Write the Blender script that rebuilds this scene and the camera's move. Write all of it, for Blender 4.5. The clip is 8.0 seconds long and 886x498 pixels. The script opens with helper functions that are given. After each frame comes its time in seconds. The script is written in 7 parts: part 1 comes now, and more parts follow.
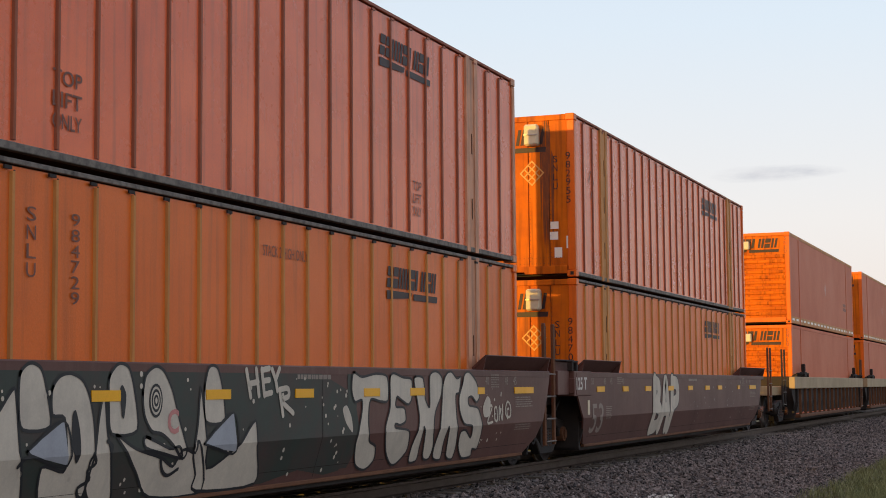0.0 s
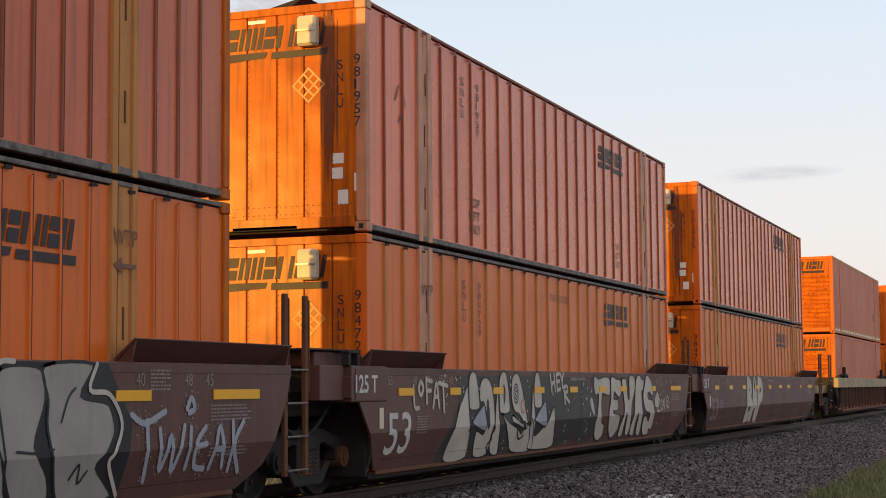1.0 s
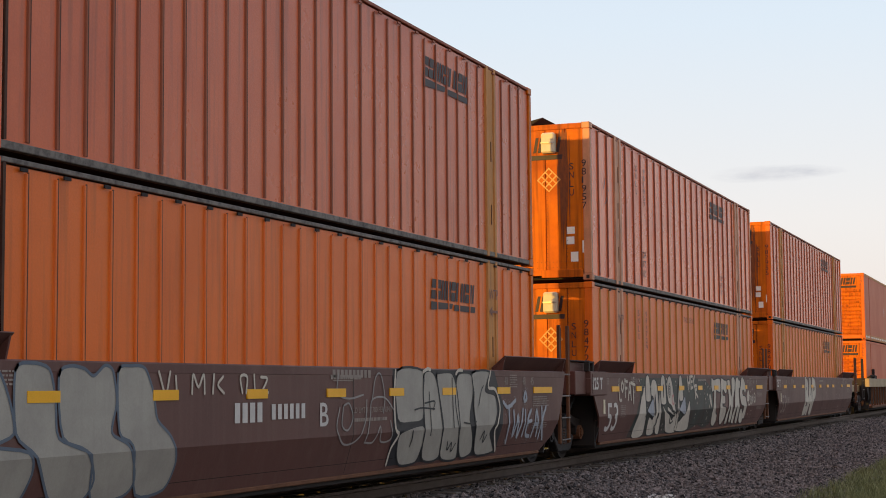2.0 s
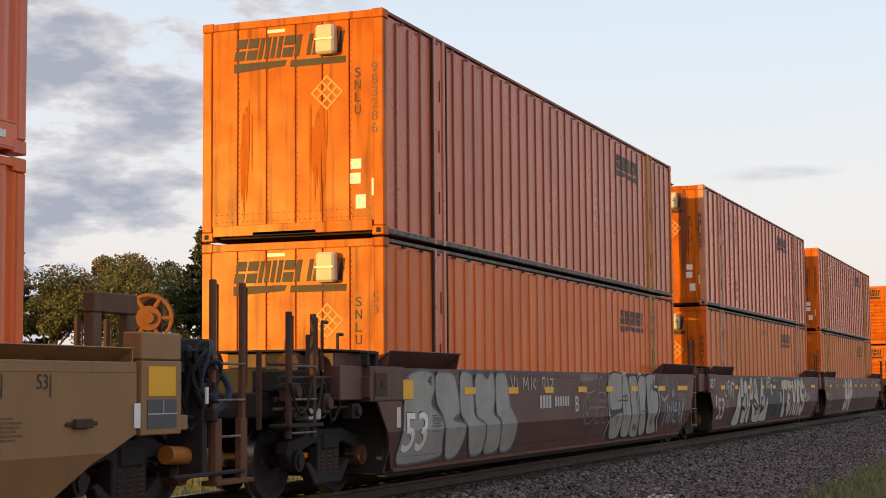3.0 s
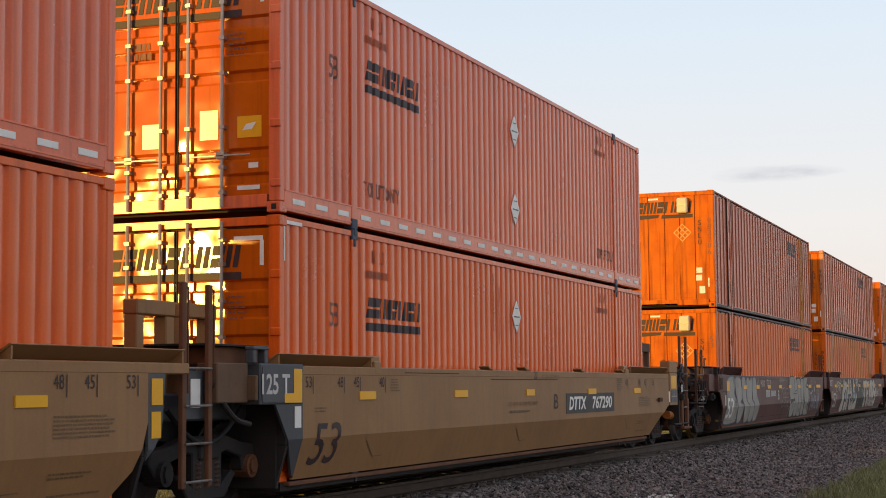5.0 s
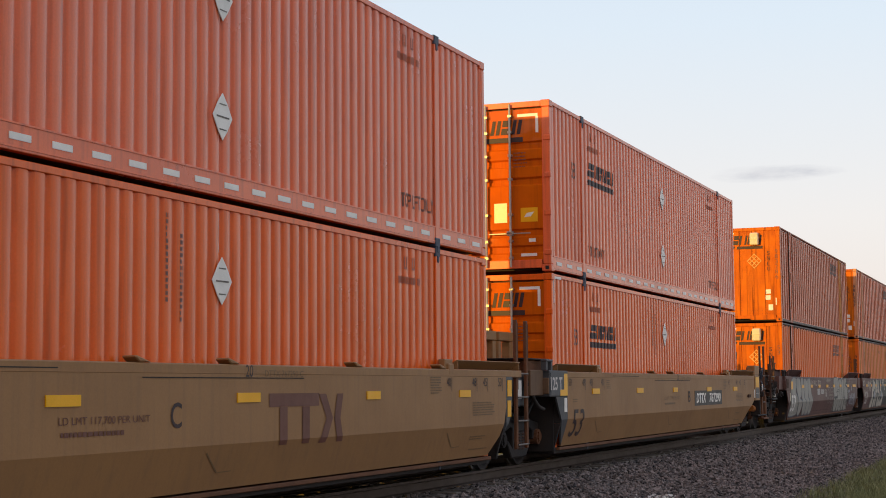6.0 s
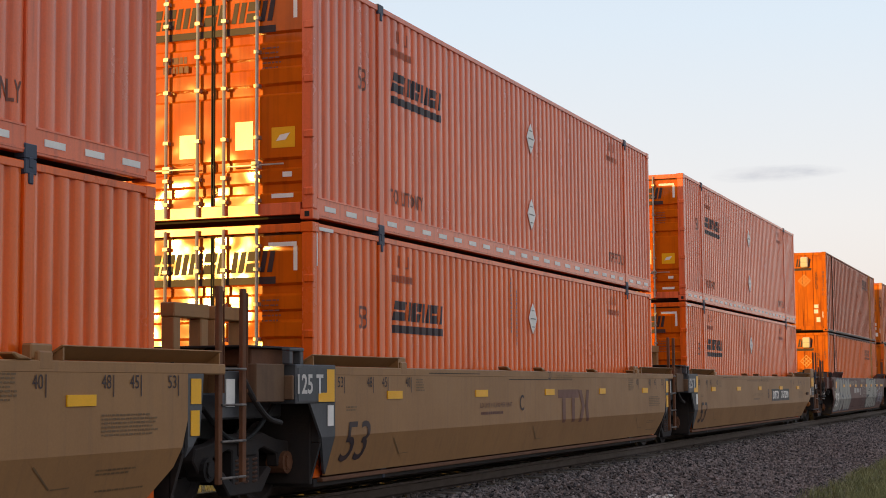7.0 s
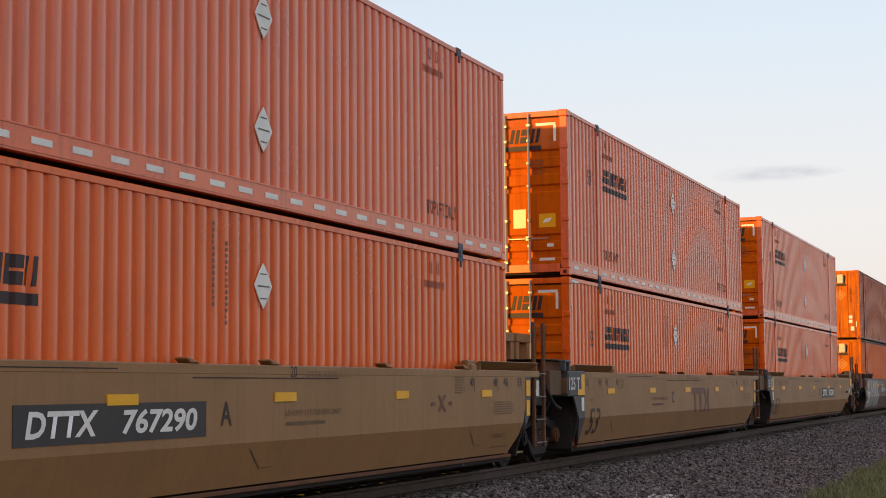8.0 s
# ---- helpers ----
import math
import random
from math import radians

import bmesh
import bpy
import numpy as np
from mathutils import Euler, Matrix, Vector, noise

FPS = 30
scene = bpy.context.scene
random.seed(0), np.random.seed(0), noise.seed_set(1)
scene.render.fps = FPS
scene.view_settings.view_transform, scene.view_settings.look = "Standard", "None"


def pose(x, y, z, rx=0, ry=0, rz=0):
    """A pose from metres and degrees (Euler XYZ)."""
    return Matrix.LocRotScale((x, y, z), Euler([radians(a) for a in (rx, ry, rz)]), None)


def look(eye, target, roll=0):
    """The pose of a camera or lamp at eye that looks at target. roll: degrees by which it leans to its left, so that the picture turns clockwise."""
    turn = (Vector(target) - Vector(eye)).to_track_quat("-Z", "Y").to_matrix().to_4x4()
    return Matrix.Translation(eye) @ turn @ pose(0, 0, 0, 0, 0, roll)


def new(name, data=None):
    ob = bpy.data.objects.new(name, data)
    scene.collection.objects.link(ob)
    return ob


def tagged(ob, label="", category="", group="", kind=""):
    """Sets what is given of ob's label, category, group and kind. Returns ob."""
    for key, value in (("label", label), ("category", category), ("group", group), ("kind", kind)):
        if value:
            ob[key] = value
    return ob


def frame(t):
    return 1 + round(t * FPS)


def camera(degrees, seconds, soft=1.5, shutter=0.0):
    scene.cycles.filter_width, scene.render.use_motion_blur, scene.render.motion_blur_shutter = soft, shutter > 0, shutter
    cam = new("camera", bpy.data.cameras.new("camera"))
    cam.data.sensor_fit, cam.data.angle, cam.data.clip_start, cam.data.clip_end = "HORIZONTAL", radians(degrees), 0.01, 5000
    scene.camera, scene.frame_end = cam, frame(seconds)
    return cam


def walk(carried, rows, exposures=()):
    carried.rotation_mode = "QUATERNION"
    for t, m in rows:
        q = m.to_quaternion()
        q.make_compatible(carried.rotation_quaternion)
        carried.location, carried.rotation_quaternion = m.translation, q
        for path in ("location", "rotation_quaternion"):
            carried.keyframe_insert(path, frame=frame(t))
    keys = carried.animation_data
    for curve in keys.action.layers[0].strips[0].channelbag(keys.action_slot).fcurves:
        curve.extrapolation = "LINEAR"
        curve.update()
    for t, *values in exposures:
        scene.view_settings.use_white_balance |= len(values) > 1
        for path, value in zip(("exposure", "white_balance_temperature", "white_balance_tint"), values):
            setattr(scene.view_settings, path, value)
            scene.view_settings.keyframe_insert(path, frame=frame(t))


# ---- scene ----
# The rails run along +X. z = 0 is the base of the train, the camera stands at X = Y = 0.
cam = camera(30.73, 8.0, soft=0.95)
EYE = (0.0, 0.0, 1.334)
YAW, PITCH, ROLL = radians(20.927), radians(4.922), -0.469
AIM = (EYE[0] + 10 * math.cos(YAW) * math.cos(PITCH), EYE[1] + 10 * math.sin(YAW) * math.cos(PITCH), EYE[2] + 10 * math.sin(PITCH))
EXPOSURE = 0.28
walk(cam, [(0.0, look(EYE, AIM, ROLL)), (8.0, look(EYE, AIM, ROLL))], exposures=[(0.0, EXPOSURE), (8.0, EXPOSURE)])

TRACK_Y = 9.175          # centre line of the track
BED = 0.07               # top of the rails
UNIT_X = {"D": 70.81, "C": 51.124, "B": 27.112, "A": 7.6645, "E": -11.957, "G": -35.60, "H": -55.026, "I": -74.576}


RUN = ((0.0, 0.0), (0.5, 5.44), (1.0, 10.33), (1.5, 15.48), (3.0, 30.49), (3.5, 35.88), (4.0, 40.80), (5.5, 56.36), (6.0, 61.25), (6.5, 66.57), (7.0, 71.50), (7.5, 76.75), (8.0, 81.70))


def travel(t):
    """Metres that the train has gone at t seconds."""
    return float(np.interp(t, [r[0] for r in RUN], [r[1] for r in RUN]))


# ---- light ----
SUN_AZ, SUN_EL = radians(-60.7), radians(4.3)   # azimuth from +Y, clockwise
sun_way = Vector((math.sin(SUN_AZ) * math.cos(SUN_EL), math.cos(SUN_AZ) * math.cos(SUN_EL), math.sin(SUN_EL)))
sun = new("sun", bpy.data.lights.new("sun", "SUN"))
sun.data.energy, sun.data.angle, sun.data.color = 3.5, radians(0.6), (1.0, 0.59, 0.10)
sun.matrix_world = look(sun_way * 200, (0, 0, 0))

world = bpy.data.worlds.new("evening_sky")
scene.world = world
world.use_nodes = True
wn, wl = world.node_tree.nodes, world.node_tree.links
wn.clear()


def wnode(kind, **values):
    n = wn.new(kind)
    for key, v in values.items():
        n.inputs[key.replace("_", " ")].default_value = v
    return n


sky = wn.new("ShaderNodeTexSky")
sky.sky_type, sky.sun_disc = "NISHITA", False
sky.sun_elevation, sky.sun_rotation = SUN_EL, SUN_AZ % (2 * math.pi)
sky.air_density, sky.dust_density = 1.0, 2.0
sky_light = wnode("ShaderNodeBackground", Strength=0.15)
wl.new(sky.outputs["Color"], sky_light.inputs["Color"])
# a high veil of haze, warm at the horizon and pale blue above
wc = wn.new("ShaderNodeTexCoord")
wsep = wn.new("ShaderNodeSeparateXYZ")
wl.new(wc.outputs["Generated"], wsep.inputs[0])
veil = wn.new("ShaderNodeValToRGB")
veil.color_ramp.elements[0].position, veil.color_ramp.elements[0].color = 0.0, (0.84, 0.73, 0.67, 1)
veil.color_ramp.elements[1].position, veil.color_ramp.elements[1].color = 0.45, (0.50, 0.62, 0.82, 1)
e = veil.color_ramp.elements.new(0.10)
e.color = (0.83, 0.80, 0.80, 1)
e = veil.color_ramp.elements.new(0.22)
e.color = (0.70, 0.785, 0.88, 1)
wl.new(wsep.outputs["Z"], veil.inputs["Fac"])
sunward = wn.new("ShaderNodeVectorMath")
sunward.operation = "DOT_PRODUCT"
sunward.inputs[1].default_value = (math.sin(SUN_AZ), math.cos(SUN_AZ), 0.0)
wl.new(wc.outputs["Generated"], sunward.inputs[0])
glow = wn.new("ShaderNodeMapRange")
for key, v in (("From Min", -0.45), ("From Max", 0.9), ("To Min", 0.0), ("To Max", 0.38)):
    glow.inputs[key].default_value = v
wl.new(sunward.outputs["Value"], glow.inputs["Value"])
warm = wn.new("ShaderNodeMixRGB")
warm.inputs["Color2"].default_value = (1.10, 0.70, 0.44, 1)
wl.new(glow.outputs[0], warm.inputs["Fac"])
wl.new(veil.outputs["Color"], warm.inputs["Color1"])
veil_light = wnode("ShaderNodeBackground", Strength=0.95)
wl.new(warm.outputs["Color"], veil_light.inputs["Color"])
mix_sky = wnode("ShaderNodeMixShader", Fac=0.88)
wl.new(sky_light.outputs[0], mix_sky.inputs[1])
wl.new(veil_light.outputs[0], mix_sky.inputs[2])
# flat-based cumulus: noise stretched along the horizon
wmap = wn.new("ShaderNodeMapping")
wmap.inputs["Scale"].default_value = (4.0, 4.0, 11.5)
wmap.inputs["Location"].default_value = (0.35, 0.6, 0.1)
wl.new(wc.outputs["Generated"], wmap.inputs["Vector"])
cloud = wnode("ShaderNodeTexNoise", Scale=2.1, Detail=9.0, Roughness=0.58)
wl.new(wmap.outputs[0], cloud.inputs["Vector"])
cover = wn.new("ShaderNodeValToRGB")
cover.color_ramp.elements[0].position, cover.color_ramp.elements[1].position = 0.455, 0.505
wl.new(cloud.outputs["Fac"], cover.inputs["Fac"])
shade = wn.new("ShaderNodeValToRGB")
shade.color_ramp.elements[0].position, shade.color_ramp.elements[0].color = 0.46, (0.70, 0.68, 0.69, 1)
shade.color_ramp.elements[1].position, shade.color_ramp.elements[1].color = 0.60, (0.36, 0.38, 0.45, 1)
wl.new(cloud.outputs["Fac"], shade.inputs["Fac"])
cloud_light = wnode("ShaderNodeBackground", Strength=0.95)
wl.new(shade.outputs["Color"], cloud_light.inputs["Color"])
# the bank of clouds lies to the north, beyond the track; the rest of the sky is almost clear
bank = wn.new("ShaderNodeVectorMath")
bank.operation = "DOT_PRODUCT"
bank.inputs[1].default_value = (math.cos(radians(45)), math.sin(radians(45)), 0.0)
wl.new(wc.outputs["Generated"], bank.inputs[0])
bank_fac = wn.new("ShaderNodeMapRange")
for key, v in (("From Min", 0.898), ("From Max", 0.925), ("To Min", 0.0), ("To Max", 1.0)):
    bank_fac.inputs[key].default_value = v
wl.new(bank.outputs["Value"], bank_fac.inputs["Value"])
gate = wn.new("ShaderNodeMath")
gate.operation = "MULTIPLY"
wl.new(cover.outputs["Color"], gate.inputs[0])
wl.new(bank_fac.outputs[0], gate.inputs[1])
# one thin wisp low in the east
wisp_off = wn.new("ShaderNodeVectorMath")
wisp_off.operation = "SUBTRACT"
wisp_off.inputs[1].default_value = (math.cos(radians(9.2)) * 0.992, math.sin(radians(9.2)) * 0.992, 0.128)
wl.new(wc.outputs["Generated"], wisp_off.inputs[0])
wisp_scale = wn.new("ShaderNodeVectorMath")
wisp_scale.operation = "MULTIPLY"
wisp_scale.inputs[1].default_value = (16.0, 16.0, 120.0)
wl.new(wisp_off.outputs[0], wisp_scale.inputs[0])
wisp_len = wn.new("ShaderNodeVectorMath")
wisp_len.operation = "LENGTH"
wl.new(wisp_scale.outputs[0], wisp_len.inputs[0])
wisp_fac = wn.new("ShaderNodeMapRange")
for key, v in (("From Min", 0.2), ("From Max", 1.0), ("To Min", 0.75), ("To Max", 0.0)):
    wisp_fac.inputs[key].default_value = v
wl.new(wisp_len.outputs["Value"], wisp_fac.inputs["Value"])
wisp_noise = wn.new("ShaderNodeMath")
wisp_noise.operation = "MULTIPLY"
wl.new(wisp_fac.outputs[0], wisp_noise.inputs[0])
thread = wnode("ShaderNodeTexNoise", Scale=9.0, Detail=7.0, Roughness=0.62)
thread_map = wn.new("ShaderNodeMapping")
thread_map.inputs["Scale"].default_value = (2.5, 2.5, 14.0)
wl.new(wc.outputs["Generated"], thread_map.inputs["Vector"])
wl.new(thread_map.outputs[0], thread.inputs["Vector"])
wl.new(thread.outputs["Fac"], wisp_noise.inputs[1])
wisp_edge = wn.new("ShaderNodeMapRange")
for key, v in (("From Min", 0.17), ("From Max", 0.46), ("To Min", 0.0), ("To Max", 0.62)):
    wisp_edge.inputs[key].default_value = v
wl.new(wisp_noise.outputs[0], wisp_edge.inputs["Value"])
gather = wn.new("ShaderNodeMath")
gather.operation = "MAXIMUM"
wl.new(gate.outputs[0], gather.inputs[0])
wl.new(wisp_edge.outputs[0], gather.inputs[1])
mix_cloud = wn.new("ShaderNodeMixShader")
wl.new(gather.outputs[0], mix_cloud.inputs["Fac"])
wl.new(mix_sky.outputs[0], mix_cloud.inputs[1])
wl.new(cloud_light.outputs[0], mix_cloud.inputs[2])
wout = wn.new("ShaderNodeOutputWorld")
wl.new(mix_cloud.outputs[0], wout.inputs["Surface"])


# ---- materials ----
def surface(name, colour, rough=0.5, metal=0.0, other=None, big=0.5, amount=0.35, streak=0.0, streak_colour=None, grain=40.0, bump=0.1, spread=0.0, coat=0.0, gloss=0.3, even=1.0):
    """A worn surface: blotches of a second colour, vertical streaks, fine grain and relief."""
    m = bpy.data.materials.new(name)
    m.use_nodes = True
    nt, nl = m.node_tree.nodes, m.node_tree.links
    p = nt["Principled BSDF"]
    tc = nt.new("ShaderNodeTexCoord")
    info = nt.new("ShaderNodeObjectInfo")
    shift = nt.new("ShaderNodeVectorMath")
    shift.operation = "MULTIPLY_ADD"
    shift.inputs[1].default_value = (13.0, 7.0, 5.0)
    nl.new(info.outputs["Random"], shift.inputs[0])
    nl.new(tc.outputs["Object"], shift.inputs[2])
    n1 = nt.new("ShaderNodeTexNoise")
    n1.inputs["Scale"].default_value, n1.inputs["Detail"].default_value, n1.inputs["Roughness"].default_value = big, 8.0, 0.65
    nl.new(shift.outputs[0], n1.inputs["Vector"])
    r1 = nt.new("ShaderNodeMapRange")
    r1.inputs["From Min"].default_value, r1.inputs["From Max"].default_value, r1.inputs["To Max"].default_value = 0.42, 0.75, amount
    nl.new(n1.outputs["Fac"], r1.inputs["Value"])
    mix1 = nt.new("ShaderNodeMixRGB")
    other = other or tuple(c * 0.55 for c in colour)
    mix1.inputs["Color1"].default_value, mix1.inputs["Color2"].default_value = (*colour, 1), (*other, 1)
    nl.new(r1.outputs[0], mix1.inputs["Fac"])
    last = mix1.outputs[0]
    if streak:
        mp = nt.new("ShaderNodeMapping")
        mp.inputs["Scale"].default_value = (7.0, 7.0, 0.35)
        nl.new(shift.outputs[0], mp.inputs["Vector"])
        n2 = nt.new("ShaderNodeTexNoise")
        n2.inputs["Scale"].default_value, n2.inputs["Detail"].default_value = 1.6, 6.0
        nl.new(mp.outputs[0], n2.inputs["Vector"])
        r2 = nt.new("ShaderNodeMapRange")
        r2.inputs["From Min"].default_value, r2.inputs["From Max"].default_value, r2.inputs["To Max"].default_value = 0.5, 0.78, streak
        nl.new(n2.outputs["Fac"], r2.inputs["Value"])
        mix2 = nt.new("ShaderNodeMixRGB")
        mix2.inputs["Color2"].default_value = (*(streak_colour or other), 1)
        nl.new(last, mix2.inputs["Color1"])
        nl.new(r2.outputs[0], mix2.inputs["Fac"])
        last = mix2.outputs[0]
    n3 = nt.new("ShaderNodeTexNoise")
    n3.inputs["Scale"].default_value, n3.inputs["Detail"].default_value, n3.inputs["Roughness"].default_value = grain, 5.0, 0.7
    nl.new(shift.outputs[0], n3.inputs["Vector"])
    hsv = nt.new("ShaderNodeHueSaturation")
    r3 = nt.new("ShaderNodeMapRange")
    r3.inputs["To Min"].default_value, r3.inputs["To Max"].default_value = 0.86, 1.14
    nl.new(n3.outputs["Fac"], r3.inputs["Value"])
    if spread:
        vary = nt.new("ShaderNodeMapRange")
        vary.inputs["To Min"].default_value, vary.inputs["To Max"].default_value = 1 - spread, 1 + spread
        nl.new(info.outputs["Random"], vary.inputs["Value"])
        mul = nt.new("ShaderNodeMath")
        mul.operation = "MULTIPLY"
        nl.new(vary.outputs[0], mul.inputs[0])
        nl.new(r3.outputs[0], mul.inputs[1])
        nl.new(mul.outputs[0], hsv.inputs["Value"])
    else:
        nl.new(r3.outputs[0], hsv.inputs["Value"])
    nl.new(last, hsv.inputs["Color"])
    nl.new(hsv.outputs[0], p.inputs["Base Color"])
    rr = nt.new("ShaderNodeMapRange")
    rr.inputs["To Min"].default_value, rr.inputs["To Max"].default_value = max(0.05, rough - 0.1 * even), min(1.0, rough + 0.15 * even)
    nl.new(n1.outputs["Fac"], rr.inputs["Value"])
    nl.new(rr.outputs[0], p.inputs["Roughness"])
    p.inputs["Metallic"].default_value = metal
    p.inputs["Specular IOR Level"].default_value = gloss
    p.inputs["Coat Weight"].default_value = coat
    p.inputs["Coat Roughness"].default_value = 0.12
    if bump and even < 1:
        n3 = nt.new("ShaderNodeTexNoise")
        n3.inputs["Scale"].default_value, n3.inputs["Detail"].default_value = grain, 0.6
        nl.new(shift.outputs[0], n3.inputs["Vector"])
        n1 = n3
    if bump:
        b = nt.new("ShaderNodeBump")
        b.inputs["Strength"].default_value, b.inputs["Distance"].default_value = bump, 0.02
        add = nt.new("ShaderNodeMath")
        add.operation = "ADD"
        nl.new(n1.outputs["Fac"], add.inputs[0])
        nl.new(n3.outputs["Fac"], add.inputs[1])
        nl.new(add.outputs[0], b.inputs["Height"])
        nl.new(b.outputs[0], p.inputs["Normal"])
    return m


# The two oranges of upper containers have the pink sky reflection mixed in.
ORANGE_SKY_TINTED = surface("orange_paint_sky_tinted", (0.90, 0.160, 0.042), 0.24, other=(0.66, 0.110, 0.042), big=0.7, amount=0.8, streak=0.55, streak_colour=(0.30, 0.080, 0.038), grain=45, bump=0.03, gloss=0.40)
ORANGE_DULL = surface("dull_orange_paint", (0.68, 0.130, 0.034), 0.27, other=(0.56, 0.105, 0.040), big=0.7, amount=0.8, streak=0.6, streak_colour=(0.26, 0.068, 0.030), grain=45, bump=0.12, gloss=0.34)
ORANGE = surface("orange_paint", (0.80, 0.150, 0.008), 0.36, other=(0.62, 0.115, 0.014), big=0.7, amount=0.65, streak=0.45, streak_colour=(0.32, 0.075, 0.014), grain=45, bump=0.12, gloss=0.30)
ORANGE_END = surface("orange_end_paint", (0.66, 0.158, 0.012), 0.26, other=(0.36, 0.066, 0.012), big=1.0, amount=0.9, streak=0.9, streak_colour=(0.13, 0.036, 0.012), grain=2.2, bump=0.30, gloss=0.05, even=0.5)
RIB_TAN = surface("tan_weathered_rib", (0.60, 0.245, 0.060), 0.5, other=(0.36, 0.15, 0.05), big=1.5, amount=0.6, streak=0.5, streak_colour=(0.14, 0.06, 0.035), grain=50, gloss=0.2)
LIFT_PALE = surface("pale_worn_post_paint", (0.66, 0.27, 0.135), 0.45, other=(0.36, 0.16, 0.09), big=1.6, amount=0.9, streak=0.75, streak_colour=(0.16, 0.075, 0.045), grain=50, gloss=0.35)
RIB_DARK = surface("brown_weathered_rib", (0.33, 0.090, 0.042), 0.5, big=1.5, amount=0.5, streak=0.4, grain=50, gloss=0.2)
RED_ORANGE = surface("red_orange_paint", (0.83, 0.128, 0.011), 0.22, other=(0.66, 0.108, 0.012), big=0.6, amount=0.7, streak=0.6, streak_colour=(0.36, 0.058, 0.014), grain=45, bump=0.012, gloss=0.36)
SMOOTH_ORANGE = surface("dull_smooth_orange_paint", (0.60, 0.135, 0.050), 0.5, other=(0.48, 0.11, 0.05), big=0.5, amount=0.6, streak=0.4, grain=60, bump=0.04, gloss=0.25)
# RED_ORANGE again for upper containers, with the sky's sheen put into the colour.
RED_SKY_TINTED = surface("red_orange_paint_sky_tinted", (0.84, 0.160, 0.052), 0.22, other=(0.68, 0.142, 0.066), big=0.7, amount=0.8, streak=0.6, streak_colour=(0.36, 0.08, 0.042), grain=45, bump=0.012, gloss=0.42)
DOOR_ORANGE = surface("glossy_orange_door_paint", (0.62, 0.118, 0.004), 0.10, other=(0.44, 0.074, 0.005), big=0.9, amount=0.6, streak=0.5, streak_colour=(0.26, 0.05, 0.006), grain=2.6, bump=0.40, gloss=0.22, even=0.3)
ALLOY = surface("weathered_dark_rail", (0.20, 0.165, 0.14), 0.6, 0.0, other=(0.022, 0.017, 0.015), big=11.0, amount=1.0, grain=60, bump=0.1)
STEEL = surface("galvanised_steel", (0.45, 0.42, 0.38), 0.4, 0.7, big=5.0, amount=0.5, grain=60)
DARK_GAP = surface("black_rubber_and_hole_shade", (0.02, 0.02, 0.02), 0.7, big=5.0, grain=80)
WELL_BROWN = surface("dark_brown_car_paint", (0.125, 0.053, 0.042), 0.5, other=(0.082, 0.040, 0.033), big=0.7, amount=0.7, streak=0.45, streak_colour=(0.16, 0.09, 0.07), grain=40, bump=0.08)
WELL_TAN = surface("dusty_yellow_tan_car_paint", (0.330, 0.165, 0.062), 0.5, other=(0.235, 0.116, 0.049), big=0.7, amount=0.6, streak=0.4, streak_colour=(0.19, 0.105, 0.055), grain=40, bump=0.06)
WELL_GREY = surface("grey_car_paint", (0.085, 0.085, 0.09), 0.5, big=1.0, amount=0.5, streak=0.3, grain=40)
WELL_CREAM = surface("dusty_cream_car_paint", (0.40, 0.29, 0.17), 0.55, big=0.8, amount=0.5, streak=0.4, grain=40)
SOOT = surface("sooty_underframe_steel", (0.024, 0.020, 0.019), 0.75, other=(0.058, 0.036, 0.026), big=2.0, amount=0.6, grain=50, bump=0.15)
# Rust darkened by hand for the shadow of the neighbouring car.
RUST_WITH_SHADE = surface("rusty_steel_with_shade", (0.085, 0.042, 0.027), 0.8, other=(0.04, 0.024, 0.018), big=3.0, amount=0.7, grain=60, bump=0.15)
STAIN_AND_SHADE = surface("dark_rust_stain_and_shade", (0.17, 0.045, 0.014), 0.6, other=(0.34, 0.085, 0.014), big=5.0, amount=0.9, grain=40, bump=0.05)
STAIN_SOFT = surface("soft_brown_stain", (0.50, 0.118, 0.012), 0.5, other=(0.60, 0.145, 0.012), big=5.0, amount=0.9, grain=40, bump=0.0, gloss=0.05)
RUST = surface("rusty_steel", (0.16, 0.065, 0.030), 0.8, other=(0.07, 0.035, 0.022), big=3.0, amount=0.7, grain=60, bump=0.15)
RUST_ORANGE = surface("orange_rusty_cylinder", (0.45, 0.15, 0.03), 0.6, big=3.0, amount=0.5, grain=60)
TREAD = surface("polished_wheel_tread", (0.35, 0.33, 0.31), 0.28, 1.0, big=4.0, amount=0.3, grain=60)
YELLOW = surface("yellow_reflective_tape", (0.90, 0.43, 0.008), 0.35, big=3.0, amount=0.2, grain=80, bump=0.0)
WHITE_TAPE = surface("white_reflective_tape", (0.86, 0.80, 0.73), 0.35, big=3.0, amount=0.35, grain=80, bump=0.0)
WHITE_INK = surface("white_lettering", (0.62, 0.57, 0.52), 0.55, big=4.0, amount=0.4, grain=80, bump=0.0)
FAINT_INK = surface("faint_pale_lettering", (0.30, 0.24, 0.20), 0.6, big=4.0, amount=0.6, grain=80, bump=0.0)
DARK_INK = surface("black_brown_lettering", (0.035, 0.022, 0.025), 0.5, other=(0.09, 0.04, 0.03), big=3.0, amount=0.6, grain=80, bump=0.0)
WORN_INK = surface("worn_dark_lettering", (0.17, 0.065, 0.045), 0.5, other=(0.34, 0.12, 0.06), big=6.0, amount=0.7, grain=60, bump=0.0)
TAN_INK = surface("faded_brown_lettering", (0.15, 0.085, 0.040), 0.5, other=(0.26, 0.15, 0.06), big=6.0, amount=0.7, grain=60, bump=0.0)
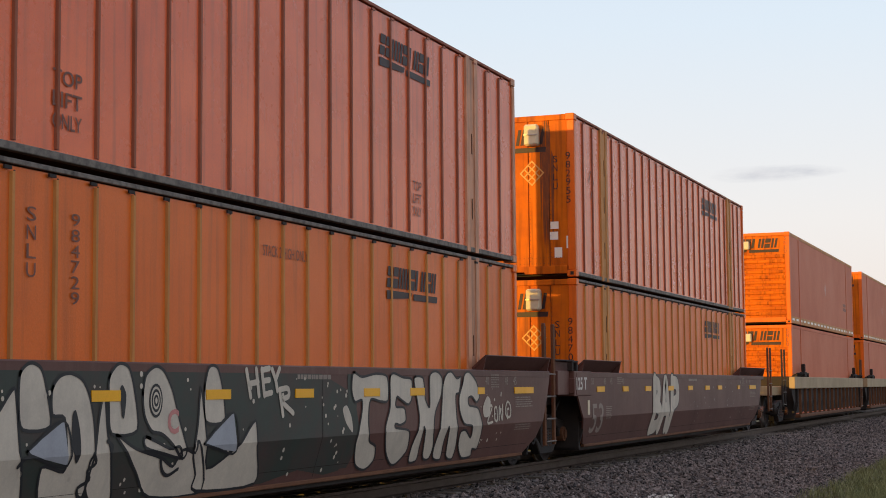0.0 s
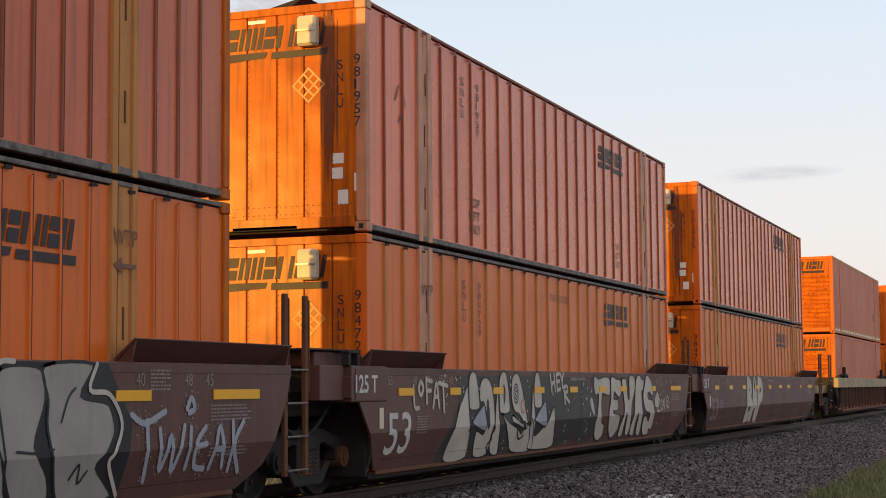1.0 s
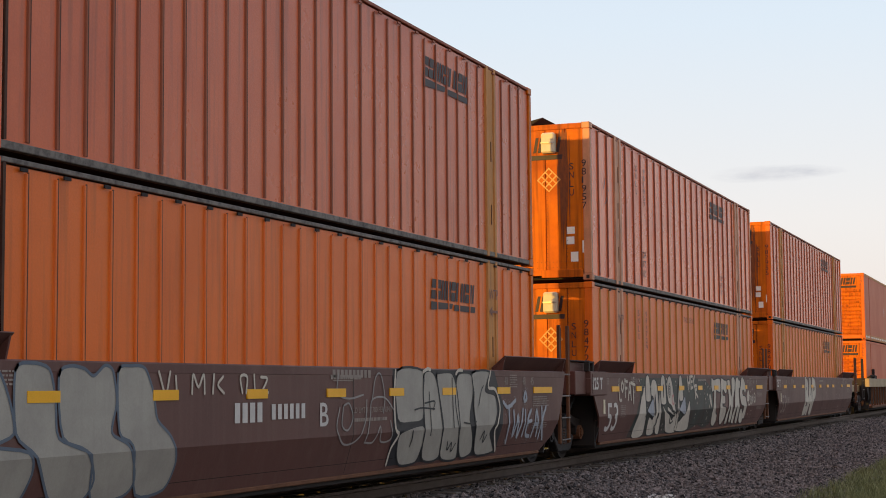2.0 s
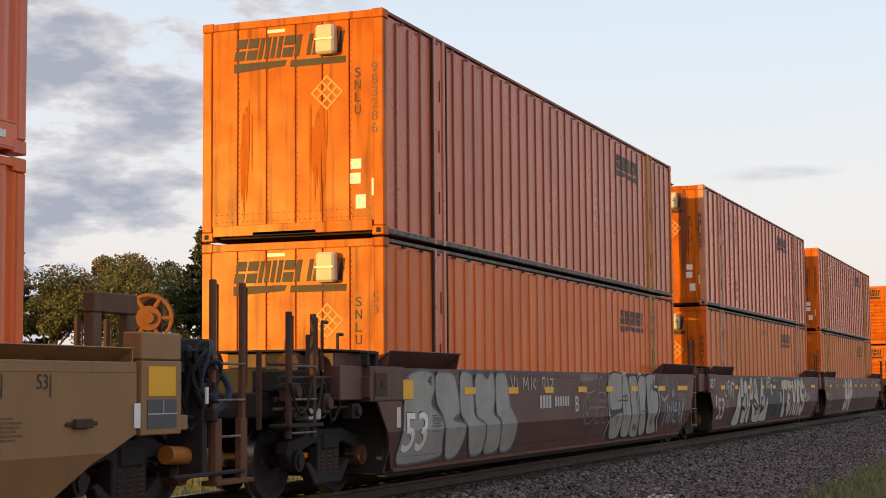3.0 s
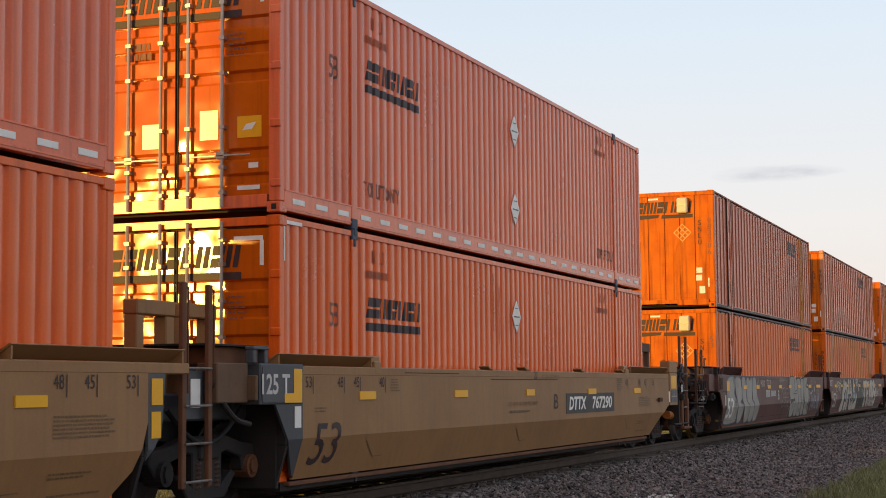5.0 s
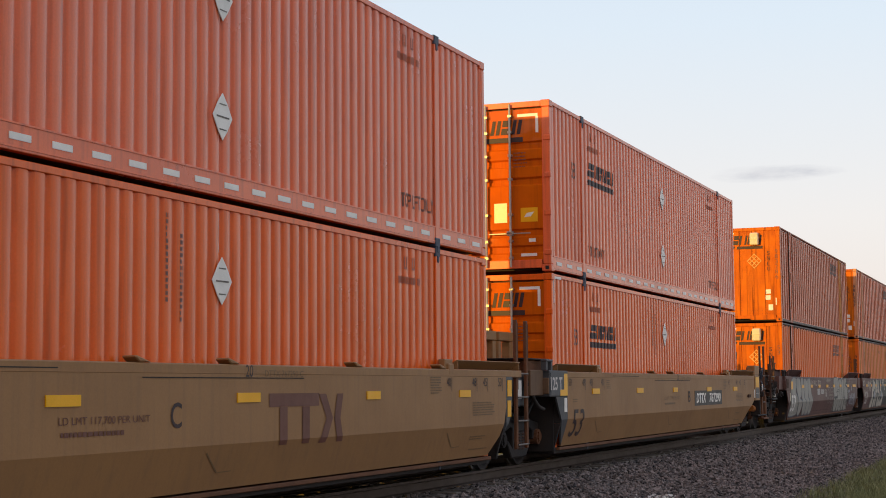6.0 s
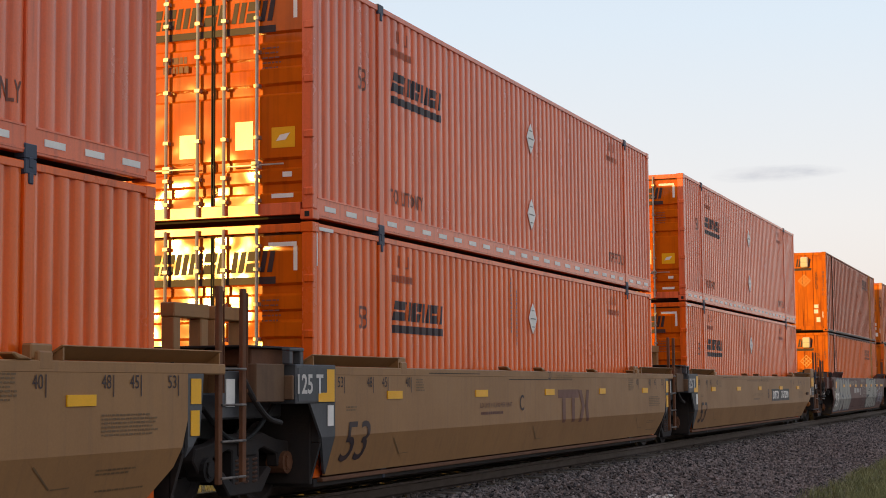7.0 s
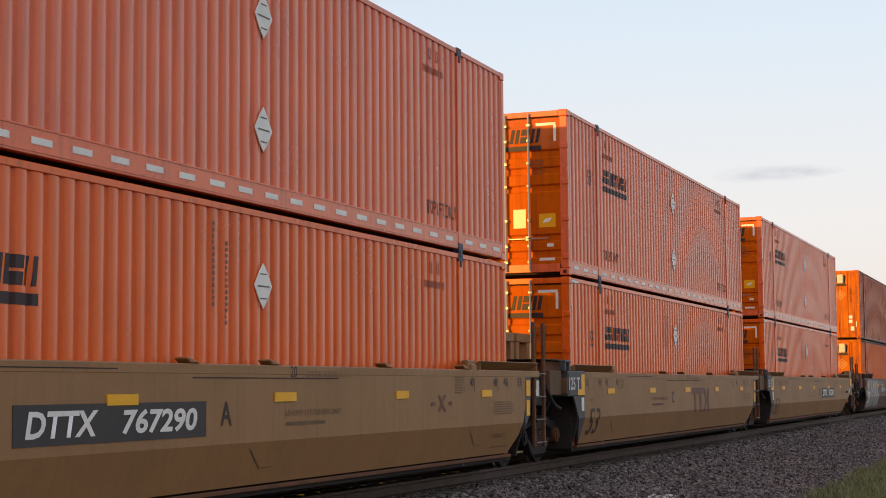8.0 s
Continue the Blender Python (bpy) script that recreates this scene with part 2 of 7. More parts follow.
SIGN_BLACK = surface("charcoal_number_panel", (0.052, 0.044, 0.042), 0.5, big=2.0, amount=0.3, grain=60, bump=0.0)
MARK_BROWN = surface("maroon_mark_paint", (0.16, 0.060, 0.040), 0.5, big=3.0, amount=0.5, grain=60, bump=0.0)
SPRAY_WHITE = surface("dull_white_spray_paint", (0.60, 0.52, 0.42), 0.55, other=(0.36, 0.31, 0.26), big=2.0, amount=0.6, streak=0.3, grain=50, bump=0.0)
SPRAY_GREY = surface("grey_spray_paint", (0.31, 0.28, 0.26), 0.55, big=2.0, amount=0.5, grain=50, bump=0.0)
SPRAY_BLACK = surface("black_spray_paint", (0.025, 0.025, 0.028), 0.5, big=2.0, amount=0.4, grain=50, bump=0.0)
SPRAY_GREEN = surface("dark_green_spray_paint", (0.036, 0.046, 0.038), 0.5, big=2.2, amount=0.95, other=(0.075, 0.046, 0.040), grain=50, bump=0.0)
SPRAY_BEIGE = surface("weathered_beige_spray_paint", (0.38, 0.345, 0.29), 0.55, other=(0.25, 0.22, 0.19), big=1.6, amount=0.7, streak=0.3, grain=50, bump=0.0)
SPRAY_BLUE = surface("slate_blue_spray_paint", (0.115, 0.140, 0.175), 0.55, big=2.0, amount=0.4, grain=50, bump=0.0)
SPRAY_STEEL = surface("pale_blue_grey_spray_paint", (0.36, 0.37, 0.40), 0.55, other=(0.24, 0.24, 0.26), big=2.0, amount=0.6, grain=50, bump=0.0)
# Rust brightened to hold the orange sunlight on the brake wheel.
SUNLIT_RUST = surface("sun_tinted_rust", (0.34, 0.125, 0.038), 0.8, other=(0.26, 0.09, 0.03), big=6.0, amount=0.8, grain=60, bump=0.15)
# Shadow on the tan steel is put into this brown.
SHADE_BROWN = surface("brown_steel_with_shade", (0.155, 0.085, 0.045), 0.7, other=(0.08, 0.045, 0.03), big=2.0, amount=0.7, streak=0.4, grain=50, bump=0.1)
FADED_INK = surface("nearly_worn_off_lettering", (0.36, 0.075, 0.028), 0.5, other=(0.58, 0.11, 0.03), big=7.0, amount=0.8, grain=60, bump=0.0)
SPRAY_PINK = surface("pink_spray_paint", (0.55, 0.22, 0.20), 0.5, big=2.0, amount=0.4, grain=50, bump=0.0)
WORN_DECAL = surface("worn_cream_decal", (0.66, 0.36, 0.12), 0.5, other=(0.70, 0.24, 0.02), big=9.0, amount=0.8, grain=60, bump=0.0)
CREAM_BOX = surface("cream_plastic_box", (0.70, 0.60, 0.42), 0.45, big=3.0, amount=0.3, grain=60)
DATA_PLATE = surface("shiny_data_plate", (0.80, 0.70, 0.45), 0.25, big=3.0, amount=0.2, grain=60, bump=0.0, gloss=0.6)
BLUE_STEEL = surface("blue_black_casting", (0.045, 0.055, 0.085), 0.5, big=4.0, amount=0.4, grain=60)
RAIL_SIDE = surface("brown_rail_steel", (0.075, 0.05, 0.038), 0.6, 0.3, big=3.0, amount=0.5, grain=50)
SLEEPER = surface("weathered_sleeper_wood", (0.13, 0.105, 0.085), 0.85, big=2.0, amount=0.5, grain=25, bump=0.3, spread=0.25)
BALLAST = surface("grey_ballast", (0.112, 0.086, 0.076), 0.9, other=(0.036, 0.029, 0.029), big=1.2, amount=0.6, grain=22.0, bump=1.0)
GRASS_SOIL = surface("grassy_soil", (0.055, 0.065, 0.025), 0.95, other=(0.10, 0.08, 0.045), big=0.3, amount=0.7, grain=8.0, bump=0.8)


def islands(name, low, high, rough=0.8, trans=0.0):
    """A material whose pieces each have a tone of their own."""
    m = bpy.data.materials.new(name)
    m.use_nodes = True
    nt, nl = m.node_tree.nodes, m.node_tree.links
    p = nt["Principled BSDF"]
    geo = nt.new("ShaderNodeNewGeometry")
    ramp = nt.new("ShaderNodeValToRGB")
    ramp.color_ramp.elements[0].color, ramp.color_ramp.elements[1].color = (*low, 1), (*high, 1)
    nl.new(geo.outputs["Random Per Island"], ramp.inputs["Fac"])
    tc = nt.new("ShaderNodeTexCoord")
    n = nt.new("ShaderNodeTexNoise")
    n.inputs["Scale"].default_value, n.inputs["Detail"].default_value = 1.3, 4.0
    nl.new(tc.outputs["Object"], n.inputs["Vector"])
    hsv = nt.new("ShaderNodeHueSaturation")
    r = nt.new("ShaderNodeMapRange")
    r.inputs["To Min"].default_value, r.inputs["To Max"].default_value = 0.6, 1.4
    nl.new(n.outputs["Fac"], r.inputs["Value"])
    nl.new(r.outputs[0], hsv.inputs["Value"])
    nl.new(ramp.outputs[0], hsv.inputs["Color"])
    nl.new(hsv.outputs[0], p.inputs["Base Color"])
    p.inputs["Roughness"].default_value = rough
    p.inputs["Transmission Weight"].default_value = trans
    return m


STONE = islands("ballast_stones", (0.010, 0.008, 0.008), (0.250, 0.195, 0.175), 0.85)
LEAF_DARK = islands("conifer_needles", (0.020, 0.032, 0.011), (0.085, 0.095, 0.028))
LEAF_OLIVE = islands("olive_leaves", (0.060, 0.068, 0.016), (0.19, 0.165, 0.042))
LEAF_BROWN = islands("autumn_leaves", (0.11, 0.08, 0.025), (0.33, 0.23, 0.085))
BLADE = islands("grass_blades", (0.085, 0.105, 0.030), (0.30, 0.29, 0.115), 0.6)
BARK = surface("grey_brown_bark", (0.10, 0.08, 0.06), 0.9, big=3.0, amount=0.5, grain=20, bump=0.5)


# ---- mesh helpers ----
def box(bm, x0, x1, y0, y1, z0, z1):
    v = [bm.verts.new((x, y, z)) for x in (x0, x1) for y in (y0, y1) for z in (z0, z1)]
    for f in ((0, 1, 3, 2), (4, 6, 7, 5), (0, 4, 5, 1), (2, 3, 7, 6), (0, 2, 6, 4), (1, 5, 7, 3)):
        bm.faces.new([v[i] for i in f])


def boxes(*list_of):
    bm = bmesh.new()
    for b in list_of:
        box(bm, *b)
    return bm


def prism(bm, outline, a, b, axis="y"):
    """Extrude an outline from a to b along an axis; the outline is in the two other axes, in order."""
    def at(p, k):
        return {"x": (k, p[0], p[1]), "y": (p[0], k, p[1]), "z": (p[0], p[1], k)}[axis]
    lo, hi = [bm.verts.new(at(p, a)) for p in outline], [bm.verts.new(at(p, b)) for p in outline]
    n = len(outline)
    bm.faces.new(lo)
    bm.faces.new(hi[::-1])
    for i in range(n):
        bm.faces.new((lo[i], hi[i], hi[(i + 1) % n], lo[(i + 1) % n]))


def rod(bm, a, b, r, n=10, r2=None):
    a, b = Vector(a), Vector(b)
    m = Matrix.Translation((a + b) / 2) @ (b - a).to_track_quat("Z", "Y").to_matrix().to_4x4()
    bmesh.ops.create_cone(bm, cap_ends=True, segments=n, radius1=r, radius2=r if r2 is None else r2, depth=(b - a).length, matrix=m)


def tube(bm, points, r, n=7):
    """One bent pipe along points, with closed ends."""
    pts = [Vector(p) for p in points]
    rings = []
    for i, p in enumerate(pts):
        d = (pts[min(i + 1, len(pts) - 1)] - pts[max(i - 1, 0)]).normalized()
        u = d.orthogonal().normalized() if not rings else (u - d * u.dot(d)).normalized()
        v = d.cross(u)
        rings.append([bm.verts.new(p + (u * math.cos(k * 2 * math.pi / n) + v * math.sin(k * 2 * math.pi / n)) * r) for k in range(n)])
    for a, b in zip(rings, rings[1:]):
        for k in range(n):
            bm.faces.new((a[k], a[(k + 1) % n], b[(k + 1) % n], b[k]))
    bm.faces.new(rings[0][::-1])
    bm.faces.new(rings[-1])


def part(name, bm, material, parent, label="", bevel=0.0, smooth=False):
    """Link a bmesh as one mesh object under a thing or a part."""
    bmesh.ops.recalc_face_normals(bm, faces=bm.faces)
    if bevel:
        bmesh.ops.bevel(bm, geom=[e for e in bm.edges if len(e.link_faces) == 2 and e.calc_face_angle(0) > 0.6], offset=bevel, segments=1, affect="EDGES")
    me = bpy.data.meshes.new(name)
    bm.to_mesh(me)
    bm.free()
    me.materials.append(material)
    if smooth:
        me.polygons.foreach_set("use_smooth", [True] * len(me.polygons))
        me.set_sharp_from_angle(angle=radians(35))
    ob = new(name, me)
    ob.parent = parent
    return tagged(ob, label) if label else ob


def again(name, ob, x=0, y=0, z=0, rz=0):
    """Another part on the same mesh, moved within its thing."""
    o = new(name, ob.data)
    o.parent = ob.parent
    o.matrix_basis = pose(x, y, z, 0, 0, rz)
    if "label" in ob:
        o["label"] = ob["label"]
    return o


def thing(name, m, label, category, group="", kind=""):
    ob = new(name)
    ob.matrix_basis = m
    return tagged(ob, label, category, group, kind)


TEXTS = {}


def letters(words, w, h, bold=0.0):
    """A flat mesh of lettering, w wide and h high, from (0, 0)."""
    key = (words, bold)
    if key not in TEXTS:
        cu = bpy.data.curves.new("lettering", "FONT")
        cu.body, cu.offset, cu.resolution_u = words, bold, 3
        ob = new("lettering", cu)
        bpy.context.view_layer.update()
        TEXTS[key] = bpy.data.meshes.new_from_object(ob.evaluated_get(bpy.context.evaluated_depsgraph_get()))
        bpy.data.objects.remove(ob)
    bm = bmesh.new()
    bm.from_mesh(TEXTS[key])
    xs, ys = [v.co.x for v in bm.verts], [v.co.y for v in bm.verts]
    x0, x1, y0, y1 = min(xs), max(xs), min(ys), max(ys)
    for v in bm.verts:
        v.co = ((v.co.x - x0) / (x1 - x0) * w, (v.co.y - y0) / (y1 - y0) * h, 0)
    return bm


def flat(*outlines):
    """Flat patches from outlines in (x, y)."""
    bm = bmesh.new()
    for o in outlines:
        bm.faces.new([bm.verts.new((p[0], p[1], 0)) for p in o])
    bmesh.ops.triangulate(bm, faces=bm.faces)
    return bm


def rect(x0, x1, y0, y1, lean=0.0):
    return [(x0, y0), (x1, y0), (x1 + lean, y1), (x0 + lean, y1)]


def bars(x0, y0, w, rows, row_h, gap, seed):
    """Unreadable small print: broken bars, line by line."""
    rnd = random.Random(seed)
    out = []
    for i in range(rows):
        y, x = y0 - i * (row_h + gap), x0
        while x < x0 + w * rnd.uniform(0.7, 1.0):
            k = rnd.uniform(0.015, 0.075) * (1 if row_h < 0.045 else 1.5)
            out.append(rect(x, min(x + k, x0 + w), y - row_h, y))
            x += k + 0.014
    return flat(*out)


def paint(name, bm, material, parent, spot, label="", cuts=(), folds=(), kind=""):
    """Lay flat lettering on a surface: spot turns (x, y) into a place of the thing; cuts are the x at which the surface folds."""
    for c in cuts:
        bmesh.ops.bisect_plane(bm, geom=bm.verts[:] + bm.edges[:] + bm.faces[:], plane_co=(c, 0, 0), plane_no=(1, 0, 0))
    for c in folds:
        bmesh.ops.bisect_plane(bm, geom=bm.verts[:] + bm.edges[:] + bm.faces[:], plane_co=(0, c, 0), plane_no=(0, 1, 0))
    for v in bm.verts:
        v.co = spot(v.co.x, v.co.y)
    me = bpy.data.meshes.new(name)
    bm.to_mesh(me)
    bm.free()
    me.materials.append(material)
    ob = new(name, me)
    ob.parent = parent
    return tagged(ob, label, kind=kind)


def strip(points, width, ends=6):
    """A flat painted stroke along points, with rounded ends."""
    pts = [Vector(p) for p in points]
    n = len(pts)
    left, right = [], []
    for i, p in enumerate(pts):
        d = (pts[min(i + 1, n - 1)] - pts[max(i - 1, 0)]).normalized()
        k = Vector((-d.y, d.x)) * width / 2
        left.append(p + k)
        right.append(p - k)
    def cap(p, d):
        a0 = math.atan2(d.y, d.x)
        return [p + Vector((math.cos(a0 + q), math.sin(a0 + q))) * width / 2 for q in np.linspace(-math.pi / 2, math.pi / 2, ends)[1:-1]]
    first, last = (pts[0] - pts[1]).normalized(), (pts[-1] - pts[-2]).normalized()
    bm = bmesh.new()
    lv, rv = [bm.verts.new((*p, 0)) for p in left], [bm.verts.new((*p, 0)) for p in right]
    for i in range(n - 1):
        bm.faces.new((lv[i], rv[i], rv[i + 1], lv[i + 1]))
    bm.faces.new([rv[-1]] + [bm.verts.new((*p, 0)) for p in cap(pts[-1], last)] + [lv[-1]])
    bm.faces.new([lv[0]] + [bm.verts.new((*p, 0)) for p in cap(pts[0], first)] + [rv[0]])
    return bm


def curved(points, steps=5):
    """Points along a smooth curve through the points given."""
    p = [Vector(q) for q in points]
    p = [p[0] * 2 - p[1]] + p + [p[-1] * 2 - p[-2]]
    out = []
    for a, b, c, d in zip(p, p[1:], p[2:], p[3:]):
        for i in range(steps):
            t = i / steps
            out.append(0.5 * (2 * b + (c - a) * t + (2 * a - 5 * b + 4 * c - d) * t * t + (3 * b - a - 3 * c + d) * t ** 3))
    return out + [p[-2]]


def rounded(outline, steps=4):
    """A closed outline made smooth."""
    p = [Vector(q) for q in outline]
    n = len(p)
    out = []
    for i in range(n):
        a, b, c, d = p[i - 1], p[i], p[(i + 1) % n], p[(i + 2) % n]
        m0, m1 = (c - a) * 0.4, (d - b) * 0.4
        for j in range(steps):
            t = j / steps
            out.append(b * (2 * t ** 3 - 3 * t * t + 1) + m0 * (t ** 3 - 2 * t * t + t) + c * (3 * t * t - 2 * t ** 3) + m1 * (t ** 3 - t * t))
    return out


# ---- ground and track ----
def sheet(bm, xs, profile):
    """A sheet over the stations xs with the cross profile [(y, z), ...]."""
    grid = [[bm.verts.new((x, y, z)) for y, z in profile] for x in xs]
    for a, b in zip(grid, grid[1:]):
        for i in range(len(profile) - 1):
            bm.faces.new((a[i], b[i], b[i + 1], a[i + 1]))


def terrain(y):
    """Height of the ground at the distance y from the camera's line."""
    stops = ((-3000, -0.62), (3.3, -0.62), (4.2, -0.56), (6.2, -0.50), (7.30, -0.25), (8.3, -0.21), (10.1, -0.21), (11.0, -0.25), (12.2, -0.5), (14.0, -0.6), (3000, -0.6))
    for (a, za), (b, zb) in zip(stops, stops[1:]):
        if a <= y <= b:
            return BED + za + (zb - za) * (y - a) / (b - a)
    return BED - 0.6


bm = bmesh.new()
ys = [-3000, -200, -40, -10, 0, 1.5, 2.5, 3.3, 3.8, 4.2, 4.9, 5.6, 6.2, 6.7, 7.0, 7.35, 7.6, 8.2, 9.2, 10.2, 11.0, 11.6, 12.2, 14.0, 20, 50, 200, 3000]
sheet(bm, [-3000, -300, -60, 0, 20, 40, 60, 90, 150, 400, 3000], [(y, terrain(y)) for y in ys])
ground = part("ground", bm, GRASS_SOIL, None)
tagged(ground, "dry grassy soil with a bed of grey gravel along the track", "ground", kind="structure")
ground.data.materials.append(BALLAST)
for f in ground.data.polygons:
    if 3.4 < f.center.y < 13.0:
        f.material_index = 1

track = thing("railway_track", pose(0, 0, BED), "steel rails on weathered sleepers bedded in grey ballast", "track", kind="structure")
RAIL_PROFILE = [(-0.056, 0), (0.056, 0), (0.056, -0.035), (0.009, -0.05), (0.009, -0.15), (0.075, -0.165), (0.075, -0.18), (-0.075, -0.18), (-0.075, -0.165), (-0.009, -0.15), (-0.009, -0.05), (-0.056, -0.035)]
for side_y in (-0.753, 0.753):
    bm = bmesh.new()
    prism(bm, [(TRACK_Y + side_y + y, z) for y, z in RAIL_PROFILE], -60, 400, "x")
    rail = part("rail", bm, RAIL_SIDE, track, "worn steel rail with a polished top")
    rail.data.materials.append(TREAD)
    for f in rail.data.polygons:
        if f.normal.z > 0.9 and f.center.z > -0.01:
            f.material_index = 1
bm = boxes((-0.115, 0.115, -1.3, 1.3, -0.10, 0.06))
first = part("sleeper", bm, SLEEPER, track, bevel=0.008)
first.matrix_basis = pose(9.0, TRACK_Y, -0.235)
rnd = random.Random(5)
for i in range(1, 180):
    again("sleeper", first, 9.0 + i * 0.55 + rnd.uniform(-0.03, 0.03), TRACK_Y + rnd.uniform(-0.04, 0.04), -0.235 + rnd.uniform(-0.012, 0.008), rnd.uniform(-1.5, 1.5))


def scatter(name, material, count, place, seed, size, label, category, squash=0.7):
    """Loose stones: each a rough eight-sided lump."""
    rng = np.random.default_rng(seed)
    base = np.array([(1, 0, 0), (-1, 0, 0), (0, 1, 0), (0, -1, 0), (0, 0, 1), (0, 0, -1)], float)
    tri = np.array([(0, 2, 4), (2, 1, 4), (1, 3, 4), (3, 0, 4), (2, 0, 5), (1, 2, 5), (3, 1, 5), (0, 3, 5)])
    c = place(rng, count)
    s = size[0] * (size[1] / size[0]) ** rng.random((count, 1, 1))
    v = base[None] * (0.65 + 0.7 * rng.random((count, 6, 1))) + rng.normal(0, 0.22, (count, 6, 3))
    a = rng.random((count, 1)) * 6.283
    ca, sa = np.cos(a), np.sin(a)
    v = np.stack([v[..., 0] * ca - v[..., 1] * sa, v[..., 0] * sa + v[..., 1] * ca, v[..., 2] * squash], -1)
    tilt = rng.normal(0, 0.5, (count, 1))
    v = np.stack([v[..., 0], v[..., 1] * np.cos(tilt) - v[..., 2] * np.sin(tilt), v[..., 1] * np.sin(tilt) + v[..., 2] * np.cos(tilt)], -1)
    v = v * s + c[:, None, :]
    faces = (tri[None] + 6 * np.arange(count)[:, None, None]).reshape(-1, 3)
    me = bpy.data.meshes.new(name)
    me.from_pydata(v.reshape(-1, 3), [], faces)
    me.materials.append(material)
    return tagged(new(name, me), label, category, kind="stuff")


HEIGHT_AT = np.vectorize(terrain)


def on_bed(x0, x1, y0, y1, power):
    def place(rng, n):
        x = x0 + (x1 - x0) * rng.random(n) ** power
        y = y0 + (y1 - y0) * rng.random(n)
        return np.stack([x, y, HEIGHT_AT(y) + rng.normal(0.005, 0.012, n)], 1)
    return place


scatter("ballast_stones", STONE, 100000, on_bed(14, 75, 3.2, 8.35, 1.7), 11, (0.016, 0.052), "loose angular grey ballast stones beside the rails", "gravel")
scatter("pale_stones", WHITE_INK, 60, lambda rng, n: np.stack([24.6 + rng.normal(0, 0.5, n), 6.05 + rng.normal(0, 0.22, n), np.full(n, terrain(6.05) + 0.03)], 1), 13, (0.02, 0.05), "scatter of pale broken stones on the ballast", "gravel")
scatter("ballast_stones", STONE, 12000, on_bed(12, 60, 8.45, 12.0, 1.5), 12, (0.018, 0.042), "loose angular grey ballast stones between the rails", "gravel")


def grass(name, boxes_of, count, seed, label):
    """Grass blades: thin bent triangles in tufts."""
    rng = np.random.default_rng(seed)
    x0, x1, y0, y1 = boxes_of
    tx, ty = rng.uniform(x0, x1, count // 25), rng.uniform(y0, y1, count // 25)
    k = rng.integers(0, len(tx), count)
    x, y = tx[k] + rng.normal(0, 0.09, count), ty[k] + rng.normal(0, 0.09, count)
    h = rng.uniform(0.05, 0.22, count) * rng.uniform(0.6, 1.2, len(tx))[k]
    a, lean = rng.random(count) * 6.283, rng.normal(0, 0.35, (count, 2))
    w = 0.005
    z = HEIGHT_AT(y)
    p = np.stack([x, y, z], 1)
    side = np.stack([np.cos(a) * w, np.sin(a) * w, np.zeros(count)], 1)
    mid = p + np.stack([lean[:, 0] * h * 0.3, lean[:, 1] * h * 0.3, h * 0.6], 1)
    tip = p + np.stack([lean[:, 0] * h, lean[:, 1] * h, h], 1)
    v = np.stack([p - side, p + side, mid + side * 0.7, mid - side * 0.7, tip], 1).reshape(-1, 3)
    i = 5 * np.arange(count)
    faces = [(j, j + 1, j + 2, j + 3) for j in i] + [(j + 3, j + 2, j + 4) for j in i]
    me = bpy.data.meshes.new(name)
    me.from_pydata(v, [], [tuple(int(q) for q in f) for f in faces])
    me.materials.append(BLADE)
    return tagged(new(name, me), label, "grass", kind="stuff")


grass("grass", (25, 44, 1.6, 3.25), 42000, 21, "pale green tufts of grass at the edge of the gravel")
grass("grass", (26, 42, 3.3, 3.95), 7000, 23, "sparse tufts of grass among the gravel")
grass("grass", (18, 70, 13.0, 17.0), 24000, 22, "sunlit green grass beyond the track")


# ---- trees beyond the track ----
def leaves(rng, centres, radii, count, size):
    """Small bent leaf sprays around clump centres."""
    k = rng.integers(0, len(centres), count)
    d = rng.normal(0, 1, (count, 3))
    d /= np.linalg.norm(d, axis=1, keepdims=True)
    c = centres[k] + d * radii[k][:, None] * rng.uniform(0.5, 1.05, (count, 1)) * np.array([1, 1, 0.8])
    u = rng.normal(0, 1, (count, 3))
    u /= np.linalg.norm(u, axis=1, keepdims=True)
    w = np.cross(u, rng.normal(0, 1, (count, 3)))
    w /= np.linalg.norm(w, axis=1, keepdims=True)
    s = size * rng.uniform(0.6, 1.5, (count, 1))
    v = np.stack([c - u * s, c + w * s * 0.5, c + u * s, c - w * s * 0.5], 1).reshape(-1, 3)
    f = (np.arange(count)[:, None] * 4 + np.array([0, 1, 2, 3])).tolist()
    return v, f


def mesh_part(name, v, f, material, parent):
    me = bpy.data.meshes.new(name)
    me.from_pydata(v, [], f)
    me.materials.append(material)
    ob = new(name, me)
    ob.parent = parent
    return ob


